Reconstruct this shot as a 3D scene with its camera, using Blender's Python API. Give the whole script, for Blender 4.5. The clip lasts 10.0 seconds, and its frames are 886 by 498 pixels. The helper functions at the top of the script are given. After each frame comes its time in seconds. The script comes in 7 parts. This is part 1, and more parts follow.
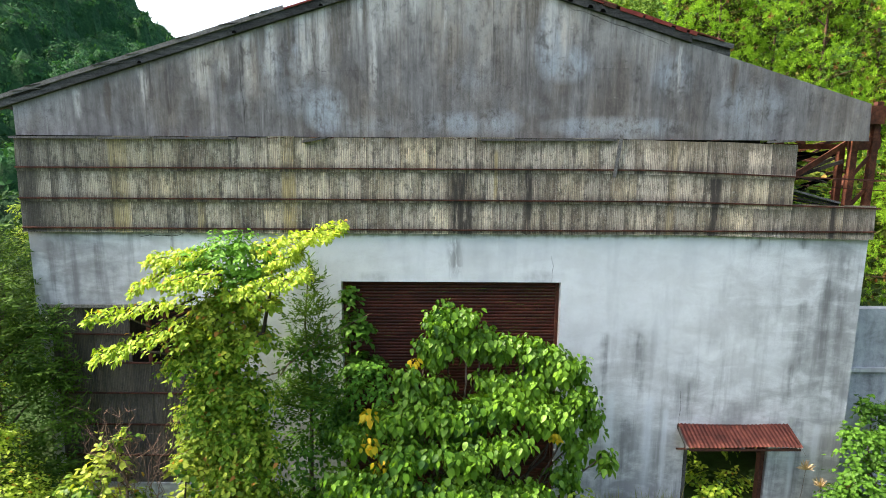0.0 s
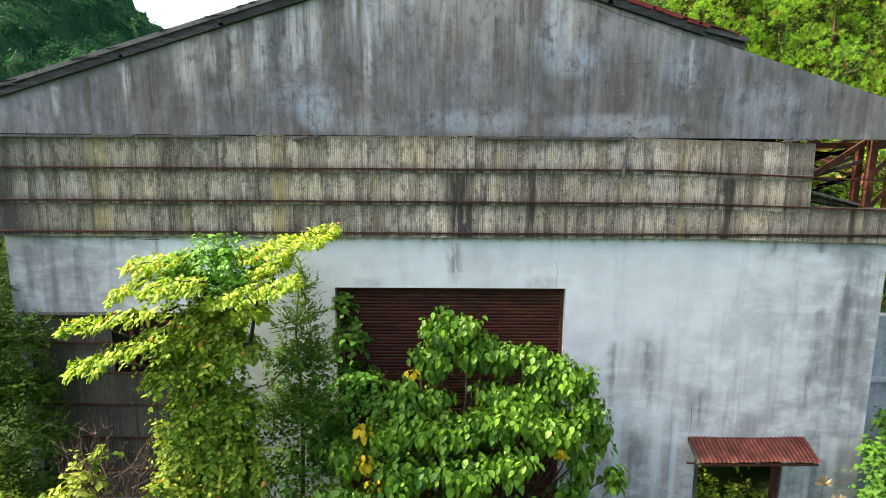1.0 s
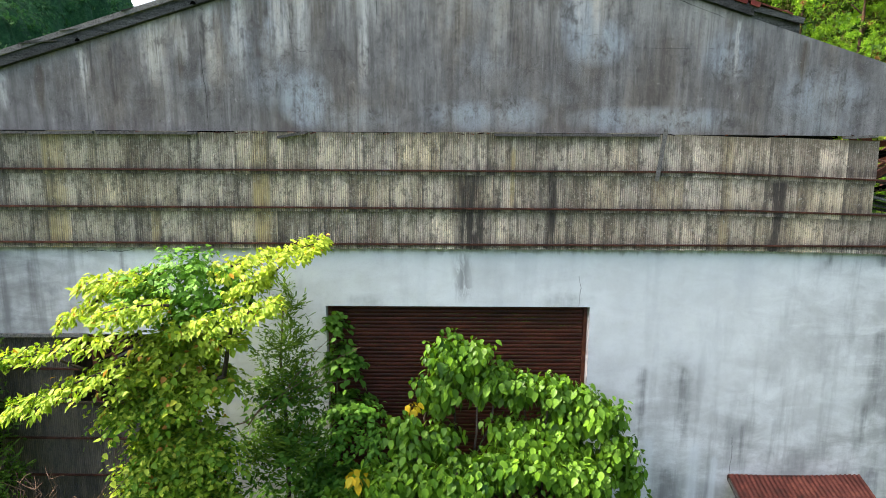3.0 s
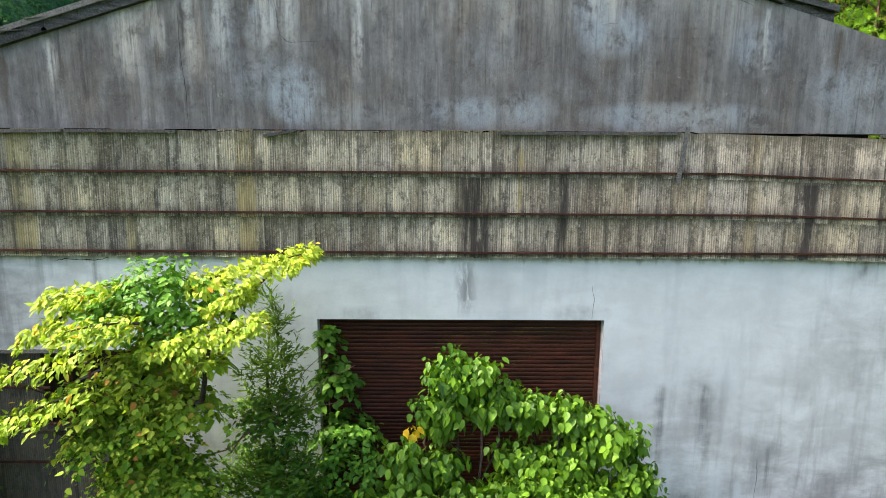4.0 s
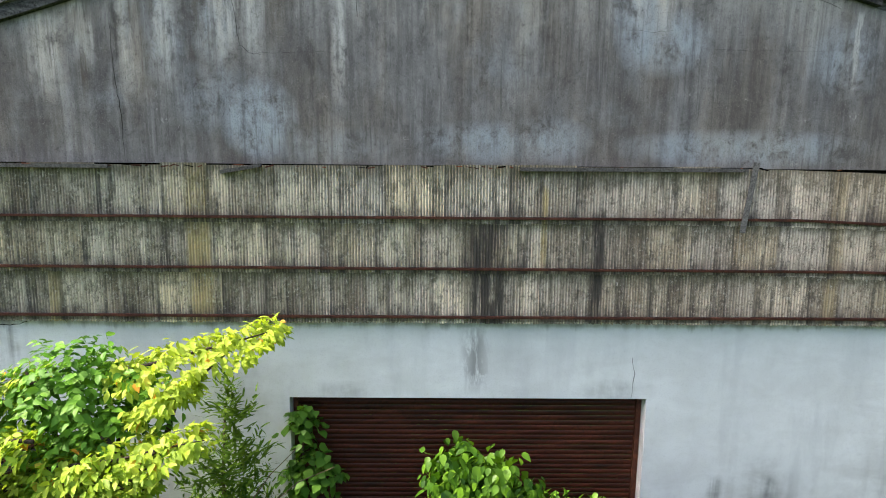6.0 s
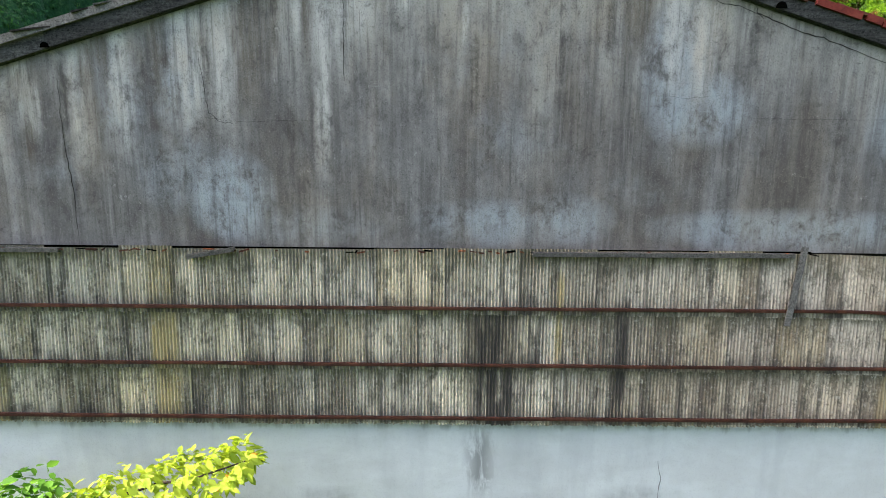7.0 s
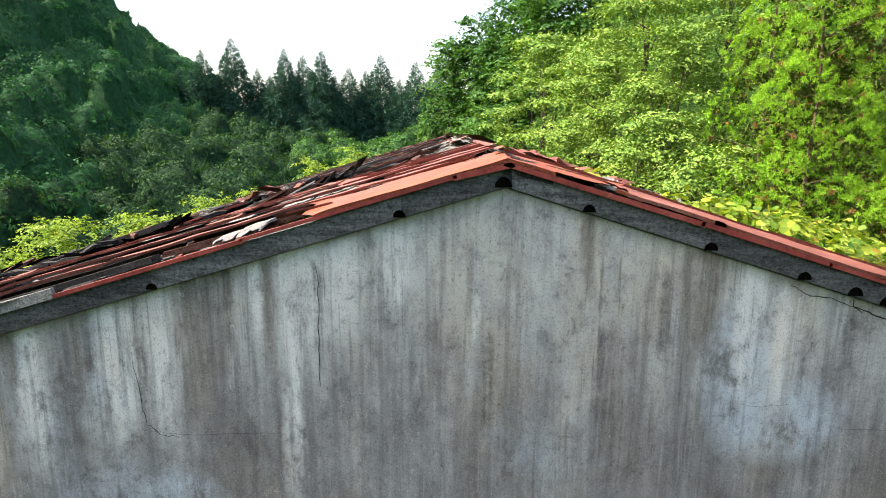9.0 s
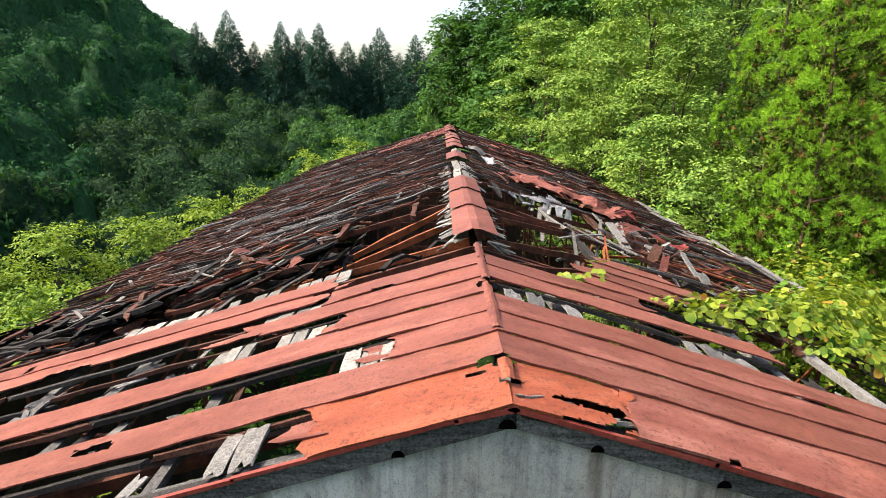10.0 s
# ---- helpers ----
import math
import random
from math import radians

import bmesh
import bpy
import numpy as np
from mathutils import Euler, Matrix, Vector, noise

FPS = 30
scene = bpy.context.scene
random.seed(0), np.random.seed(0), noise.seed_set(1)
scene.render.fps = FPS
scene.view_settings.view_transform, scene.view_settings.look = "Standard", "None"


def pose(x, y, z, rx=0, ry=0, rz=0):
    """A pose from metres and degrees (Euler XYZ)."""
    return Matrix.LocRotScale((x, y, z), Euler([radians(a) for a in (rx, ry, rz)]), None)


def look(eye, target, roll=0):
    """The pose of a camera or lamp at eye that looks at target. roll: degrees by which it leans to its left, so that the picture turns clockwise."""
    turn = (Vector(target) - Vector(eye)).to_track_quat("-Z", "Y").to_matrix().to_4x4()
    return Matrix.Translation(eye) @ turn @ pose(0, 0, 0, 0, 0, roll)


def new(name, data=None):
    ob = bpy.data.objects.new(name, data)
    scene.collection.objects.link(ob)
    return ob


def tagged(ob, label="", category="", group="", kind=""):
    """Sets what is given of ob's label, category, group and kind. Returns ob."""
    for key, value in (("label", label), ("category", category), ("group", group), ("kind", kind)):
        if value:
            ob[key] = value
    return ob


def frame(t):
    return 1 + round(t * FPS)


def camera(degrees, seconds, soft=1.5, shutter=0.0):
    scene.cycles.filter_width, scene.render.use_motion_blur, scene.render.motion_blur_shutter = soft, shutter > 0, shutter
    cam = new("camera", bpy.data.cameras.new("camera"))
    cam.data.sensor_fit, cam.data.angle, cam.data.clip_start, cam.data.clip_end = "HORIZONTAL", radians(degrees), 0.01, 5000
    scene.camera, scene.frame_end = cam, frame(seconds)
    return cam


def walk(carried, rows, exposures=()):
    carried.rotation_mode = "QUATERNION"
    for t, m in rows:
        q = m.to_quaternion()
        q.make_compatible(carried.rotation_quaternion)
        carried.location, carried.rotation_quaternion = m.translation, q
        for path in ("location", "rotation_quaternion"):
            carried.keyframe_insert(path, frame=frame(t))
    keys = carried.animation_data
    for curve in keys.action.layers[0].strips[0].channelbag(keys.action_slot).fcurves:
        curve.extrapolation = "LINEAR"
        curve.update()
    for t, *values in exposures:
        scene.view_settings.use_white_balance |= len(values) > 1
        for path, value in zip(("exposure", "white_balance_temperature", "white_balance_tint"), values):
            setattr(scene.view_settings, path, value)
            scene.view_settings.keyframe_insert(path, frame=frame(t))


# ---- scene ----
cam = camera(73.0, 10.0, 0.95)
PATH = [
    (0, (0.585, 0.466, 7.291), (0.586, 2.435, 6.94), 0.3),
    (0.5, (0.589, 0.719, 7.257), (0.59, 2.689, 6.911), 0.3),
    (1, (0.596, 0.984, 7.25), (0.599, 2.954, 6.903), 0.3),
    (1.5, (0.564, 1.262, 7.236), (0.567, 3.232, 6.888), 0.3),
    (2, (0.533, 1.562, 7.231), (0.534, 3.531, 6.882), 0.3),
    (2.5, (0.524, 1.892, 7.245), (0.524, 3.861, 6.893), 0.3),
    (4, (0.475, 2.92, 7.231), (0.48, 4.889, 6.878), 0.3),
    (4.5, (0.457, 3.277, 7.238), (0.462, 5.245, 6.883), 0.3),
    (5, (0.415, 3.667, 7.291), (0.428, 5.637, 6.943), 0.4),
    (6.5, (0.414, 5.013, 7.891), (0.425, 6.981, 7.533), 0.5),
    (7, (0.434, 5.453, 8.307), (0.438, 7.419, 7.939), 0.5),
    (7.5, (0.425, 5.865, 8.744), (0.428, 7.831, 8.379), 0.4),
    (8, (0.409, 6.252, 9.19), (0.413, 8.219, 8.828), 0.4),
    (8.5, (0.397, 6.618, 9.713), (0.401, 8.584, 9.343), 0.3),
    (9, (0.392, 6.942, 10.345), (0.396, 8.905, 9.962), 0.4),
    (9.5, (0.388, 7.215, 11.104), (0.392, 9.167, 10.668), 0.4),
    (10, (0.379, 7.474, 11.817), (0.383, 9.412, 11.324), 0.4),
]
EXPOSURE = [(t, e, 6700, 11) for t, e in ((0, 1.72), (2.5, 1.72), (4.5, 1.64), (6.5, 1.50), (7.0, 1.62), (7.5, 1.84), (8.5, 1.85), (9.0, 1.86), (9.5, 1.61), (10.0, 1.26))]
walk(cam, [(t, look(eye, target, roll)) for t, eye, target, roll in PATH], EXPOSURE)

# ---- daylight ----
SUN_TO = Vector((-0.67, 0.032, 0.74)).normalized()
sun_el = math.asin(SUN_TO.z)
sun_az = math.atan2(SUN_TO.x, SUN_TO.y)
world = bpy.data.worlds.new("world")
scene.world = world
world.use_nodes = True
wn = world.node_tree.nodes
sky = wn.new("ShaderNodeTexSky")
sky.sky_type = "NISHITA"
sky.sun_disc = False
sky.sun_elevation = sun_el
sky.sun_rotation = sun_az
sky.air_density, sky.dust_density, sky.ozone_density = 1.0, 4.8, 0.6
wn["Background"].inputs["Strength"].default_value = 0.2
world.node_tree.links.new(sky.outputs[0], wn["Background"].inputs["Color"])
lamp = bpy.data.lights.new("sun", "SUN")
lamp.energy, lamp.angle, lamp.color = 3.0, radians(0.6), (1.0, 0.93, 0.80)
sun = new("sun", lamp)
sun.matrix_world = look(SUN_TO * 60, (0, 0, 0))


# ---- material helpers ----
class Mat:
    """A node material with short calls for the usual nodes."""

    def __init__(self, name, rough=0.8):
        self.m = bpy.data.materials.new(name)
        self.m.use_nodes = True
        self.t = self.m.node_tree
        self.b = self.t.nodes["Principled BSDF"]
        self.b.inputs["Roughness"].default_value = rough
        self.out = self.t.nodes["Material Output"]
        self.geo = self.t.nodes.new("ShaderNodeNewGeometry")
        self.obj = self.t.nodes.new("ShaderNodeObjectInfo")

    def link(self, a, b):
        self.t.links.new(a, b)

    def put(self, socket, value):
        if isinstance(value, bpy.types.NodeSocket):
            self.link(value, socket)
        elif isinstance(value, (tuple, list)) and len(value) == 3 and socket.type == "RGBA":
            socket.default_value = (*value, 1)
        else:
            socket.default_value = value

    def coords(self, scale=(1, 1, 1), shift=None, world=True):
        n = self.t.nodes.new("ShaderNodeMapping")
        n.inputs["Scale"].default_value = scale
        if world:
            self.link(self.geo.outputs["Position"], n.inputs["Vector"])
        else:
            tc = self.t.nodes.new("ShaderNodeTexCoord")
            self.link(tc.outputs["Object"], n.inputs["Vector"])
        if shift is not None:
            c = self.t.nodes.new("ShaderNodeCombineXYZ")
            mul = self.math("MULTIPLY", shift, 37.0)
            for i in range(3):
                self.link(mul, c.inputs[i])
            self.link(c.outputs[0], n.inputs["Location"])
        return n.outputs[0]

    def noise(self, vec, scale, detail=4, rough=0.6, distortion=0.0):
        n = self.t.nodes.new("ShaderNodeTexNoise")
        self.link(vec, n.inputs["Vector"])
        n.inputs["Scale"].default_value = scale
        n.inputs["Detail"].default_value = detail
        n.inputs["Roughness"].default_value = rough
        n.inputs["Distortion"].default_value = distortion
        return n.outputs["Fac"]

    def ramp(self, fac, *stops):
        n = self.t.nodes.new("ShaderNodeValToRGB")
        while len(n.color_ramp.elements) < len(stops):
            n.color_ramp.elements.new(0.5)
        for e, (p, c) in zip(n.color_ramp.elements, stops):
            e.position = p
            e.color = (c, c, c, 1) if isinstance(c, (int, float)) else (*c, 1)
        self.link(fac, n.inputs["Fac"])
        return n.outputs["Color"]

    def mix(self, fac, a, b, mode="MIX"):
        n = self.t.nodes.new("ShaderNodeMix")
        n.data_type, n.blend_type = "RGBA", mode
        self.put(n.inputs[0], fac)
        self.put(n.inputs[6], a)
        self.put(n.inputs[7], b)
        return n.outputs[2]

    def math(self, op, a, b=0.0, clamp=False):
        n = self.t.nodes.new("ShaderNodeMath")
        n.operation, n.use_clamp = op, clamp
        self.put(n.inputs[0], a)
        self.put(n.inputs[1], b)
        return n.outputs[0]

    def axis(self, i):
        n = self.t.nodes.new("ShaderNodeSeparateXYZ")
        self.link(self.geo.outputs["Position"], n.inputs[0])
        return n.outputs[i]

    def box(self, i, lo, hi, soft):
        """1 between lo and hi on a world axis, fading over soft."""
        p = self.axis(i)
        a = self.math("DIVIDE", self.math("SUBTRACT", p, lo), soft, clamp=True)
        b = self.math("DIVIDE", self.math("SUBTRACT", hi, p), soft, clamp=True)
        return self.math("MULTIPLY", a, b)

    def spot(self, x, z, rx, rz, hard=1.0):
        """A soft-edged patch round x, z on an upright wall."""
        a = self.math("DIVIDE", self.math("SUBTRACT", self.axis(0), x), rx)
        b = self.math("DIVIDE", self.math("SUBTRACT", self.axis(2), z), rz)
        d = self.math("ADD", self.math("MULTIPLY", a, a), self.math("MULTIPLY", b, b))
        return self.math("MULTIPLY", self.math("SUBTRACT", 1.0, d, clamp=True), hard, clamp=True)

    def runs(self, rows, wobble=0.10, crisp=1.6):
        """Water runs down a wall: x, top, bottom, half width."""
        n = self.noise(self.coords((3, 3, 1.6)), 1.5, 4, 0.6)
        x = self.math("ADD", self.axis(0), self.math("MULTIPLY", self.math("SUBTRACT", n, 0.5), wobble))
        z = self.axis(2)
        out = None
        for x0, top, bottom, w in rows:
            a = self.math("SUBTRACT", 1.0, self.math("DIVIDE", self.math("ABSOLUTE", self.math("SUBTRACT", x, x0)), w), clamp=True)
            b = self.math("DIVIDE", self.math("SUBTRACT", z, bottom), 0.6 * (top - bottom), clamp=True)
            c = self.math("DIVIDE", self.math("SUBTRACT", top + 0.06, z), 0.12, clamp=True)
            r = self.math("MULTIPLY", self.math("MULTIPLY", a, b), c)
            out = r if out is None else self.math("MAXIMUM", out, r)
        return self.math("MULTIPLY", out, crisp, clamp=True)

    def either(self, *facs):
        out = facs[0]
        for f in facs[1:]:
            out = self.math("MAXIMUM", out, f)
        return out

    def color(self, c):
        self.put(self.b.inputs["Base Color"], c)

    def rough(self, c):
        self.put(self.b.inputs["Roughness"], c)

    def bump(self, height, strength=0.3, distance=0.02):
        n = self.t.nodes.new("ShaderNodeBump")
        n.inputs["Strength"].default_value = strength
        n.inputs["Distance"].default_value = distance
        self.link(height, n.inputs["Height"])
        self.link(n.outputs[0], self.b.inputs["Normal"])


def leaf_material(name, dark, mid, light, glow=0.45, rough=0.45, patch=0.35, odd=None, gloss=0.14):
    m = Mat(name, rough)
    isl = m.geo.outputs["Random Per Island"]
    col = m.ramp(isl, (0.0, dark), (0.45, mid), (1.0, light))
    big = m.noise(m.coords(), patch, 3)
    col = m.mix(m.ramp(big, (0.38, 0.0), (0.66, 1.0)), col, m.mix(0.6, col, light))
    if odd:
        col = m.mix(m.ramp(isl, (0.975, 0.0), (0.985, 1.0)), col, odd)
    m.color(col)
    m.b.inputs["Specular IOR Level"].default_value = gloss
    tr = m.t.nodes.new("ShaderNodeBsdfTranslucent")
    m.link(m.mix(1.0, col, (1.0, 1.0, 0.42), "MULTIPLY"), tr.inputs["Color"])
    mixer = m.t.nodes.new("ShaderNodeMixShader")
    mixer.inputs[0].default_value = glow
    m.link(m.b.outputs[0], mixer.inputs[1])
    m.link(tr.outputs[0], mixer.inputs[2])
    m.link(mixer.outputs[0], m.out.inputs["Surface"])
    return m.m


def gable_material():
    m = Mat("weathered_mortar", 0.9)
    fine = m.noise(m.coords((8, 8, 0.9)), 1.5, 7, 0.65, 0.2)
    wide = m.noise(m.coords((2.3, 2.3, 0.42)), 1.3, 5, 0.55, 0.3)
    mid = m.noise(m.coords((6.0, 6.0, 0.60)), 1.25, 6, 0.62, 0.2)
    cloud = m.noise(m.coords((0.55, 0.55, 0.75)), 1.1, 6, 0.65)
    mottle = m.noise(m.coords((2.2, 2.2, 1.7)), 2.1, 9, 0.78, 0.3)
    dapple = m.noise(m.coords((1, 1, 0.6)), 7.0, 7, 0.72, 0.4)
    grain = m.noise(m.coords(), 84, 5, 0.8)
    pits = m.noise(m.coords((1, 1, 0.7)), 30, 6, 0.75)
    # the body of the mortar: broad damp clouds crossed by soft wash marks
    tone = m.mix(0.40, m.mix(0.42, wide, mid), m.mix(0.40, mottle, dapple))
    col = m.ramp(tone, (0.395, (0.100, 0.097, 0.099)), (0.46, (0.165, 0.160, 0.161)), (0.52, (0.222, 0.218, 0.218)), (0.58, (0.295, 0.293, 0.290)), (0.64, (0.39, 0.39, 0.38)))
    # paler mortar towards the ridge, fading out raggedly
    top = m.math("DIVIDE", m.math("SUBTRACT", m.math("ADD", m.axis(2), m.math("MULTIPLY", mid, 1.5)), 9.15), 1.15, clamp=True)
    col = m.mix(m.math("MULTIPLY", top, m.ramp(m.mix(0.5, mottle, dapple), (0.42, 0.35), (0.56, 0.92))), col, (0.445, 0.438, 0.40))
    # dark damp belt across the middle
    belt = m.either(m.spot(0.3, 8.20, 2.8, 1.0, 0.75), m.spot(2.6, 8.1, 2.4, 0.85, 0.65), m.spot(-2.2, 7.9, 1.7, 1.0, 1.1), m.spot(4.8, 7.9, 3.0, 0.8, 0.35), m.spot(-4.2, 7.7, 2.2, 1.0, 0.75), m.spot(-3.0, 7.55, 0.7, 0.5, 0.8))
    col = m.mix(m.math("MULTIPLY", belt, m.ramp(m.mix(0.5, mottle, mid), (0.40, 0.9), (0.60, 0.10))), col, (0.108, 0.101, 0.100))
    # blue-grey bloom
    bloom = m.either(m.spot(-1.35, 7.80, 0.42, 0.42, 1.6), m.spot(-1.75, 8.00, 0.50, 0.40, 0.6), m.spot(0.88, 7.60, 0.75, 0.22, 0.95), m.spot(1.45, 7.62, 0.5, 0.25, 1.0), m.spot(2.35, 8.85, 0.35, 0.65, 1.3), m.spot(2.55, 8.55, 0.5, 0.35, 1.2), m.spot(-2.3, 8.6, 0.35, 0.5, 0.9), m.spot(3.4, 7.55, 1.4, 0.20, 1.1),
                     m.spot(-0.7, 7.55, 0.7, 0.2, 0.6), m.spot(-1.75, 8.72, 0.25, 0.5, 1.1), m.spot(5.6, 7.9, 0.7, 0.4, 0.8), m.spot(4.3, 8.4, 0.4, 0.4, 0.8), m.ramp(cloud, (0.58, 0.0), (0.70, 0.40)))
    col = m.mix(m.math("MULTIPLY", bloom, m.ramp(m.mix(0.4, mottle, dapple), (0.40, 0.08), (0.54, 0.92))), col, (0.375, 0.425, 0.475))
    # chalk runs
    chalk = m.runs([(-2.54, 8.95, 7.9, 0.15), (-2.20, 9.12, 8.05, 0.12), (-1.64, 9.27, 8.2, 0.16), (-1.35, 9.37, 8.30, 0.15), (-0.75, 9.55, 9.0, 0.08), (-0.50, 9.65, 8.7, 0.22), (-0.22, 9.70, 9.0, 0.18),
                    (0.10, 9.75, 9.2, 0.12), (0.61, 9.36, 9.0, 0.035), (2.30, 9.55, 8.6, 0.10), (2.53, 9.4, 8.55, 0.14), (-0.53, 9.01, 8.4, 0.05), (-3.35, 8.75, 7.9, 0.22), (-3.02, 8.85, 8.3, 0.10), (-2.95, 8.7, 8.2, 0.07), (-0.56, 8.75, 7.9, 0.09), (-4.3, 8.4, 7.8, 0.10), (4.4, 8.8, 8.0, 0.04), (-5.4, 8.1, 7.6, 0.08)], 0.14, 1.9)
    col = m.mix(m.math("MULTIPLY", chalk, m.ramp(m.mix(0.5, fine, mottle), (0.40, 0.15), (0.55, 1.0))), col, (0.57, 0.57, 0.55))
    # ochre and brown runs below the rotted purlin ends
    rust = m.runs([(-2.36, 9.08, 8.45, 0.09), (-1.17, 9.45, 8.3, 0.15), (-1.02, 9.5, 8.7, 0.10), (-1.88, 9.2, 8.5, 0.08), (-2.45, 9.0, 8.0, 0.12), (-0.66, 9.59, 8.8, 0.07), (2.0, 9.66, 8.9, 0.15), (-0.95, 9.5, 8.9, 0.08), (-3.0, 8.8, 7.9, 0.10), (1.28, 9.85, 9.3, 0.06), (-4.9, 8.2, 7.5, 0.08), (5.3, 8.55, 7.9, 0.07)], 0.12, 2.4)
    col = m.mix(m.math("MULTIPLY", rust, m.ramp(fine, (0.36, 0.9), (0.58, 0.35))), col, (0.105, 0.086, 0.066))
    # soot runs
    soot = m.runs([(-2.69, 8.85, 7.5, 0.045), (-1.81, 9.24, 8.75, 0.05), (-1.51, 9.25, 8.4, 0.05), (-0.92, 9.52, 8.9, 0.05), (-0.37, 9.60, 8.7, 0.035), (0.24, 8.95, 8.4, 0.06), (0.69, 9.1, 8.1, 0.05), (1.42, 9.14, 8.2, 0.05),
                   (1.78, 9.5, 8.3, 0.05), (2.94, 9.24, 8.85, 0.05), (3.74, 8.53, 7.6, 0.05), (-0.83, 8.5, 7.9, 0.06), (-1.71, 8.05, 7.4, 0.05), (4.9, 8.3, 7.5, 0.06), (-3.9, 8.4, 7.5, 0.05), (6.6, 8.1, 7.4, 0.06)], 0.06, 2.2)
    col = m.mix(m.math("MULTIPLY", soot, m.ramp(m.mix(0.5, fine, mottle), (0.42, 0.80), (0.56, 0.08))), col, (0.060, 0.056, 0.054))
    # thin wash lines, only in some stretches
    thin = m.noise(m.coords((26, 26, 0.9)), 1.3, 7, 0.7, 0.3)
    some = m.ramp(m.noise(m.coords((1.1, 1.1, 0.8)), 1.4, 4, 0.6), (0.42, 0.20), (0.60, 1.0))
    col = m.mix(m.math("MULTIPLY", some, m.ramp(thin, (0.36, 0.55), (0.46, 0.0))), col, (0.065, 0.062, 0.062))
    col = m.mix(m.math("MULTIPLY", some, m.ramp(thin, (0.56, 0.0), (0.68, 0.36))), col, (0.42, 0.42, 0.415))
    band = m.noise(m.coords((11, 11, 0.45)), 1.3, 5, 0.6, 0.25)
    col = m.mix(m.ramp(band, (0.36, 0.34), (0.46, 0.0)), col, (0.085, 0.080, 0.080))
    col = m.mix(m.ramp(band, (0.58, 0.0), (0.70, 0.22)), col, (0.40, 0.405, 0.41))
    col = m.mix(m.ramp(mottle, (0.34, 0.55), (0.44, 0.0)), col, (0.08, 0.077, 0.078))
    col = m.mix(m.ramp(grain, (0.38, 0.50), (0.47, 0.0)), col, (0.055, 0.052, 0.05))
    col = m.mix(m.ramp(grain, (0.56, 0.0), (0.66, 0.38)), col, (0.42, 0.42, 0.41))
    col = m.mix(m.ramp(pits, (0.34, 0.48), (0.42, 0.0)), col, (0.050, 0.048, 0.048))
    col = m.mix(m.ramp(pits, (0.64, 0.0), (0.70, 0.55)), col, (0.47, 0.47, 0.46))
    # hairline scratches
    scratch = m.noise(m.coords((2.2, 2.2, 1.6)), 1.6, 2, 0.5, 2.5)
    line = m.math("MULTIPLY", m.math("LESS_THAN", m.math("ABSOLUTE", m.math("SUBTRACT", scratch, 0.5)), 0.0018), m.math("GREATER_THAN", m.noise(m.coords((1.3, 1.3, 1.6)), 1.7, 3), 0.58))
    col = m.mix(m.math("MULTIPLY", line, 0.55), col, (0.45, 0.45, 0.44))
    brown = m.noise(m.coords((1.1, 1.1, 0.4)), 1.2, 6, 0.7)
    col = m.mix(m.ramp(brown, (0.46, 0.0), (0.62, 0.55)), col, m.mix(1.0, col, (1.0, 0.86, 0.70), "MULTIPLY"))
    col = m.mix(1.0, col, (0.98, 0.972, 0.968), "MULTIPLY")
    m.color(col)
    m.bump(m.mix(0.35, grain, mottle), 0.4, 0.010)
    return m.m


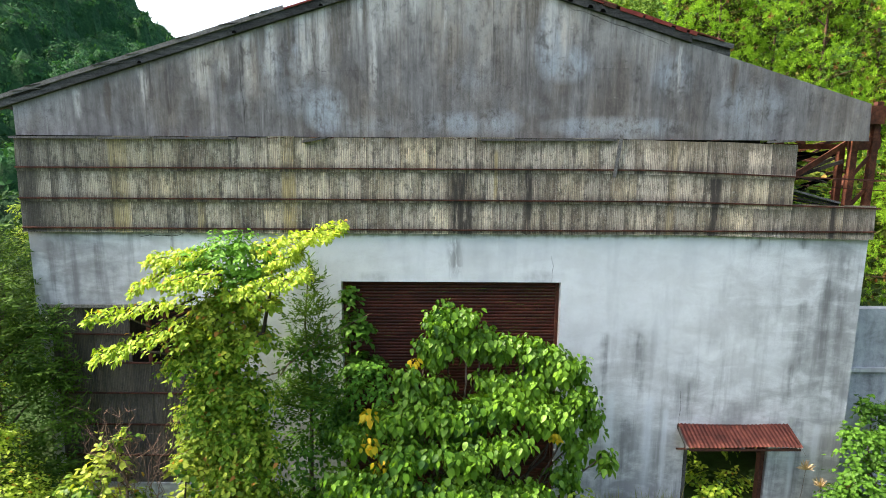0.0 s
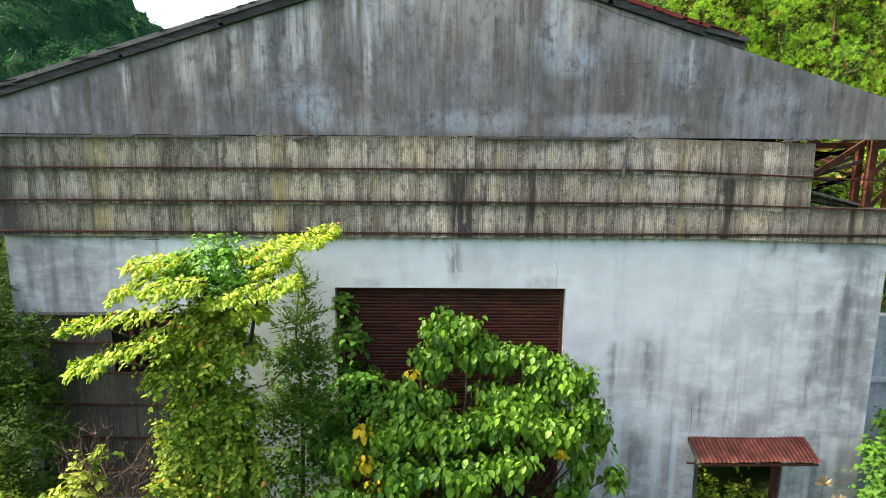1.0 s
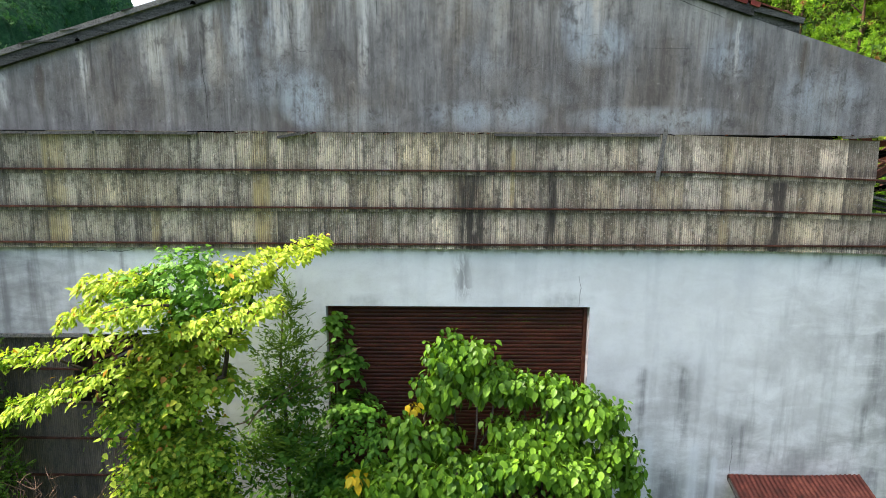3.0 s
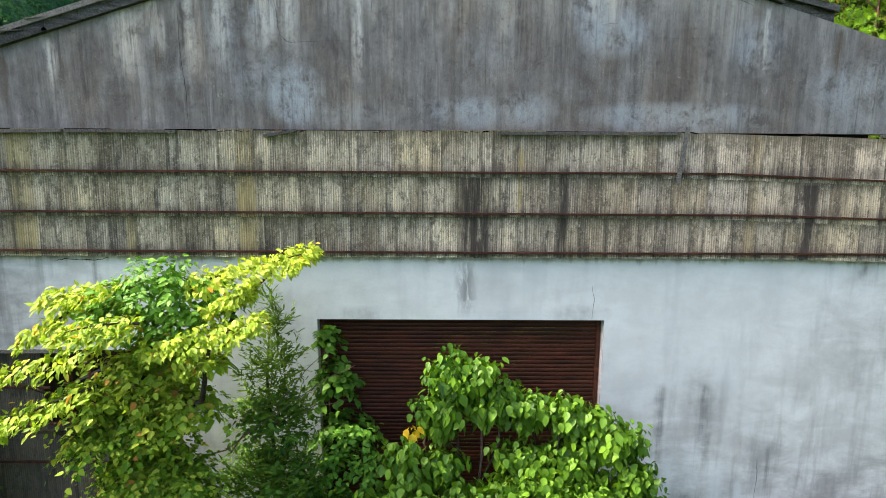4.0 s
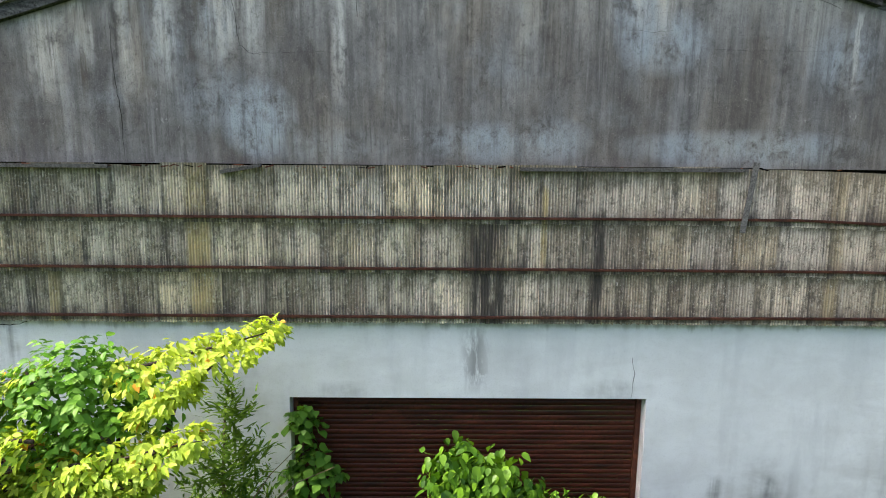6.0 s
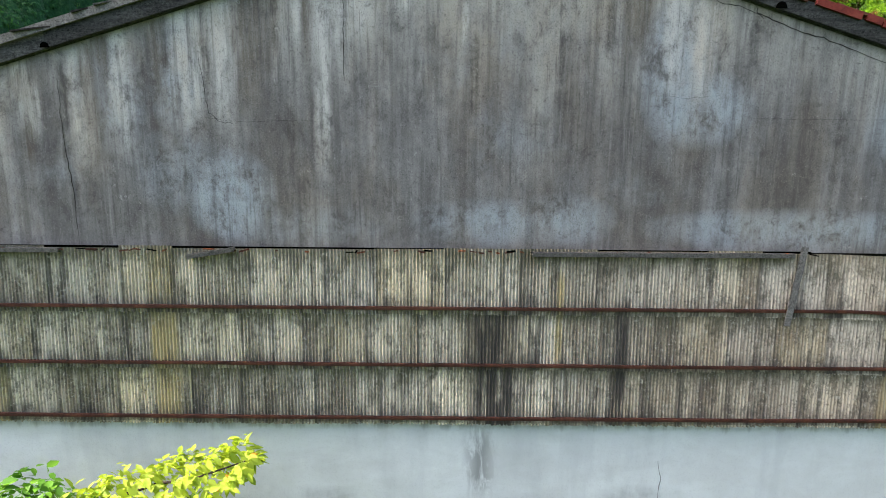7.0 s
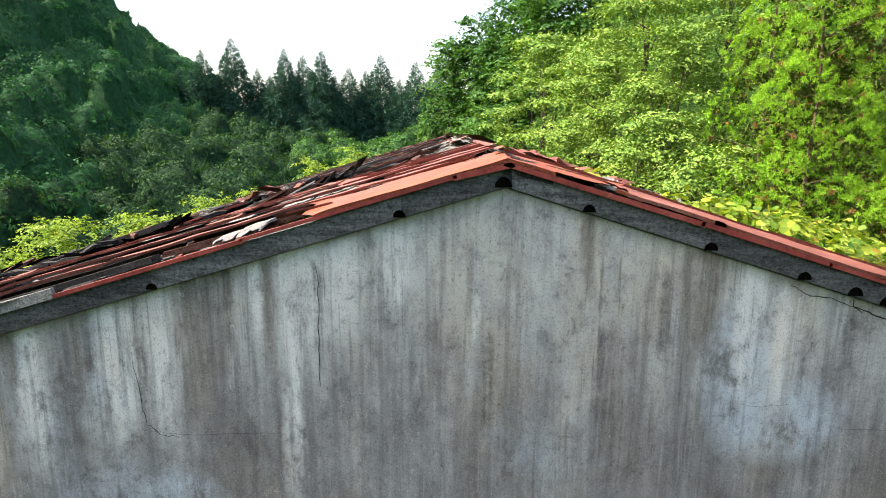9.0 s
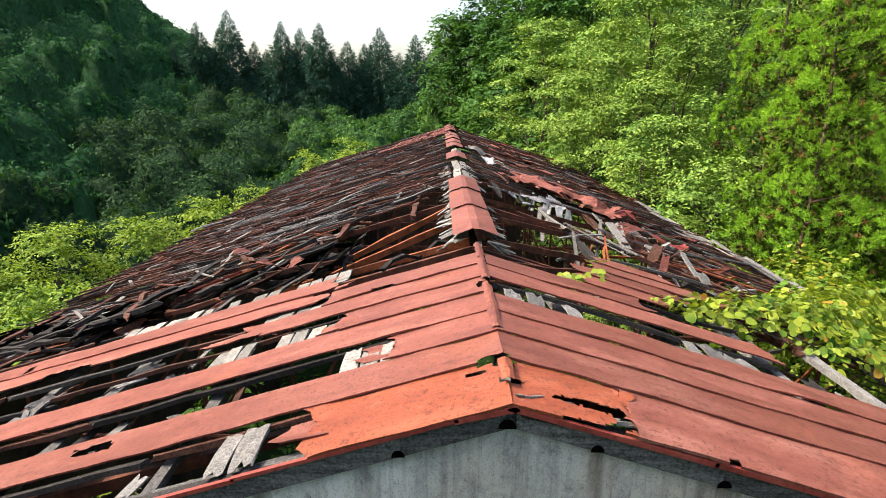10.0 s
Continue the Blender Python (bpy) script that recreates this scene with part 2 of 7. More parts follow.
def white_wall_material():
    m = Mat("whitewashed_plaster", 0.85)
    fine = m.noise(m.coords((6, 6, 0.35)), 1.5, 6, 0.62, 0.15)
    cloud = m.noise(m.coords((0.5, 0.5, 0.55)), 1.2, 5, 0.60)
    blotch = m.noise(m.coords((1.2, 1.2, 1.1)), 1.2, 6, 0.66, 0.3)
    wash = m.noise(m.coords((2.4, 2.4, 0.55)), 1.2, 6, 0.60, 0.2)
    smear = m.noise(m.coords((1.0, 1.0, 2.6)), 1.5, 7, 0.68, 0.5)
    grain = m.noise(m.coords(), 90, 4, 0.7)
    damp = m.mix(0.5, blotch, smear)
    col = m.ramp(cloud, (0.30, (0.66, 0.685, 0.695)), (0.60, (0.79, 0.81, 0.815)))
    # thin washed-out coats, a little greyer or warmer
    col = m.mix(m.ramp(damp, (0.44, 0.0), (0.62, 0.42)), col, (0.52, 0.525, 0.51))
    col = m.mix(m.ramp(wash, (0.52, 0.0), (0.68, 0.28)), col, (0.50, 0.525, 0.545))
    # damp grime low down and at the wall's ends; the west end also carries painted shade
    low = m.math("DIVIDE", m.math("SUBTRACT", 4.4, m.axis(2)), 3.0, clamp=True)
    east = m.math("DIVIDE", m.math("SUBTRACT", m.axis(0), 5.2), 2.6, clamp=True)
    west = m.math("DIVIDE", m.math("SUBTRACT", -3.6, m.axis(0)), 1.6, clamp=True)
    zone = m.either(low, m.math("MULTIPLY", east, 0.8), m.math("MULTIPLY", west, 0.9))
    col = m.mix(m.math("MULTIPLY", zone, m.ramp(damp, (0.36, 0.12), (0.56, 0.85))), col, (0.23, 0.236, 0.24))
    col = m.mix(m.math("MULTIPLY", m.math("ADD", m.math("MULTIPLY", zone, 0.75), 0.06), m.ramp(m.mix(0.5, fine, wash), (0.51, 0.0), (0.62, 0.75))), col, (0.165, 0.168, 0.172))
    # darker patches with soft, uneven edges
    spots = m.either(m.spot(7.25, 3.6, 0.75, 1.7, 1.5), m.spot(6.55, 2.65, 0.75, 0.55, 1.6), m.spot(5.75, 2.55, 0.55, 0.35, 1.2), m.spot(4.95, 3.05, 0.4, 0.9, 0.8), m.spot(4.0, 3.6, 0.35, 0.9, 1.0), m.spot(3.35, 2.6, 0.9, 1.6, 0.7),
                     m.spot(-5.9, 4.9, 1.0, 0.9, 1.8), m.spot(-4.4, 4.75, 0.8, 0.35, 1.0), m.spot(6.0, 4.4, 1.7, 0.9, 0.45), m.spot(7.35, 5.55, 0.5, 0.35, 0.9), m.spot(-1.5, 4.9, 0.6, 0.5, 0.6), m.spot(2.3, 5.0, 0.5, 0.15, 1.0), m.spot(-0.6, 5.0, 0.6, 0.12, 0.9))
    col = m.mix(m.math("MULTIPLY", spots, m.ramp(m.mix(0.5, damp, wash), (0.42, 0.05), (0.58, 0.62))), col, (0.215, 0.218, 0.215))
    leak = m.math("MULTIPLY", m.box(0, 0.62, 0.98, 0.16), m.box(2, 4.95, 5.8, 0.25))
    leak = m.math("MULTIPLY", leak, m.ramp(m.noise(m.coords((9, 9, 2.4)), 1.0, 5, 0.7, 1.0), (0.42, 0.0), (0.56, 0.8)))
    col = m.mix(leak, col, (0.22, 0.22, 0.22))
    # water runs, most of them under the cladding and beside the doorway
    drip = m.runs([(4.05, 4.0, 3.0, 0.07), (4.10, 3.3, 2.6, 0.09), (3.45, 4.0, 2.4, 0.10), (6.78, 3.45, 2.35, 0.07), (6.9, 4.6, 2.8, 0.16), (7.25, 5.0, 2.6, 0.13), (7.5, 5.4, 2.6, 0.10), (5.94, 5.72, 5.42, 0.07), (5.98, 5.74, 5.5, 0.05), (6.75, 5.7, 5.45, 0.11), (4.98, 3.1, 2.4, 0.05),
                   (-4.0, 5.7, 4.9, 0.07), (-5.35, 5.55, 4.5, 0.08), (-5.75, 5.7, 4.5, 0.12), (-6.1, 5.6, 4.5, 0.15), (-5.0, 5.2, 4.6, 0.06), (3.0, 3.0, 1.5, 0.16), (7.0, 2.4, 0.6, 0.12), (6.7, 2.0, 0.4, 0.08), (3.9, 2.4, 0.6, 0.2)], 0.10)
    col = m.mix(m.math("MULTIPLY", drip, m.ramp(m.mix(0.5, fine, damp), (0.42, 0.05), (0.56, 0.72))), col, (0.15, 0.152, 0.155))
    # pale lime runs down the foot of the wall
    lime = m.runs([(3.1, 2.7, 0.6, 0.08), (3.6, 2.9, 0.8, 0.10), (4.3, 2.8, 0.7, 0.12), (4.6, 2.6, 0.5, 0.07), (6.95, 1.9, 0.4, 0.07), (7.35, 2.3, 0.8, 0.09)], 0.08)
    col = m.mix(m.math("MULTIPLY", lime, 0.55), col, (0.66, 0.70, 0.73))
    # ragged darker strip along the top edge, below the cladding
    edge = m.math("DIVIDE", m.math("SUBTRACT", m.math("ADD", m.axis(2), m.math("MULTIPLY", fine, 0.30)), 5.84), 0.07, clamp=True)
    col = m.mix(m.math("MULTIPLY", edge, 0.6), col, (0.20, 0.195, 0.18))
    col = m.mix(m.ramp(grain, (0.34, 0.22), (0.46, 0.0)), col, (0.30, 0.30, 0.30))
    m.color(col)
    m.bump(m.mix(0.4, grain, blotch), 0.3, 0.01)
    return m.m


def corrugated_material(name, tint=(1, 1, 1), dark=0.0, pitch=0.0295, named=True):
    m = Mat(name, 0.85)
    rnd = m.obj.outputs["Random"]
    fine = m.noise(m.coords((9, 9, 0.5), rnd), 1.3, 6, 0.7)
    wide = m.noise(m.coords((2.0, 2.0, 0.35), rnd), 1.4, 4, 0.6)
    mold = m.noise(m.coords((3.2, 3.2, 1.8)), 2.6, 8, 0.82)
    speck = m.noise(m.coords(), 38, 5, 0.75)
    col = m.ramp(wide, (0.34, (0.26, 0.225, 0.18)), (0.46, (0.54, 0.50, 0.425)), (0.60, (0.78, 0.74, 0.66)))
    sheet = m.ramp(rnd, (0.0, (0.52, 0.50, 0.48)), (0.25, (1.04, 0.97, 0.80)), (0.5, (0.80, 0.79, 0.78)), (0.75, (1.12, 1.08, 1.0)), (1.0, (0.45, 0.43, 0.40)))
    col = m.mix(1.0, col, sheet, "MULTIPLY")
    col = m.mix(m.ramp(fine, (0.37, 0.82), (0.475, 0.0)), col, (0.062, 0.054, 0.046))
    stripe = m.noise(m.coords((22, 22, 0.5), rnd), 1.2, 4, 0.6)
    col = m.mix(m.ramp(stripe, (0.38, 0.40), (0.47, 0.0)), col, (0.09, 0.078, 0.066))
    col = m.mix(m.ramp(stripe, (0.55, 0.0), (0.66, 0.38)), col, (0.82, 0.79, 0.71))
    ochre = m.noise(m.coords((3.2, 3.2, 0.10)), 1.25, 2)
    col = m.mix(m.ramp(ochre, (0.64, 0.0), (0.70, 0.45)), col, (0.38, 0.28, 0.10))
    green = m.noise(m.coords((0.5, 0.5, 0.7)), 1.3, 3)
    col = m.mix(m.ramp(green, (0.54, 0.0), (0.68, 0.2)), col, (0.27, 0.26, 0.13))
    col = m.mix(m.ramp(mold, (0.50, 0.0), (0.60, 0.70)), col, (0.058, 0.050, 0.043))
    col = m.mix(m.ramp(speck, (0.55, 0.0), (0.65, 0.65)), col, (0.62, 0.60, 0.54))
    col = m.mix(m.ramp(speck, (0.36, 0.65), (0.45, 0.0)), col, (0.05, 0.045, 0.04))
    if named:
        edge = m.ramp(m.noise(m.coords((7, 7, 0.8)), 1.4, 5, 0.7, 0.5), (0.36, 0.10), (0.52, 1.0))
        soot = m.either(m.math("MULTIPLY", m.box(0, 0.62, 1.20, 0.16), m.box(2, 5.5, 6.80, 0.02)), m.math("MULTIPLY", m.box(0, 1.92, 2.10, 0.05), m.box(2, 5.5, 6.98, 0.10)),
                        m.math("MULTIPLY", m.box(0, 4.98, 5.25, 0.06), m.box(2, 5.5, 6.75, 0.05)), m.math("MULTIPLY", m.box(0, 7.05, 7.2, 0.05), m.box(2, 5.5, 6.3, 0.05)), m.math("MULTIPLY", m.box(0, -6.5, -6.1, 0.1), 0.6))
        yel = m.either(m.box(0, -2.12, -1.84, 0.05), m.box(0, -4.98, -4.62, 0.06), m.math("MULTIPLY", m.box(0, -3.54, -3.38, 0.03), m.box(2, 5.5, 6.3, 0.02)), m.math("MULTIPLY", m.box(0, 1.42, 1.50, 0.02), m.box(2, 6.3, 7.2, 0.1)), m.math("MULTIPLY", m.box(0, 4.3, 4.5, 0.06), 0.6))
        col = m.mix(m.math("MULTIPLY", yel, m.ramp(fine, (0.36, 0.15), (0.55, 0.65))), col, (0.50, 0.40, 0.18))
        # black dirt, lichen and painted lap shade along the laps between sheets
        uvn = m.t.nodes.new("ShaderNodeUVMap")
        uvn.uv_map = "sheet"
        sep = m.t.nodes.new("ShaderNodeSeparateXYZ")
        m.link(uvn.outputs[0], sep.inputs[0])
        lap = m.math("SUBTRACT", 1.0, m.math("DIVIDE", sep.outputs[0], m.math("MULTIPLY", m.ramp(rnd, (0.0, 0.02), (1.0, 0.16)), m.ramp(mold, (0.40, 0.2), (0.60, 1.6)))), clamp=True)
        col = m.mix(m.math("MULTIPLY", lap, 0.85), col, (0.07, 0.064, 0.055))
        damp = m.math("MULTIPLY", m.math("SUBTRACT", 1.0, m.math("DIVIDE", sep.outputs[1], m.ramp(mold, (0.40, 0.12), (0.60, 0.75))), clamp=True), 0.75)
        col = m.mix(damp, col, (0.115, 0.108, 0.066))
        lichen = m.noise(m.coords((1, 1, 1)), 16, 6, 0.75, 0.6)
        col = m.mix(m.math("MULTIPLY", m.ramp(lichen, (0.57, 0.0), (0.63, 0.75)), m.ramp(mold, (0.44, 0.0), (0.54, 1.0))), col, (0.55, 0.54, 0.48))
        ends = m.either(m.math("DIVIDE", m.math("SUBTRACT", -4.4, m.axis(0)), 2.2, clamp=True), m.math("DIVIDE", m.math("SUBTRACT", m.axis(0), 3.2), 5.0, clamp=True))
        col = m.mix(m.math("MULTIPLY", ends, m.ramp(m.mix(0.5, mold, wide), (0.42, 0.75), (0.60, 0.15))), col, (0.10, 0.092, 0.08))
        col = m.mix(m.math("MULTIPLY", m.math("MULTIPLY", soot, edge), 0.92), col, (0.03, 0.027, 0.026))
    # dirt in the valleys of the ribs, with the rib shade painted in
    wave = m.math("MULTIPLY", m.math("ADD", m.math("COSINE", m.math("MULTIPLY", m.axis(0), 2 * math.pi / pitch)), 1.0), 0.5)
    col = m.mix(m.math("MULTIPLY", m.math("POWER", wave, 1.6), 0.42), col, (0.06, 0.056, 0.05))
    # darker from a little above each batten to just below it
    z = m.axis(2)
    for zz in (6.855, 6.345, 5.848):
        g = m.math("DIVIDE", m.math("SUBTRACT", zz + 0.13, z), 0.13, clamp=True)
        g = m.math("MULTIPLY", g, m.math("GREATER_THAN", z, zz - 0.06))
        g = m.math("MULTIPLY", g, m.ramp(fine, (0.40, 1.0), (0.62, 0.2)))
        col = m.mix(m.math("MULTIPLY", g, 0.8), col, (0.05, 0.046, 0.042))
    col = m.mix(1.0, col, tint, "MULTIPLY")
    if dark:
        col = m.mix(dark, col, (0.03, 0.028, 0.027))
    m.color(col)
    m.bump(speck, 0.25, 0.006)
    return m.m


def rust_material(name, a, b, c, rough=0.7, scale=6.0, streak=(1, 1, 1)):
    m = Mat(name, rough)
    m.b.inputs["Specular IOR Level"].default_value = 0.2
    n = m.noise(m.coords(streak, m.obj.outputs["Random"]), scale, 6, 0.7)
    f = m.noise(m.coords(), scale * 9, 4, 0.7)
    col = m.ramp(n, (0.32, a), (0.52, b), (0.72, c))
    col = m.mix(m.ramp(f, (0.34, 0.5), (0.52, 0.0)), col, tuple(v * 0.35 for v in a))
    m.color(col)
    m.bump(f, 0.3, 0.004)
    return m.m


def roof_paint_material(name, lo, mid, hi, stain):
    m = Mat(name, 0.6)
    m.b.inputs["Specular IOR Level"].default_value = 0.12
    rnd = m.obj.outputs["Random"]
    n = m.noise(m.coords((0.5, 2.5, 0.5), rnd), 1.6, 6, 0.7)
    f = m.noise(m.coords(), 26, 6, 0.7)
    speck = m.noise(m.coords((1, 1, 1), rnd), 75, 3, 0.6)
    patch = m.noise(m.coords((1, 1, 1), rnd), 1.1, 6, 0.7)
    worn = m.noise(m.coords((0.9, 1.5, 0.9), rnd), 4.5, 9, 0.75)
    col = m.ramp(n, (0.30, lo), (0.52, mid), (0.75, hi))
    col = m.mix(m.ramp(patch, (0.55, 0.0), (0.68, 0.75)), col, stain)
    col = m.mix(m.ramp(worn, (0.54, 0.0), (0.66, 0.38)), col, (0.33, 0.14, 0.10))
    col = m.mix(m.ramp(worn, (0.34, 0.6), (0.44, 0.0)), col, (0.085, 0.024, 0.018))
    col = m.mix(m.ramp(f, (0.55, 0.0), (0.64, 0.75)), col, (0.085, 0.03, 0.02))
    col = m.mix(m.ramp(speck, (0.60, 0.0), (0.65, 0.7)), col, (0.05, 0.022, 0.016))
    col = m.mix(m.ramp(f, (0.26, 0.5), (0.36, 0.0)), col, (0.36, 0.20, 0.16))
    col = m.mix(1.0, col, m.ramp(rnd, (0.0, 0.82), (1.0, 1.12)), "MULTIPLY")
    m.color(col)
    m.rough(m.ramp(n, (0.3, 0.42), (0.7, 0.75)))
    dent = m.noise(m.coords((2, 5, 2), rnd), 1.4, 4, 0.55)
    m.bump(m.mix(0.3, dent, f), 0.5, 0.025)
    return m.m


def scrap_material():
    m = Mat("white_torn_packing", 0.8)
    n = m.noise(m.coords(), 7, 6, 0.7)
    m.color(m.ramp(n, (0.34, (0.06, 0.058, 0.06)), (0.60, (0.30, 0.30, 0.31))))
    m.bump(n, 0.4, 0.02)
    return m.m


def wood_material(name, a, b, scale=(3, 3, 3), rough=0.85):
    m = Mat(name, rough)
    m.b.inputs["Specular IOR Level"].default_value = 0.12
    rnd = m.obj.outputs["Random"]
    n = m.noise(m.coords(scale, rnd), 4.0, 6, 0.7, 0.6)
    f = m.noise(m.coords(tuple(4 * v for v in scale), rnd), 9.0, 4, 0.7)
    col = m.mix(m.ramp(n, (0.3, 0.0), (0.7, 1.0)), a, b)
    col = m.mix(m.ramp(f, (0.35, 0.6), (0.5, 0.0)), col, tuple(0.3 * v for v in a))
    g = m.noise(m.coords((1, 1, 1), rnd), 55.0, 6, 0.8, 0.5)
    col = m.mix(m.ramp(g, (0.38, 0.75), (0.50, 0.0)), col, tuple(0.22 * v for v in a))
    col = m.mix(m.ramp(g, (0.56, 0.0), (0.68, 0.6)), col, tuple(min(0.6, 1.5 * v) for v in b))
    col = m.mix(1.0, col, m.ramp(rnd, (0.0, 0.50), (1.0, 1.25)), "MULTIPLY")
    m.color(col)
    m.bump(m.mix(0.5, f, g), 0.5, 0.008)
    return m.m


def ground_material():
    m = Mat("overgrown_ground", 0.95)
    m.b.inputs["Specular IOR Level"].default_value = 0.04
    n = m.noise(m.coords(), 0.6, 7, 0.65)
    f = m.noise(m.coords(), 14, 5, 0.7)
    col = m.ramp(n, (0.3, (0.018, 0.030, 0.010)), (0.55, (0.026, 0.055, 0.015)), (0.75, (0.036, 0.062, 0.020)))
    col = m.mix(m.ramp(f, (0.35, 0.6), (0.55, 0.0)), col, (0.02, 0.022, 0.01))
    m.color(col)
    m.bump(f, 0.6, 0.05)
    return m.m


def annex_material():
    m = Mat("mottled_grey_plaster", 0.9)
    wash = m.noise(m.coords((2.0, 2.0, 0.5)), 1.3, 6, 0.65, 0.2)
    blotch = m.noise(m.coords((1, 1, 1.4)), 1.8, 8, 0.72, 0.4)
    grain = m.noise(m.coords(), 70, 4, 0.7)
    col = m.ramp(m.mix(0.5, wash, blotch), (0.40, (0.15, 0.16, 0.17)), (0.50, (0.30, 0.32, 0.335)), (0.62, (0.46, 0.485, 0.50)))
    col = m.mix(m.ramp(grain, (0.36, 0.4), (0.46, 0.0)), col, (0.12, 0.12, 0.12))
    m.color(col)
    m.bump(m.mix(0.4, grain, blotch), 0.3, 0.01)
    return m.m


GABLE = gable_material()
CONCRETE = annex_material()
WHITE = white_wall_material()
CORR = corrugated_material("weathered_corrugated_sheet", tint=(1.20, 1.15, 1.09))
DARKSHEET = corrugated_material("blackened_siding_sheet", tint=(0.62, 0.56, 0.50), dark=0.75, named=False)
RUST = rust_material("brown_rusted_steel", (0.035, 0.014, 0.010), (0.095, 0.032, 0.018), (0.20, 0.075, 0.035))
RUST_ROD = rust_material("rusted_batten_steel", (0.03, 0.013, 0.010), (0.075, 0.028, 0.019), (0.14, 0.055, 0.032))
SHUTTER = rust_material("rust_brown_shutter_steel", (0.020, 0.005, 0.003), (0.055, 0.0125, 0.0065), (0.115, 0.028, 0.014), 0.5, 3.0, (0.6, 1, 3))
ORANGE = rust_material("orange_rust", (0.11, 0.03, 0.012), (0.24, 0.065, 0.022), (0.32, 0.12, 0.05))
AWNRED = rust_material("rust_red_awning_sheet", (0.036, 0.011, 0.008), (0.095, 0.026, 0.018), (0.19, 0.065, 0.043))
RED = roof_paint_material("faded_red_roof_paint", (0.128, 0.040, 0.029), (0.194, 0.066, 0.048), (0.28, 0.122, 0.094), (0.24, 0.079, 0.048))
ORANGEPAINT = roof_paint_material("rust_orange_roof_paint", (0.18, 0.042, 0.020), (0.245, 0.066, 0.032), (0.30, 0.102, 0.060), (0.185, 0.046, 0.026))
WHITESCRAP = scrap_material()
REDTRIM = rust_material("red_painted_verge_trim", (0.12, 0.022, 0.018), (0.22, 0.04, 0.03), (0.26, 0.07, 0.05), 0.6, 3.0)
BLACKWOOD = wood_material("charred_black_timber", (0.018, 0.016, 0.015), (0.055, 0.05, 0.046))
GREYWOOD = wood_material("grey_weathered_timber", (0.11, 0.105, 0.10), (0.24, 0.23, 0.215))
PALEWOOD = wood_material("pale_bleached_board", (0.15, 0.145, 0.13), (0.34, 0.325, 0.295))
# sooty timber, and the black that paints shade in notches and the gable joint
SOOT_SHADE = wood_material("soot_and_shade_black", (0.001, 0.001, 0.001), (0.004, 0.004, 0.003))
SOOT_SHADE.node_tree.nodes["Principled BSDF"].inputs["Specular IOR Level"].default_value = 0.0
BROWNWOOD = wood_material("brown_rotten_timber", (0.045, 0.021, 0.015), (0.145, 0.066, 0.046))
BARGE = wood_material("dark_grey_barge_board", (0.030, 0.030, 0.030), (0.155, 0.155, 0.15), (0.7, 3, 5))
BARK = wood_material("tree_bark", (0.05, 0.038, 0.028), (0.14, 0.11, 0.085), (2, 2, 0.6))
CEDARBARK = wood_material("cedar_bark", (0.06, 0.035, 0.025), (0.20, 0.13, 0.09), (3, 3, 0.4))
TWIG = wood_material("dry_twig", (0.13, 0.075, 0.05), (0.30, 0.20, 0.15))
INNER = rust_material("dark_brown_siding", (0.02, 0.015, 0.012), (0.05, 0.036, 0.028), (0.09, 0.065, 0.05), 0.9, 1.2, (1, 1, 0.4))
GROUND = ground_material()
L_YELLOW = leaf_material("yellow_green_leaf", (0.09, 0.20, 0.016), (0.26, 0.41, 0.030), (0.50, 0.60, 0.085), 0.42, odd=(0.55, 0.28, 0.04))
L_GREEN = leaf_material("mid_green_leaf", (0.03, 0.085, 0.015), (0.06, 0.16, 0.02), (0.12, 0.26, 0.03), 0.45)
L_BIG = leaf_material("broad_green_leaf", (0.024, 0.082, 0.008), (0.062, 0.165, 0.011), (0.17, 0.33, 0.026), 0.32, 0.42, 0.8, gloss=0.25)
L_DARK = leaf_material("dark_green_leaf", (0.014, 0.042, 0.016), (0.024, 0.066, 0.022), (0.042, 0.095, 0.027), 0.28, 0.7, 0.12, gloss=0.08)
L_FEATHER = leaf_material("feathery_green_leaf", (0.030, 0.08, 0.010), (0.065, 0.145, 0.016), (0.15, 0.25, 0.025), 0.4, 0.6, gloss=0.15)
L_FOREST = leaf_material("forest_leaf", (0.018, 0.072, 0.026), (0.028, 0.10, 0.034), (0.045, 0.138, 0.042), 0.25, 0.7, 0.12, gloss=0.08)
L_CONIFER = leaf_material("far_conifer_needles", (0.014, 0.046, 0.036), (0.024, 0.070, 0.050), (0.040, 0.100, 0.062), 0.2, 0.7, 0.1, gloss=0.08)
L_CEDAR = leaf_material("cedar_needles", (0.081, 0.207, 0.014), (0.151, 0.329, 0.021), (0.259, 0.439, 0.034), 0.30, 0.7, 0.5, gloss=0.08)
L_DEAD = leaf_material("dying_needles", (0.07, 0.035, 0.015), (0.16, 0.075, 0.03), (0.26, 0.14, 0.05), 0.25, 0.7)
L_LIGHT = leaf_material("light_green_leaf", (0.044, 0.118, 0.020), (0.110, 0.224, 0.039), (0.248, 0.353, 0.061), 0.15, 0.6, 0.5, gloss=0.12)
L_MIX = leaf_material("slope_forest_leaf", (0.02, 0.06, 0.012), (0.07, 0.16, 0.03), (0.16, 0.28, 0.04), 0.4, 0.7, 0.1, gloss=0.1)
L_SLOPE = leaf_material("dark_slope_leaf", (0.014, 0.05, 0.014), (0.035, 0.105, 0.028), (0.085, 0.19, 0.035), 0.3, 0.7, 0.1, gloss=0.1)
L_VINE = leaf_material("pale_vine_leaf", (0.022, 0.080, 0.010), (0.085, 0.18, 0.018), (0.33, 0.38, 0.045), 0.36, patch=1.6, odd=(0.36, 0.22, 0.03))
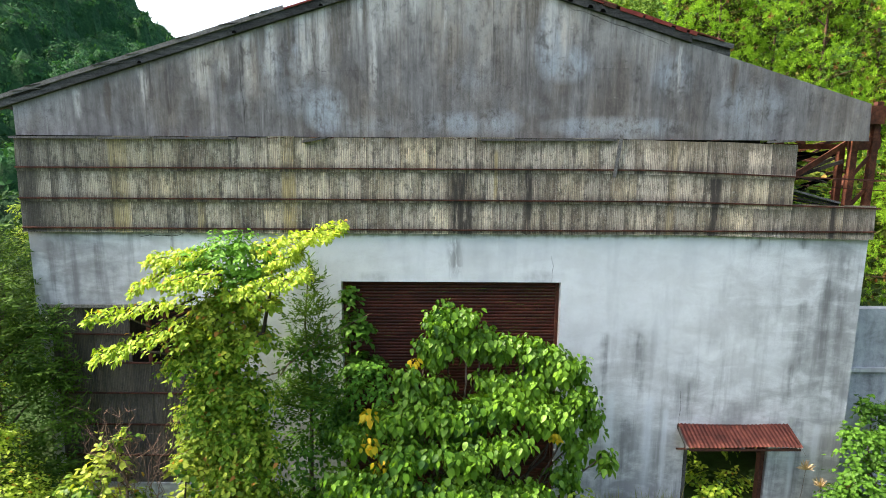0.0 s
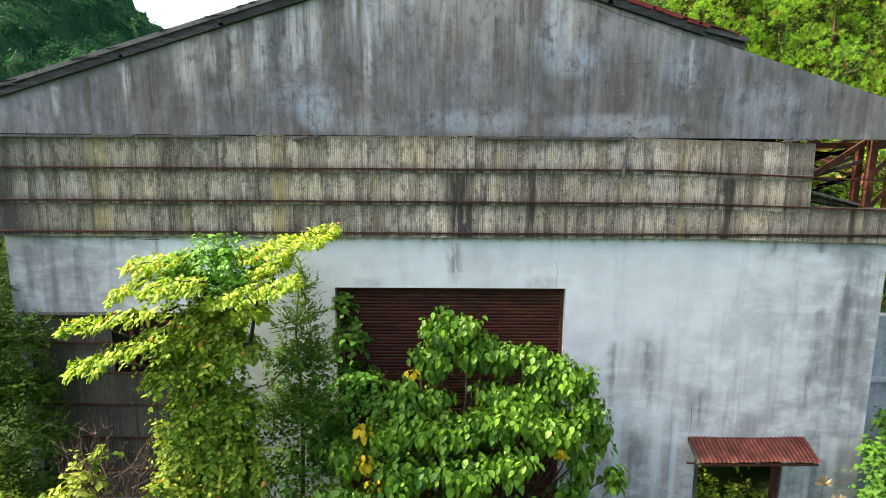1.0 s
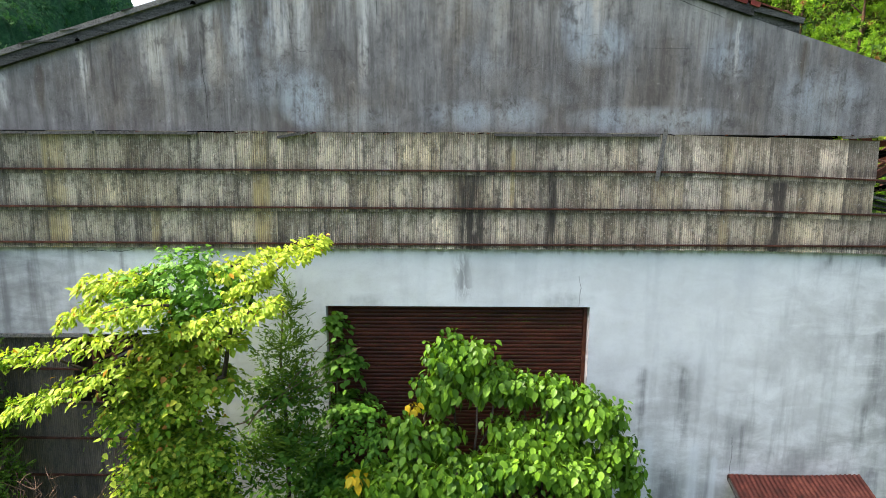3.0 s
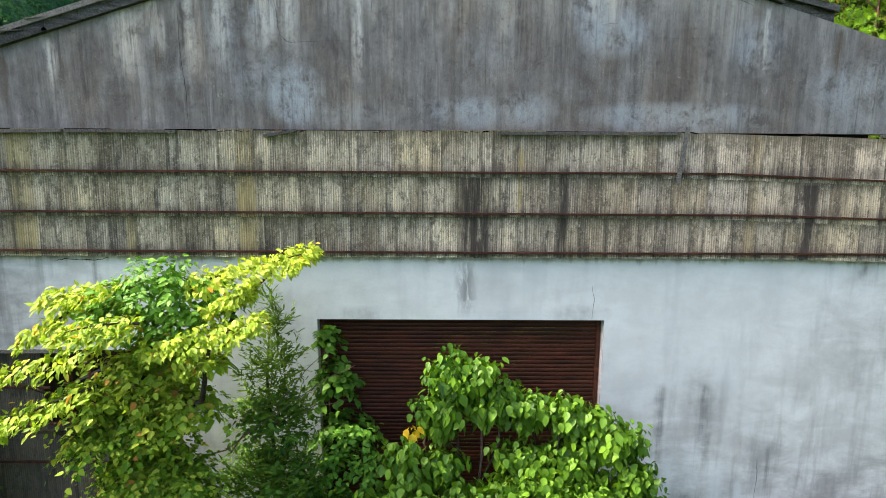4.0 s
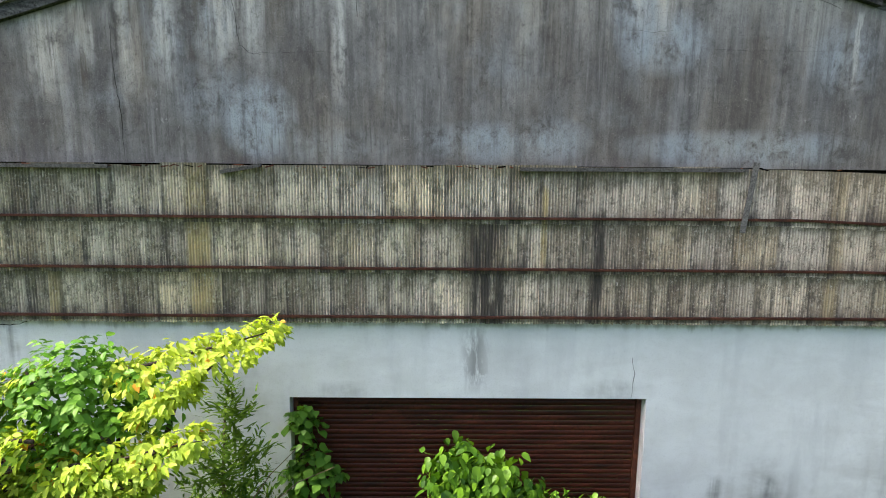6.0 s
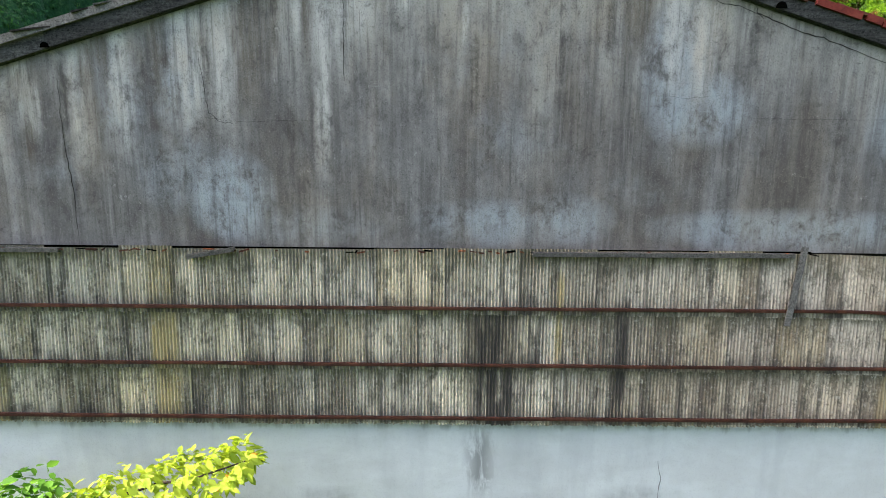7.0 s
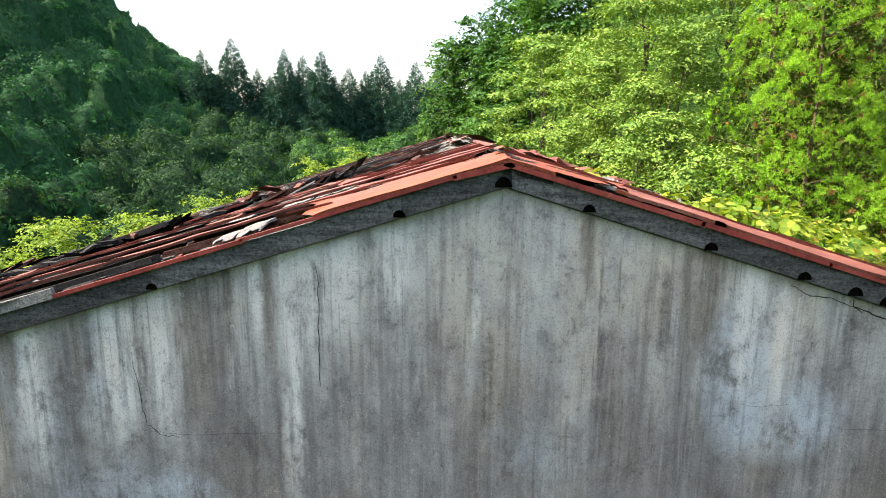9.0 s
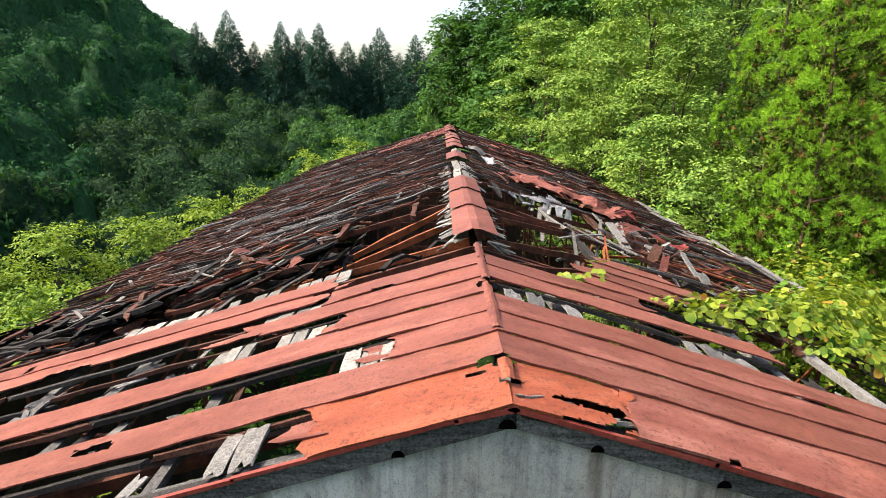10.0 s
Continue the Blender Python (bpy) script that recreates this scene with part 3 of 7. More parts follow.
L_EVER = leaf_material("shaded_evergreen_leaf", (0.013, 0.042, 0.006), (0.034, 0.088, 0.011), (0.11, 0.20, 0.022), 0.26, 0.6, 0.6, gloss=0.12)
L_BUSH = leaf_material("sunlit_bush_leaf", (0.05, 0.13, 0.014), (0.14, 0.25, 0.026), (0.30, 0.39, 0.055), 0.34, 0.6, 0.5, gloss=0.12)
L_GRASS = leaf_material("grass_blade", (0.06, 0.12, 0.02), (0.14, 0.22, 0.035), (0.34, 0.34, 0.10), 0.4)
SEED = leaf_material("dry_seed_head", (0.28, 0.20, 0.10), (0.40, 0.30, 0.17), (0.5, 0.4, 0.26), 0.3)


# ---- mesh helpers ----
def mesh_object(name, mesh, material, parent=None, label=""):
    if material and not mesh.materials:
        mesh.materials.append(material)
    ob = new(name, mesh)
    if parent is not None:
        ob.parent = parent
    if label:
        ob["label"] = label
    return ob


def part(name, bm, material, parent=None, label="", smooth=False):
    mesh = bpy.data.meshes.new(name)
    bm.to_mesh(mesh)
    bm.free()
    if smooth:
        mesh.shade_smooth()
    return mesh_object(name, mesh, material, parent, label)


def raw(name, verts, faces, material, parent=None, label="", smooth=False):
    mesh = bpy.data.meshes.new(name)
    mesh.from_pydata([tuple(v) for v in verts], [], [tuple(f) for f in faces])
    mesh.validate()
    if smooth:
        mesh.shade_smooth()
    return mesh_object(name, mesh, material, parent, label)


def thing(name, label, category, group="", kind="", at=(0, 0, 0)):
    ob = new(name)
    ob.location = at
    return tagged(ob, label, category, group, kind)


def add_box(bm, lo, hi):
    m = Matrix.Translation([(a + b) / 2 for a, b in zip(lo, hi)]) @ Matrix.Diagonal((*[b - a for a, b in zip(lo, hi)], 1))
    bmesh.ops.create_cube(bm, size=1, matrix=m)


def add_beam(bm, p, q, w, h, up=(0, 0, 1), twist=0.0):
    """A squared timber or bar from p to q, w wide and h deep."""
    p, q = Vector(p), Vector(q)
    d = q - p
    y = d.normalized()
    x = y.cross(Vector(up))
    if x.length < 1e-4:
        x = Vector((1, 0, 0))
    x.normalize()
    z = x.cross(y)
    r = Matrix((x, y, z)).transposed().to_4x4()
    m = Matrix.Translation((p + q) / 2) @ r @ Matrix.Rotation(twist, 4, "Y") @ Matrix.Diagonal((w, d.length, h, 1))
    bmesh.ops.create_cube(bm, size=1, matrix=m)


def beam(name, p, q, w, h, material, parent=None, label="", twist=0.0, up=(0, 0, 1)):
    bm = bmesh.new()
    add_beam(bm, p, q, w, h, up, twist)
    return part(name, bm, material, parent, label)


def prism(name, outline, y0, y1, material, parent=None, label=""):
    """An x, z outline pushed from y0 to y1."""
    n = len(outline)
    verts = [(x, y0, z) for x, z in outline] + [(x, y1, z) for x, z in outline]
    faces = [tuple(range(n)), tuple(range(2 * n - 1, n - 1, -1))]
    faces += [(i, i + n, (i + 1) % n + n, (i + 1) % n) for i in range(n)]
    bm = bmesh.new()
    vs = [bm.verts.new(v) for v in verts]
    for f in faces:
        bm.faces.new([vs[i] for i in f])
    bmesh.ops.recalc_face_normals(bm, faces=bm.faces)
    return part(name, bm, material, parent, label)


def corrugated(name, x0, x1, z0, z1, y, pitch, depth, material, parent, lean=0.0, ragged=0.0, rng=random, label="", fall=(0.0, 0.0)):
    """A corrugated sheet standing in the x, z plane, its face at y, its ribs upright; lean pushes the lower edge out, fall lowers its two sides."""
    n = max(2, round((x1 - x0) / pitch * 6))
    verts, faces = [], []
    rows = 3
    drop = [rng.uniform(-ragged, ragged) for _ in range(n + 1)]
    for r in range(rows + 1):
        f = r / rows
        for i in range(n + 1):
            x = x0 + (x1 - x0) * i / n
            wave = math.cos(x / pitch * 2 * math.pi) * depth / 2
            zz = z1 + (z0 - z1) * f + (drop[i // 3] if r == rows else 0.0) + fall[0] + (fall[1] - fall[0]) * i / n
            verts.append((x, y + wave - lean * f, zz))
    for r in range(rows):
        for i in range(n):
            a = r * (n + 1) + i
            faces.append((a, a + n + 1, a + n + 2, a + 1))
    ob = raw(name, verts, faces, material, parent, label, smooth=True)
    uv = ob.data.uv_layers.new(name="sheet")
    for lp in ob.data.loops:
        k = lp.vertex_index
        uv.data[lp.index].uv = ((k % (n + 1)) / n * (x1 - x0), k // (n + 1) / rows)
    return ob


# ---- foliage helpers ----
HEART = ([(0, 0, 0), (0.12, 0.34, 0.07), (0.5, 0.40, 0.05), (1, 0, -0.16), (0.5, -0.40, 0.05), (0.12, -0.34, 0.07), (0.5, 0, -0.02)],
         [(0, 6, 2, 1), (6, 3, 2), (0, 5, 4, 6), (6, 4, 3)])
OVATE = ([(0, 0, 0), (0.16, 0.24, 0.06), (0.5, 0.29, 0.05), (1, 0, -0.16), (0.5, -0.29, 0.05), (0.16, -0.24, 0.06), (0.5, 0, -0.03)],
         [(0, 6, 2, 1), (6, 3, 2), (0, 5, 4, 6), (6, 4, 3)])
OVAL = ([(0, 0, 0), (0.45, 0.27, 0.07), (1, 0, -0.08), (0.45, -0.27, 0.07)], [(0, 2, 1), (0, 3, 2)])
BLADE = ([(0, 0.08, 0), (0, -0.08, 0), (0.6, -0.09, 0.03), (1, 0, -0.04), (0.6, 0.09, 0.03)], [(0, 1, 2, 4), (4, 2, 3)])
TUFT = ([(0, 0, 0), (0.5, 0.13, 0.05), (1, 0, 0.0), (0.5, -0.13, 0.05)], [(0, 3, 2, 1)])


def unit(a):
    return a / np.maximum(np.linalg.norm(a, axis=-1, keepdims=True), 1e-6)


def leaf_arrays(pos, axis, normal, size, shape):
    tv, tf = np.array(shape[0], float), shape[1]
    axis = unit(axis)
    side = unit(np.cross(normal, axis))
    nor = np.cross(axis, side)
    v = (pos[:, None, :] + size[:, None, None] * (tv[None, :, 0:1] * axis[:, None, :] + tv[None, :, 1:2] * side[:, None, :] + tv[None, :, 2:3] * nor[:, None, :]))
    n, k = len(pos), len(tv)
    return v.reshape(-1, 3), [(np.array(f)[None, :] + (np.arange(n) * k)[:, None]) for f in tf]


def leaf_mesh(name, groups, material, parent=None, label=""):
    """Many leaves in one mesh. groups: (pos, axis, normal, size, shape)."""
    loops, starts, verts, base = [], [], [], 0
    at = 0
    for g in groups:
        v, fs = leaf_arrays(*g)
        verts.append(v)
        for f in fs:
            f = f + base
            loops.append(f.reshape(-1))
            starts.append(at + np.arange(len(f)) * f.shape[1])
            at += f.size
        base += len(v)
    verts, loops, starts = np.concatenate(verts), np.concatenate(loops), np.concatenate(starts)
    mesh = bpy.data.meshes.new(name)
    mesh.vertices.add(len(verts))
    mesh.vertices.foreach_set("co", verts.astype(np.float32).ravel())
    mesh.loops.add(len(loops))
    mesh.loops.foreach_set("vertex_index", loops.astype(np.int32))
    mesh.polygons.add(len(starts))
    mesh.polygons.foreach_set("loop_start", starts.astype(np.int32))
    mesh.update(calc_edges=True)
    return mesh_object(name, mesh, material, parent, label)


def sprays(rng, blobs, per_area, leaves, length, size, shape=OVAL, droop=0.35, shell=(0.55, 1.0), flat=0.8, up=0.15, face=0.45):
    """Leafy twigs over the outside of the given clumps (x, y, z, rx, ry, rz)."""
    P, A, N, S = [], [], [], []
    for bx, by, bz, rx, ry, rz in blobs:
        n = max(4, int(per_area * (rx * ry + ry * rz + rx * rz)))
        d = unit(rng.normal(size=(n, 3)))
        d[:, 2] = np.where(d[:, 2] < -0.35, -d[:, 2] * 0.6, d[:, 2])
        r = rng.uniform(shell[0] ** 3, shell[1] ** 3, (n, 1)) ** (1 / 3) * rng.uniform(0.82, 1.12, (n, 1))
        start = np.array([bx, by, bz]) + d * r * np.array([rx, ry, rz])
        out = d * np.array([1, 1, flat]) + np.array([0, 0, up])
        out = unit(out + rng.normal(scale=0.35, size=(n, 3)))
        side = unit(np.cross(out, [0, 0, 1]))
        for i in range(leaves):
            f = (i + 0.5) / leaves
            sgn = 1 if i % 2 else -1
            p = start + out * (f - 0.3) * length + np.array([0, 0, -1]) * droop * length * f * f
            ax = out * 0.55 + sgn * side * rng.uniform(0.5, 1.0, (n, 1)) + np.array([0, 0, -droop]) + rng.normal(scale=0.22, size=(n, 3))
            nm = np.array([0, 0, max(0.3, 1.25 - face)]) + out * face + rng.normal(scale=0.33, size=(n, 3))
            P.append(p + rng.normal(scale=0.06 * length, size=(n, 3)))
            A.append(ax)
            N.append(nm)
            S.append(size * rng.uniform(0.65, 1.25, n))
    return np.concatenate(P), np.concatenate(A), np.concatenate(N), np.concatenate(S), shape


def tufts(rng, centres, radii, n, size, shape=TUFT, outward=None, down=0.1):
    """Balls of needles round the given centres."""
    c = np.repeat(centres, n, axis=0)
    r = np.repeat(radii, n)[:, None]
    d = unit(rng.normal(size=c.shape))
    if outward is not None:
        d = unit(d + np.repeat(outward, n, axis=0) * 0.7)
    p = c + d * r * rng.uniform(0.25, 1.0, (len(c), 1))
    ax = d + rng.normal(scale=0.35, size=c.shape) + np.array([0, 0, -down])
    nm = rng.normal(size=c.shape) + np.array([0, 0, 0.7])
    return p, ax, nm, size * rng.uniform(0.6, 1.2, len(c)), shape


def limb(bm, pts, r0, r1, sides=7):
    """A tapered, bent limb through the points."""
    pts = [Vector(p) for p in pts]
    rings = []
    for i, p in enumerate(pts):
        d = (pts[min(i + 1, len(pts) - 1)] - pts[max(i - 1, 0)]).normalized()
        a = d.cross(Vector((0.3, 1, 0.2))).normalized()
        b = d.cross(a)
        r = r0 + (r1 - r0) * i / (len(pts) - 1)
        rings.append([bm.verts.new(p + (a * math.cos(k * 2 * math.pi / sides) + b * math.sin(k * 2 * math.pi / sides)) * r) for k in range(sides)])
    for u, v in zip(rings, rings[1:]):
        for k in range(sides):
            bm.faces.new((u[k], u[(k + 1) % sides], v[(k + 1) % sides], v[k]))
    bm.faces.new(rings[-1])
    bm.faces.new(list(reversed(rings[0])))


def bent(rng, p, q, n=5, wob=0.08):
    p, q = np.array(p, float), np.array(q, float)
    L = np.linalg.norm(q - p)
    return [p + (q - p) * i / (n - 1) + (rng.normal(scale=wob * L, size=3) if 0 < i < n - 1 else 0) for i in range(n)]


# ---- ground and hills ----
def soft(v, w=4.0):
    return w * np.log1p(np.exp(np.clip(v / w, -40, 40)))


def height(x, y):
    x, y = np.asarray(x, float), np.asarray(y, float)
    west = np.minimum(0.95 * soft(-x - 26.6), 32 + 3 * np.tanh((-x - 60) / 40)) * np.clip((138 - y) / 32, 0, 1)
    edge = 15 - 0.24 * np.clip(y - 25, 0, 60)
    east = np.minimum(0.75 * soft(x - edge), 42)
    north = 0.06 * soft(y - 60)
    behind = 0.25 * soft(-y - 45)
    return west + east + np.minimum(north, 4) + np.minimum(behind, 25) - 0.02


def build_ground():
    xs = np.concatenate([np.linspace(-1500, -130, 8), np.linspace(-110, 110, 75), np.linspace(130, 1500, 8)])
    ys = np.concatenate([np.linspace(-1500, -90, 8), np.linspace(-70, 160, 78), np.linspace(190, 1500, 8)])
    X, Y = np.meshgrid(xs, ys)
    Z = height(X, Y) + 0.25 * np.sin(X * 0.7) * np.cos(Y * 0.5) * np.clip((np.abs(X) - 14) / 20, 0, 1)
    verts = np.stack([X.ravel(), Y.ravel(), Z.ravel()], 1)
    w = len(xs)
    faces = [(j * w + i, j * w + i + 1, (j + 1) * w + i + 1, (j + 1) * w + i) for j in range(len(ys) - 1) for i in range(w - 1)]
    ob = raw("ground", verts, faces, GROUND, smooth=True)
    tagged(ob, "overgrown valley floor rising into wooded slopes", "ground", kind="structure")


build_ground()

# ---- the shed: plan ----
FRONT = 10.53                    # face of the whitewashed wall
WEST, EAST = -6.46, 7.83
APEX_X, APEX_Z = 0.77, 10.02     # top of the gable mortar
PITCH_W, PITCH_E = 0.300, 0.305
BACK = 42.0


def roof_z(x, lift=0.0):
    return APEX_Z + 0.15 + lift - (PITCH_W * (APEX_X - x) if x < APEX_X else PITCH_E * (x - APEX_X))


def gable_z(x):
    return APEX_Z - (PITCH_W * (APEX_X - x) if x < APEX_X else PITCH_E * (x - APEX_X))


def build_front_wall():
    y0, y1 = FRONT, FRONT + 0.20
    xs = [WEST, -6.30, -3.05, -1.16, 2.63, 4.98, 6.50, EAST]
    zs = [0.0, 1.10, 2.02, 4.48, 4.92, 5.95]
    solid = {}
    for i in range(len(xs) - 1):
        for j in range(len(zs) - 1):
            cx, cz = (xs[i] + xs[i + 1]) / 2, (zs[j] + zs[j + 1]) / 2
            hole = (-6.30 < cx < -3.05 and 1.10 < cz < 4.48) or (-1.16 < cx < 2.63 and cz < 4.92) or (4.98 < cx < 6.50 and cz < 2.02)
            solid[i, j] = not hole
    bm = bmesh.new()
    grid = {}

    def vert(i, j, k):
        if (i, j, k) not in grid:
            grid[i, j, k] = bm.verts.new((xs[i], (y0, y1)[k], zs[j]))
        return grid[i, j, k]

    for (i, j), s in solid.items():
        if not s:
            continue
        bm.faces.new([vert(i, j, 0), vert(i + 1, j, 0), vert(i + 1, j + 1, 0), vert(i, j + 1, 0)])
        bm.faces.new([vert(i, j + 1, 1), vert(i + 1, j + 1, 1), vert(i + 1, j, 1), vert(i, j, 1)])
        for di, dj, a, b in ((-1, 0, (i, j + 1), (i, j)), (1, 0, (i + 1, j), (i + 1, j + 1)), (0, -1, (i, j), (i + 1, j)), (0, 1, (i + 1, j + 1), (i, j + 1))):
            if not solid.get((i + di, j + dj), False):
                bm.faces.new([vert(*b, 0), vert(*a, 0), vert(*a, 1), vert(*b, 1)])
    bmesh.ops.recalc_face_normals(bm, faces=bm.faces)
    wall = part("wall_front", bm, WHITE)
    return tagged(wall, "whitewashed plaster front wall with grey damp stains", "wall", kind="structure")


wall_front = build_front_wall()

gable = prism("wall_gable", [(WEST, 7.375), (EAST - 0.22, 7.345), (EAST - 0.25, gable_z(EAST - 0.25)), (APEX_X, APEX_Z), (WEST, gable_z(WEST))], 10.51, 10.66, GABLE)
tagged(gable, "grey streaked mortar gable with pale runs and cracks", "wall", kind="structure")

def crack(parent, y, pts, w, material):
    """A thin open crack along a wall face."""
    verts, faces = [], []
    rng = random.Random(len(pts) * 7 + int(pts[0][0] * 10))
    fine_pts = []
    for (x0, z0), (x1, z1) in zip(pts, pts[1:]):
        for k in range(4):
            f = k / 4
            fine_pts.append((x0 + (x1 - x0) * f + rng.uniform(-0.008, 0.008), z0 + (z1 - z0) * f + rng.uniform(-0.008, 0.008)))
    fine_pts.append(pts[-1])
    for i, (x, z) in enumerate(fine_pts):
        x2, z2 = fine_pts[min(i + 1, len(fine_pts) - 1)]
        x1, z1 = fine_pts[max(i - 1, 0)]
        d = math.hypot(x2 - x1, z2 - z1) or 1
        nx, nz = -(z2 - z1) / d, (x2 - x1) / d
        ww = w * rng.uniform(0.5, 1.2) * (0.4 + 0.6 * math.sin(math.pi * (i + 0.5) / len(fine_pts)))
        verts += [(x + nx * ww, y, z + nz * ww), (x - nx * ww, y, z - nz * ww)]
    for i in range(len(fine_pts) - 1):
        faces.append((2 * i, 2 * i + 1, 2 * i + 3, 2 * i + 2))
    raw("crack", verts, faces, material, parent, "thin dark crack")


for pts, w in (([(-2.67, 7.38), (-2.67, 7.59), (-2.68, 7.91), (-2.70, 8.13), (-2.72, 8.48), (-2.71, 8.74)], 0.006),
               ([(2.54, 9.44), (2.63, 9.38), (2.80, 9.36), (2.96, 9.29), (3.11, 9.24), (3.33, 9.16), (3.55, 9.10), (3.77, 9.02), (4.2, 8.86)], 0.007),
               ([(-1.30, 8.40), (-1.42, 8.42), (-1.50, 8.49), (-1.53, 8.71), (-1.55, 8.92)], 0.005),
               ([(-0.38, 9.55), (-0.36, 9.3), (-0.38, 9.0), (-0.37, 8.75)], 0.006),
               ([(2.93, 9.36), (2.95, 9.30), (3.0, 9.26)], 0.006), ([(-1.52, 8.44), (-1.2, 8.42), (-0.8, 8.43), (-0.6, 8.42)], 0.002), ([(2.15, 8.66), (2.45, 8.64), (2.7, 8.66)], 0.0018), ([(3.0, 8.48), (3.5, 8.47), (4.2, 8.48)], 0.0018)):
    crack(gable, 10.507, pts, 0.6 * w, BLACKWOOD)
for pts, w in (([(2.45, 5.38), (2.49, 5.2), (2.46, 4.93)], 0.0028), ([(-4.57, 5.68), (-4.39, 5.72), (-4.01, 5.69), (-3.83, 5.74)], 0.005), ([(4.85, 2.34), (4.86, 2.7), (4.84, 2.95)], 0.004)):
    crack(wall_front, 10.527, pts, w, SOOT_SHADE)

for nm, x0, x1, top in (("wall_west", WEST + 0.02, WEST + 0.17, 7.6), ("wall_east", EAST - 0.17, EAST - 0.02, 4.3)):
    bm = bmesh.new()
    add_box(bm, (x0, FRONT + 0.21, 0.0), (x1, BACK, top))
    tagged(part(nm, bm, INNER), "dark weathered side wall of the shed", "wall", kind="structure")
bm = bmesh.new()
add_box(bm, (WEST + 0.02, BACK, 0.0), (EAST - 0.02, BACK + 0.2, 7.5))
tagged(part("wall_back", bm, INNER), "dark weathered back wall of the shed", "wall", kind="structure")


# ---- corrugated band between gable and wall ----
def build_band():
    rng = random.Random(4)
    band = thing("corrugated_cladding", "weathered corrugated sheets in three rows held by rusty battens", "cladding")
    # backing boards behind the sheets
    bm = bmesh.new()
    add_box(bm, (WEST + 0.02, 10.535, 5.96), (6.40, 10.60, 7.22))
    part("backing_board", bm, BROWNWOOD, band)
    bm = bmesh.new()
    add_box(bm, (WEST + 0.02, 10.665, 7.0), (5.9, 10.70, 7.6))
    part("backing_board", bm, BLACKWOOD, band)
    levels = (7.366, 6.825, 6.320, 5.800)
    for row in range(3):
        x, end = WEST - 0.02, (6.42, 6.42, EAST + 0.01)[row]
        while x < end - 0.05:
            w = min(rng.choice((0.44, 0.53, 0.59, 0.65, 0.65)), end - x)
            if end - x - w < 0.25:
                w = end - x
            mid = x + w / 2
            mat = CORR
            def sag(u):
                return -0.033 * max(0.0, u - 3.6) if row < 2 else -0.02 * max(0.0, u - 4.6)
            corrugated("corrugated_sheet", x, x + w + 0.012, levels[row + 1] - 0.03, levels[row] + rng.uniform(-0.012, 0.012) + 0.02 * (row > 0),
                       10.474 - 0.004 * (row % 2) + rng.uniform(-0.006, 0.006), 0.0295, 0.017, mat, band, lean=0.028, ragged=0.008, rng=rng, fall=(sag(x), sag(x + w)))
            x += w
    # rusty battens over each lap, sagging to the east
    for zz, spans in ((6.855, [(-6.48, -2.2, 0.0), (-2.2, 3.95, 0.0), (3.95, 7.95, -0.16)]), (6.345, [(-6.48, -1.4, 0.0), (-1.4, 4.6, -0.01), (4.6, 7.9, -0.10)]), (5.848, [(-6.48, 0.9, -0.01), (0.9, 3.6, 0.0), (3.6, 7.86, 0.0)])):
        z = zz
        for x0, x1, fall in spans:
            beam("batten", (x0, 10.43, z), (x1, 10.43, z + fall), 0.03, 0.024, RUST_ROD, band, "thin rusted steel batten")
            z += fall + rng.uniform(-0.008, 0.004)
    # cover strips left along the top edge
    for x0, x1, d in ((-6.52, -5.1, 0.0), (-5.05, -4.2, 0.01), (-4.15, -2.8, 0.0), (-1.72, -1.32, 0.05), (1.2, 3.42, 0.004), (5.9, 6.35, 0.02)):
        beam("cover_strip", (x0, 10.43, 7.34 - d), (x1, 10.43, 7.34 + d * 0.4), 0.05, 0.035, GREYWOOD, band, "grey weathered wooden strip")
    # black strip painted as the gap's shade, and rust flakes, in the joint under the gable
    beam("flashing", (WEST, 10.50, 7.366), (3.6, 10.50, 7.356), 0.03, 0.014, SOOT_SHADE, band, "black strip for the shade in the open joint")
    for _ in range(52):
        x = rng.uniform(-6.3, 6.2)
        beam("rust_flake", (x, 10.425, 7.35 + rng.uniform(-0.015, 0.012)), (x + rng.uniform(0.02, 0.09), 10.43, 7.35 + rng.uniform(-0.012, 0.012)), 0.02, rng.uniform(0.005, 0.014), rng.choice((RUST, ORANGE, SOOT_SHADE, RUST, BROWNWOOD)), band)
    beam("loose_slat", (3.50, 10.415, 7.42), (3.41, 10.40, 6.73), 0.012, 0.055, GREYWOOD, band, "loose grey slat hanging down", up=(1, 0, 0))
    return band


build_band()


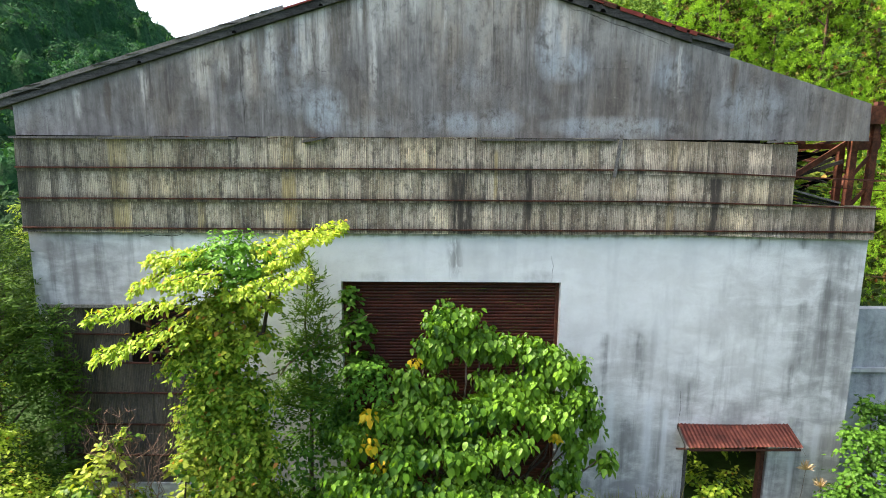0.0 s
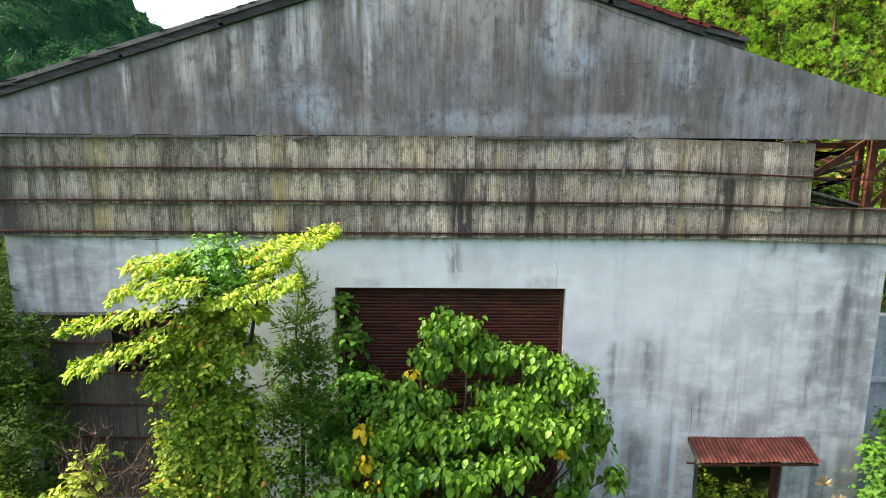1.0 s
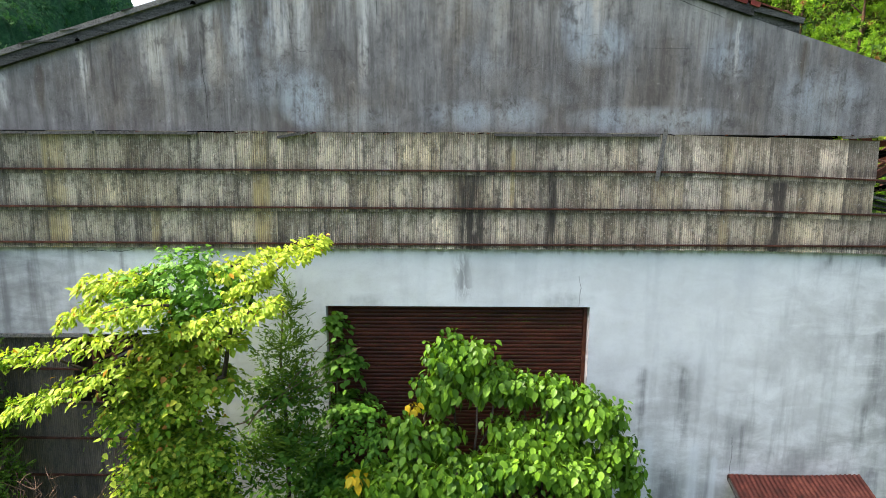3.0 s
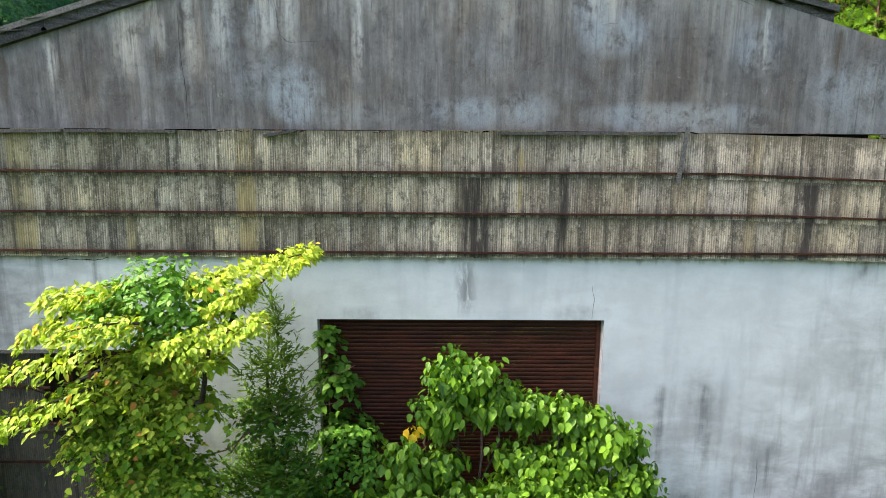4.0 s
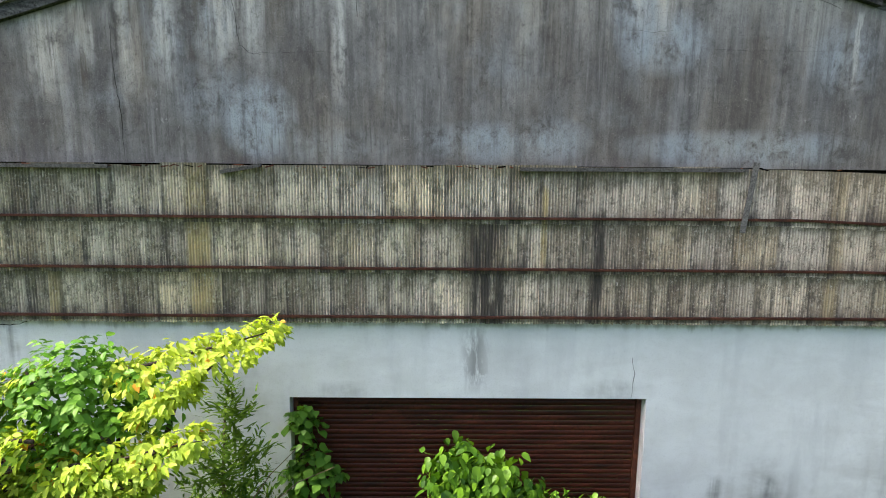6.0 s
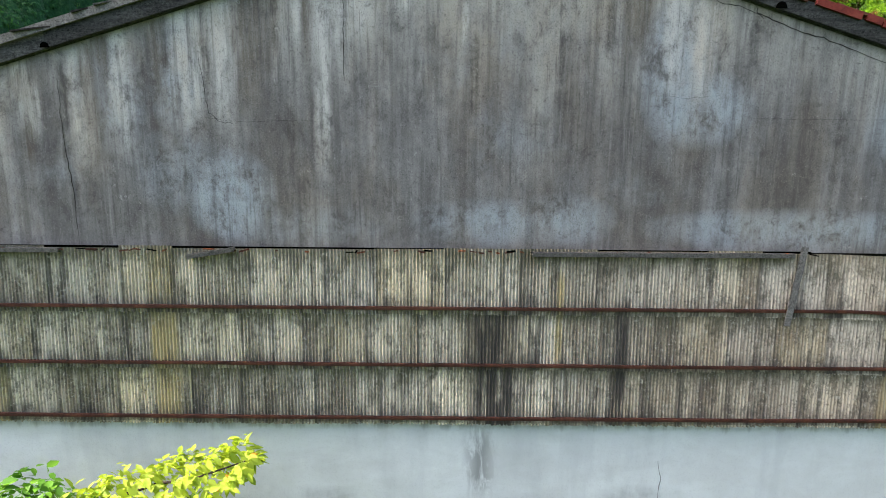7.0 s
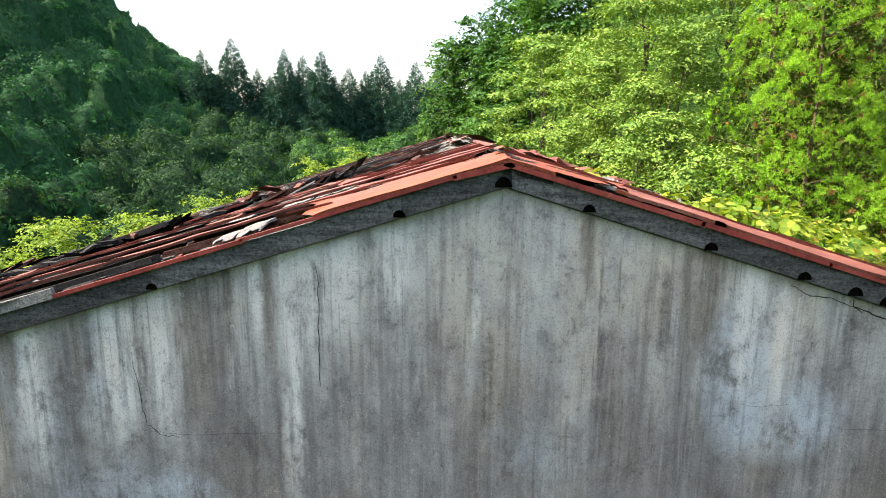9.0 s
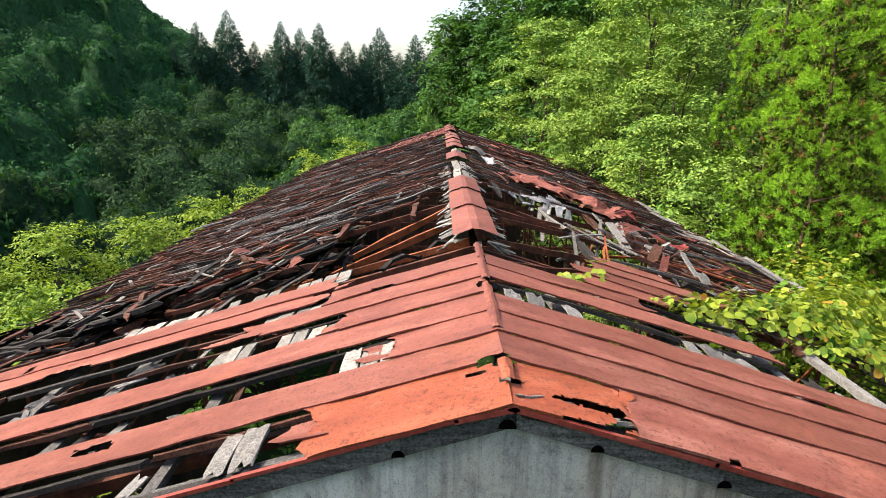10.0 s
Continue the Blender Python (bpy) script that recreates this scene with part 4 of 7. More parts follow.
# ---- barge boards and verge along the gable ----
def build_verge():
    rng = random.Random(9)
    verge = thing("barge_boards", "dark grey timber barge boards with a red metal edge", "fascia")

    def board(x0, x1):
        g0, g1 = gable_z(x0), gable_z(x1)
        prism("barge_board", [(x0, g0 + 0.012), (x0, g0 + 0.142), (x1, g1 + 0.142), (x1, g1 + 0.012)], 10.455 + rng.uniform(-0.006, 0.006), 10.505, BARGE, verge)

    west = [APEX_X - 0.03, 0.15, -1.36, -2.75, -4.3, -5.6, -6.85]
    for i in range(len(west) - 1):
        board(west[i + 1], west[i] - 0.001)
    east = [APEX_X + 0.03, 2.00, 4.55]
    for i in range(len(east) - 1):
        board(east[i], east[i + 1] - 0.001)
    beam("barge_board", (4.55, 10.48, gable_z(4.55) + 0.11), (5.22, 10.48, gable_z(5.22) + 0.16), 0.05, 0.07, BARGE, verge, "broken tip of a barge board")
    for x0, x1 in ((-6.85, APEX_X), (APEX_X, 5.2)):
        g0, g1 = gable_z(x0), gable_z(x1)
        prism("backing_board", [(x0, g0 + 0.002), (x0, g0 + 0.13), (x1, g1 + 0.13), (x1, g1 + 0.002)], 10.513, 10.60, BARGE, verge)
    # flat black half-rounds stand for the shade in notches where purlin ends have rotted out
    for x, r in ((0.14, 0.045), (-1.36, 0.04), (-2.75, 0.045), (-4.3, 0.04), (0.75, 0.06), (1.26, 0.045), (2.00, 0.05), (2.58, 0.05), (2.90, 0.055), (3.10, 0.055)):
        g = gable_z(x) + 0.018
        r *= 0.85
        out = [(x + r * math.cos(math.pi * k / 10), g + 1.15 * r * math.sin(math.pi * k / 10)) for k in range(11)]
        prism("purlin_end", out, 10.446, 10.4485, SOOT_SHADE, verge, "black disc for the shade in a rotted purlin notch")
    # red metal edge
    def trim(x0, x1, mat, name, z=0.0, h=0.055):
        beam(name, (x0, 10.44, gable_z(x0) + 0.158 + z), (x1, 10.44, gable_z(x1) + 0.158 + z), 0.03, h, mat, verge)
    for x0, x1 in ((-1.95, APEX_X + 0.02), (APEX_X - 0.02, 3.1)):
        x = x0
        while x < x1 - 0.01:
            w = min(rng.uniform(0.7, 1.5), x1 - x)
            trim(x, x + w + 0.02, REDTRIM if rng.random() < 0.8 else ORANGE, "metal_edge", rng.uniform(-0.006, 0.006), rng.uniform(0.020, 0.034))
            x += w
    x = 3.1
    while x < 4.5:
        w = rng.uniform(0.12, 0.4)
        trim(x, x + w, REDTRIM if rng.random() < 0.6 else BROWNWOOD, "metal_edge", rng.uniform(-0.01, 0.01))
        x += w + rng.uniform(0.0, 0.08)
    trim(-6.95, -1.95, GREYWOOD, "edge_board", 0.015, 0.065)
    for _ in range(9):
        x = rng.uniform(-6.9, -2.3)
        beam("edge_splinter", (x, 10.42, gable_z(x) + 0.205), (x + rng.uniform(0.15, 0.5), 10.46, gable_z(x) + 0.215 + rng.uniform(0.02, 0.05)), 0.05, 0.012, rng.choice((GREYWOOD, PALEWOOD, BLACKWOOD)), verge)
    return verge


build_verge()


# ---- roof ----
STRIP = 0.44
Y0 = 10.50
HOLES = [(-0.92, 10.72, 0.10, 0.05), (-2.05, 11.20, 0.16, 0.08), (0.70, 10.94, 0.10, 0.05), (0.60, 10.84, 0.06, 0.03), (0.80, 10.68, 0.07, 0.035), (0.80, 10.92, 0.04, 0.10), (-0.20, 13.16, 0.10, 0.03),
         (0.72, 12.5, 0.03, 0.10), (1.10, 10.60, 0.09, 0.030), (1.27, 10.605, 0.17, 0.045), (1.42, 10.54, 0.06, 0.10), (1.20, 10.43, 0.16, 0.018), (1.36, 10.45, 0.08, 0.03), (2.05, 10.44, 0.07, 0.012),
         (-5.2, 11.3, 0.3, 0.08), (-4.1, 11.9, 0.2, 0.06), (3.4, 10.45, 0.12, 0.05), (-1.5, 12.72, 0.2, 0.05), (1.9, 12.3, 0.05, 0.04), (-3.6, 13.36, 0.25, 0.05)]


def roof_point(x, y, lift=0.0):
    return (x, y, roof_z(x, lift))


def rough_bar(rng, name, p, q, w, h, material, parent, label="", wob=0.010, step=0.35, verts=None, faces=None):
    """A weathered, uneven bar with broken ends; into the given lists when there are any."""
    p, q = Vector(p), Vector(q)
    d = q - p
    n = max(1, int(d.length / step))
    d.normalize()
    side = d.cross(Vector((0, 0, 1))).normalized()
    up = side.cross(d)
    joined = verts is not None
    if not joined:
        verts, faces = [], []
    base = len(verts)
    for i in range(n + 1):
        c = p.lerp(q, i / n) + side * rng.gauss(0, wob) + up * rng.gauss(0, wob)
        s, u = w / 2 * rng.uniform(0.7, 1.1), h / 2 * rng.uniform(0.7, 1.1)
        for a, b in ((-1, -1), (1, -1), (1, 1), (-1, 1)):
            e = d * rng.uniform(-1.2, 1.2) * w if i in (0, n) else Vector()
            verts.append(c + side * a * s + up * b * u + e)
    for i in range(n):
        a = base + 4 * i
        for k in range(4):
            faces.append((a + k, a + (k + 1) % 4, a + 4 + (k + 1) % 4, a + 4 + k))
    faces.append((base + 3, base + 2, base + 1, base))
    e = base + 4 * n
    faces.append((e, e + 1, e + 2, e + 3))
    if not joined:
        return raw(name, verts, faces, material, parent, label)


def torn_board(rng, name, p, q, w, th, material, parent, twist=0.0, torn=0.5, label=""):
    """A thin plank with splintered ends and a slight warp."""
    p, q = Vector(p), Vector(q)
    d = q - p
    L = d.length
    d.normalize()
    side = d.cross(Vector((0, 0, 1))).normalized()
    up = side.cross(d)
    side, up = side * math.cos(twist) + up * math.sin(twist), up * math.cos(twist) - side * math.sin(twist)
    n = 4
    verts, faces = [], []
    warp = rng.uniform(-0.015, 0.015)
    for lvl in (th / 2, -th / 2):
        for end in range(3):
            for j in range(n + 1):
                g = j / n - 0.5
                along = 0 if end == 1 else (1 if end == 2 else -1) * (L / 2 - rng.random() ** 2 * torn * w)
                c = (p + q) / 2 + d * along + side * g * w * (1 if end == 1 else rng.uniform(0.85, 1.0)) + up * (lvl + (warp if end == 1 else 0))
                verts.append(c)
    m = n + 1
    for e in range(2):
        for j in range(n):
            a = e * m + j
            faces.append((a, a + 1, a + m + 1, a + m))
            b = a + 3 * m
            faces.append((b, b + m, b + m + 1, b + 1))
    for e in range(2):
        for j in (0, n):
            a = e * m + j
            f = (a, a + m, a + 4 * m, a + 3 * m)
            faces.append(f if j == 0 else f[::-1])
    for j in range(n):
        faces.append((j, j + 3 * m, j + 1 + 3 * m, j + 1))
        a = 2 * m + j
        faces.append((a, a + 1, a + 1 + 3 * m, a + 3 * m))
    return raw(name, verts, faces, material, parent, label)


def metal_strip(rng, y0, y1, x0, x1, parent, lift=0.075, material=None, ragged=True, sag=0.010, step=0.075, lip=0.018, m=6, dip=0.0):
    """One sheet of the roof, lying down the slope, with folded lips, dents, rust holes and torn ends."""
    n = max(2, int(abs(x1 - x0) / step))
    verts, faces = [], []
    seed = rng.uniform(0, 50)
    for i in range(n + 1):
        for j in range(m + 1):
            g = j / m
            x = x0 + (x1 - x0) * i / n
            y = y0 + (y1 - y0) * g
            if ragged and (i == 0 or (i == n and abs(x1 - APEX_X) > 0.08)):
                x += 0.22 * noise.noise((seed, g * 2.3, i)) + rng.uniform(-0.03, 0.03)
            if 0 < i < n:
                x += rng.uniform(-0.3, 0.3) * step
                if 0 < j < m:
                    y += rng.uniform(-0.3, 0.3) * (y1 - y0) / m
            if j == 0:
                y += 0.005 * noise.noise((x * 1.7, seed, 1.0)) + rng.uniform(-0.002, 0.002)
            if j == m:
                y += 0.006 * noise.noise((x * 1.3, seed, 5.0))
            z = roof_z(x, lift) + 0.020 * (1 - g) - 0.003 + noise.noise((x * 3.1, y * 3.1, seed)) * sag + noise.noise((x * 0.8, y * 0.5, 8)) * sag * 1.4
            z += 0.022 * max(0.0, noise.noise((x * 1.4, seed, 2.0)) - 0.25) * (1 - g) ** 2
            z -= dip * (1 - g) ** 2
            curl = min(i, n - i if abs(x1 - APEX_X) > 0.08 else 99)
            if ragged and curl < 3:
                z += (3 - curl) * 0.012 * noise.noise((seed, g * 3, 9.0))
            verts.append((x, y, z))
    w = m + 1
    front = [True] * n
    for i in range(n):
        for j in range(m):
            a = i * w + j
            cx = (verts[a][0] + verts[a + w + 1][0]) / 2
            cy = (verts[a][1] + verts[a + w + 1][1]) / 2
            wob = 0.7 * noise.noise((cx * 8, cy * 14, 4.0)) + 0.5 * noise.noise((cx * 30, cy * 30, 7.0))
            if lift < 0.12 and any(((cx - hx) / rx) ** 2 + ((cy - hy) / ry) ** 2 < 1 + wob for hx, hy, rx, ry in HOLES):
                if j == 0:
                    front[i] = False
                continue
            faces.append((a, a + w, a + w + 1, a + 1) if x1 > x0 else (a, a + 1, a + w + 1, a + w))
    # folded front lip
    base = len(verts)
    for i in range(n + 1):
        x, y, z = verts[i * w]
        verts.append((x, y, z))
        verts.append((x, y + 0.005, z - lip * rng.uniform(0.8, 1.1)))
    for i in range(n):
        if front[i]:
            a = base + 2 * i
            faces.append((a, a + 1, a + 3, a + 2) if x1 > x0 else (a, a + 2, a + 3, a + 1))
    return raw("roof_sheet", verts, faces, material or RED, parent, smooth=True)


def crumpled_sheet(rng, x, y, wx, wy, lift, material, parent, amp=0.16, name="torn_sheet"):
    """A buckled scrap of sheet lying on the broken roof."""
    n, m = 14, 8
    seed = rng.uniform(0, 90)
    ang = rng.uniform(-0.4, 0.4)
    verts, faces = [], []
    for i in range(n + 1):
        for j in range(m + 1):
            u, v = (i / n - 0.5) * wx, (j / m - 0.5) * wy
            u += 0.10 * noise.noise((seed, v * 4, u))
            v += 0.10 * noise.noise((u * 4, seed, v))
            px, py = x + u * math.cos(ang) - v * math.sin(ang), y + u * math.sin(ang) + v * math.cos(ang)
            z = roof_z(px, lift) + amp * (2.0 * abs(noise.noise((u * 1.3, v * 1.3, seed))) + 0.35 * noise.noise((u * 5, v * 5, seed)))
            verts.append((px, py, z))
    for i in range(n):
        for j in range(m):
            if (i in (0, n - 1) or j in (0, m - 1)) and rng.random() < 0.4:
                continue
            if noise.noise((i * 0.3, j * 0.3, seed)) > 0.45:
                continue
            a = i * (m + 1) + j
            faces.append((a, a + m + 1, a + m + 2, a + 1))
    return raw(name, verts, faces, material, parent)


def open_hole(x, y):
    """Where the roof has fallen in beside the ridge."""
    return (-4.4 < x < APEX_X - 0.1 and 14.3 < y < 19.4 + 0.75 * (x - 0.5)) or (APEX_X + 0.1 < x < 4.3 and 14.0 < y < 20.5)


def build_roof():
    rng = random.Random(21)
    roof = new("roof")
    tagged(roof, "collapsing gabled roof of red metal sheets over bare rotten rafters", "roof", kind="structure")
    west = {0: [(-0.40, APEX_X)], 1: [(-7.0, APEX_X)], 2: [(-0.02, APEX_X)], 3: [(-7.0, -4.4), (-4.3, APEX_X)], 4: [(-0.50, APEX_X)], 5: [(-1.62, APEX_X)],
            6: [(-0.80, APEX_X)], 6.42: [(-6.9, -0.95)], 7.30: [(-6.9, -4.4), (-4.5, -0.80)]}
    for k, spans in west.items():
        for x0, x1 in spans:
            a = Y0 + k * STRIP - (0.075 if k == 0 else 0)
            metal_strip(rng, a, Y0 + (k + 1) * STRIP + 0.012, x0, x1, roof, material=ORANGEPAINT if k == 0 else RED, lip=0.022 if k == 0 else 0.018, step=0.04 if k < 4 else 0.075, m=11 if k < 4 else 6, dip=0.05 if k == 0 else 0)
    # torn shreds hanging at the ends of the sheets
    for k, x in ((0, -0.45), (2, -0.10), (5, -1.75), (7, -0.72), (4, -0.6), (3, -4.35), (6.5, -1.05)):
        metal_strip(rng, Y0 + (k + rng.uniform(0.1, 0.4)) * STRIP, Y0 + (k + rng.uniform(0.6, 0.9)) * STRIP, x - rng.uniform(0.05, 0.15), x + 0.15, roof, 0.05, RED, sag=0.03)
    east = {0: [(1.44, 5.0)], 1: [(APEX_X, 5.1)], 2: [(APEX_X, 5.0)], 3: [(APEX_X, 5.0)], 5: [(APEX_X + 0.02, 3.6)], 6: [(APEX_X + 0.05, 2.5)], 7: [(1.9, 2.9)], 8: [(2.0, 3.3)],
            9: [(2.2, 4.1)], 10: [(2.35, 3.4)]}
    for k, spans in east.items():
        for x0, x1 in spans:
            a = Y0 + k * STRIP - (0.075 if k == 0 else 0)
            metal_strip(rng, a, Y0 + (k + 1) * STRIP + 0.012, x1, x0, roof, lip=0.022 if k == 0 else 0.018, step=0.04 if k < 4 else 0.075, m=11 if k < 4 else 6, dip=0.05 if k == 0 else 0)
    metal_strip(rng, Y0 - 0.075, Y0 + STRIP + 0.012, 1.50, APEX_X, roof, material=ORANGEPAINT, lip=0.022, step=0.016, m=30, dip=0.05, sag=0.016)
    # scraps of packing and board under the torn edge
    for x, mat in ((0.86, GREYWOOD), (1.06, PALEWOOD), (1.16, PALEWOOD), (1.28, SOOT_SHADE), (1.36, GREYWOOD), (1.44, PALEWOOD)):
        torn_board(rng, "sheathing_board", roof_point(x - 0.09, 10.56, 0.02), roof_point(x + 0.09, 10.60 + rng.uniform(0, 0.05), 0.03), rng.uniform(0.08, 0.15), 0.012, mat, roof, twist=0.3)
    # battens down the slope at every seam, black and rotten
    for k in range(0, 10):
        y = Y0 + k * STRIP - 0.012
        for a, b in ((-7.05, APEX_X - 0.06 if k < 8 else -1.1 if k == 8 else -2.6), (APEX_X + 0.06 if k < 7 else 2.3, 5.2 if k < 5 else 3.6)):
            x = a
            while x < b - 0.05:
                e = min(b, x + rng.uniform(1.2, 3.2))
                drop = (0.05 if k == 0 else 0.0) if rng.random() < 0.8 or k == 0 else rng.uniform(0.02, 0.09)
                rough_bar(rng, "roof_batten", roof_point(x, y + rng.gauss(0, 0.012), 0.022 if k else -0.03), roof_point(e - 0.03, y + rng.gauss(0, 0.012), 0.022 - drop), rng.uniform(0.035, 0.06), 0.045, rng.choice((BLACKWOOD, BLACKWOOD, BROWNWOOD)), roof, wob=0.008)
                x = e
    # pale sheathing boards that still lie in the open bays
    def boards(k, x0, x1, mat=PALEWOOD, step=0.17, torn=0.25):
        x = x0
        while x < x1:
            wd = step * rng.uniform(0.75, 1.0)
            y = Y0 + k * STRIP
            z = roof_z(x + wd / 2, 0.035)
            torn_board(rng, "sheathing_board", (x + wd / 2, y - 0.02, z), (x + wd / 2 + rng.uniform(-0.02, 0.02), y + STRIP * rng.uniform(0.85, 1.0), z + rng.uniform(-0.01, 0.015)), wd, 0.014, mat, roof, math.atan(PITCH_W if x < APEX_X else -PITCH_E), torn)
            x += wd + 0.010 + (rng.random() < 0.12) * 0.2
    boards(2, -0.36, -0.02)
    boards(4, -1.70, -0.50, step=0.15, torn=0.1)
    boards(5.7, -1.45, -0.80, torn=0.1)
    boards(8.1, -1.90, -0.80, torn=0.15)
    boards(8.2, -3.5, -2.2)
    boards(4, 0.95, 1.6, GREYWOOD, torn=1.0)
    boards(4, 2.6, 3.2, GREYWOOD, torn=1.0)
    boards(9, 3.0, 4.2, PALEWOOD)
    boards(0, -1.0, -0.75, GREYWOOD, torn=1.0)
    # splintered planks lying askew across the open bays
    for k, x0, x1, n in ((0, -6.6, -0.6, 10), (2, -6.8, -0.5, 12), (4, -6.8, -1.8, 14), (5, -6.8, -1.8, 16), (8, -6.9, -3.6, 9), (4, 1.0, 4.9, 10)):
        for _ in range(n):
            x, y = rng.uniform(x0, x1), Y0 + (k + rng.uniform(0.0, 0.5)) * STRIP
            L, ang = rng.uniform(0.22, 0.62), rng.gauss(1.45, 0.35)
            dx, dy = L * math.cos(ang), L * math.sin(ang)
            mat = rng.choice((GREYWOOD, GREYWOOD, BLACKWOOD, BROWNWOOD, PALEWOOD))
            torn_board(rng, "broken_board", roof_point(x, y, rng.uniform(-0.12, 0.0)), roof_point(x + dx, y + dy, rng.uniform(-0.14, 0.03)), rng.uniform(0.05, 0.13), 0.016, mat, roof, rng.uniform(-0.6, 0.6), 1.6)
    # purlins along the roof
    for i, x in enumerate((-6.7, -5.7, -4.7, -3.7, -2.75, -1.4, -0.1, 0.77, 1.6, 2.6, 3.6, 4.6, 5.6, 6.6, 7.4)):
        y = 10.62 if x < 5 else 13.6
        while y < BACK:
            L = rng.uniform(2.5, 4.2)
            if not ((y > 13 and rng.random() < 0.22) or (open_hole(x, y + L / 2) and rng.random() < 0.8)):
                rough_bar(rng, "purlin", (x, y, roof_z(x, -0.08)), (x + rng.uniform(-0.04, 0.04), min(y + L, BACK), roof_z(x, -0.08 - (rng.random() < 0.2) * 0.25)), 0.09, 0.085, GREYWOOD if y < 12 else rng.choice((BROWNWOOD, BLACKWOOD, BROWNWOOD)), roof, wob=0.008)
            y += L + 0.02
    # bare rafters further back, sagging and broken
    y = 14.4
    while y < BACK:
        for sgn, eave in ((-1, -6.95), (1, 7.6)):
            if rng.random() < (0.06 if sgn < 0 else 0.2):
                continue
            a = APEX_X + sgn * rng.choice((0.05, 0.05, 0.3, 0.9))
            b = eave if rng.random() < 0.75 else APEX_X + sgn * rng.uniform(3.0, 6.0)
            if open_hole(APEX_X + sgn * 1.0, y) and rng.random() < 0.9:
                a = APEX_X + sgn * (rng.uniform(2.6, 4.9) if sgn < 0 else rng.uniform(2.6, 3.8))
            sink = rng.uniform(0, 0.12)
            mid = (a + b) / 2
            m1 = (mid, y + rng.uniform(-0.05, 0.05), roof_z(mid, -0.02 - sink))
            mat = rng.choice((BROWNWOOD, BROWNWOOD, BLACKWOOD, RUST, BLACKWOOD))
            rough_bar(rng, "rafter", roof_point(a, y + rng.uniform(-0.08, 0.08), 0.0), m1, 0.055, 0.07, mat, roof, wob=0.012)
            rough_bar(rng, "rafter", m1, roof_point(b, y + rng.uniform(-0.1, 0.1), -rng.uniform(0, 0.06)), 0.055, 0.07, mat, roof, wob=0.012)
        y += rng.uniform(0.38, 0.55)
    # orange-rusted steel members over the hole
    for p, q in (((-1.5, 16.9, 9.05), (0.72, 17.9, 10.0)), ((-1.45, 15.9, 9.15), (0.74, 16.5, 10.02)), ((-1.9, 15.3, 9.2), (0.72, 15.1, 9.97))):
        rough_bar(rng, "steel_member", p, q, 0.06, 0.11, ORANGE, roof, "orange rusted steel member", 0.004)
    for p, q in (((-1.0, 14.95, 9.45), (-0.75, 15.0, 8.3)), ((-2.0, 17.6, 9.3), (-2.05, 17.5, 8.4)), ((-0.4, 14.6, 9.75), (0.5, 15.6, 9.9)), ((-1.0, 14.7, 9.2), (-0.85, 15.3, 9.75))):
        rough_bar(rng, "hanging_timber", p, q, 0.06, 0.05, BLACKWOOD, roof, wob=0.03, step=0.2)
    for p, q in (((1.0, 15.3, 9.95), (4.4, 17.2, 8.85)), ((0.9, 17.0, 10.0), (4.9, 18.8, 8.7)), ((0.95, 18.6, 10.0), (4.2, 20.4, 8.9)), ((1.1, 14.3, 9.9), (3.0, 15.6, 9.3)), ((2.2, 15.2, 9.0), (3.9, 18.4, 8.7)), ((1.2, 16.4, 9.5), (4.6, 16.1, 8.5))):
        rough_bar(rng, "steel_member", p, q, 0.06, 0.09, RUST, roof, "brown rusted steel member", 0.006)
    # ridge caps, some gone
    y = 14.35
    while y < BACK:
        L = 1.72 if y < 19 else 1.9
        gone = 19.4 < y < 22.4 or (y > 24 and rng.random() < 0.12)
        if gone:
            torn_board(rng, "ridge_board", (APEX_X + rng.uniform(-0.10, 0.0), y, APEX_Z + 0.15), (APEX_X + rng.uniform(-0.10, 0.0), y + L, APEX_Z + 0.16), 0.17, 0.03, PALEWOOD, roof, 0.2)
            torn_board(rng, "ridge_board", (APEX_X + 0.13, y, APEX_Z + 0.11), (APEX_X + 0.13, y + L, APEX_Z + 0.13), 0.15, 0.03, GREYWOOD, roof, -0.25)
        else:
            verts, faces = [], []
            lift, sx = rng.uniform(-0.01, 0.015), rng.uniform(-0.012, 0.012)
            prof = ((-0.275, -0.112), (-0.27, -0.090), (-0.10, -0.030), (-0.045, -0.008), (0.045, -0.008), (0.10, -0.030), (0.27, -0.090), (0.275, -0.112))
            for i in range(8):
                f = i / 7
                for dx, dz in prof:
                    verts.append((APEX_X + sx + dx + rng.uniform(-0.006, 0.006), y + f * (L + 0.05) + (rng.uniform(-0.01, 0.01) if i == 0 else 0), APEX_Z + 0.265 + dz + 0.028 * (1 - f) + lift + rng.uniform(-0.004, 0.004)))
            for i in range(7):
                for k in range(7):
                    a = i * 8 + k
                    faces.append((a, a + 1, a + 9, a + 8))
            raw("ridge_cap", verts, faces, RED, roof)
        y += L
    # folded ridge of the front sheets, rusted open here and there
    for y, L in ((10.62, 0.28), (11.42, 1.05), (12.6, 1.3)):
        verts, faces = [], []
        n = int(L / 0.08)
        for i in range(n + 1):
            yy = y + L * i / n
            for dx, dz in ((-0.04, -0.004), (-0.010, 0.003), (0.010, 0.003), (0.04, -0.004)):
                x = APEX_X + dx + rng.uniform(-0.006, 0.006)
                verts.append((x, yy, roof_z(x, 0.092 + dz + rng.uniform(-0.002, 0.002))))
        for i in range(n):
            for k in range(3):
                a = i * 4 + k
                if not (k != 1 and rng.random() < 0.05):
                    faces.append((a, a + 1, a + 5, a + 4))
        raw("ridge_fold", verts, faces, ORANGEPAINT if y < 11 else RED, roof)
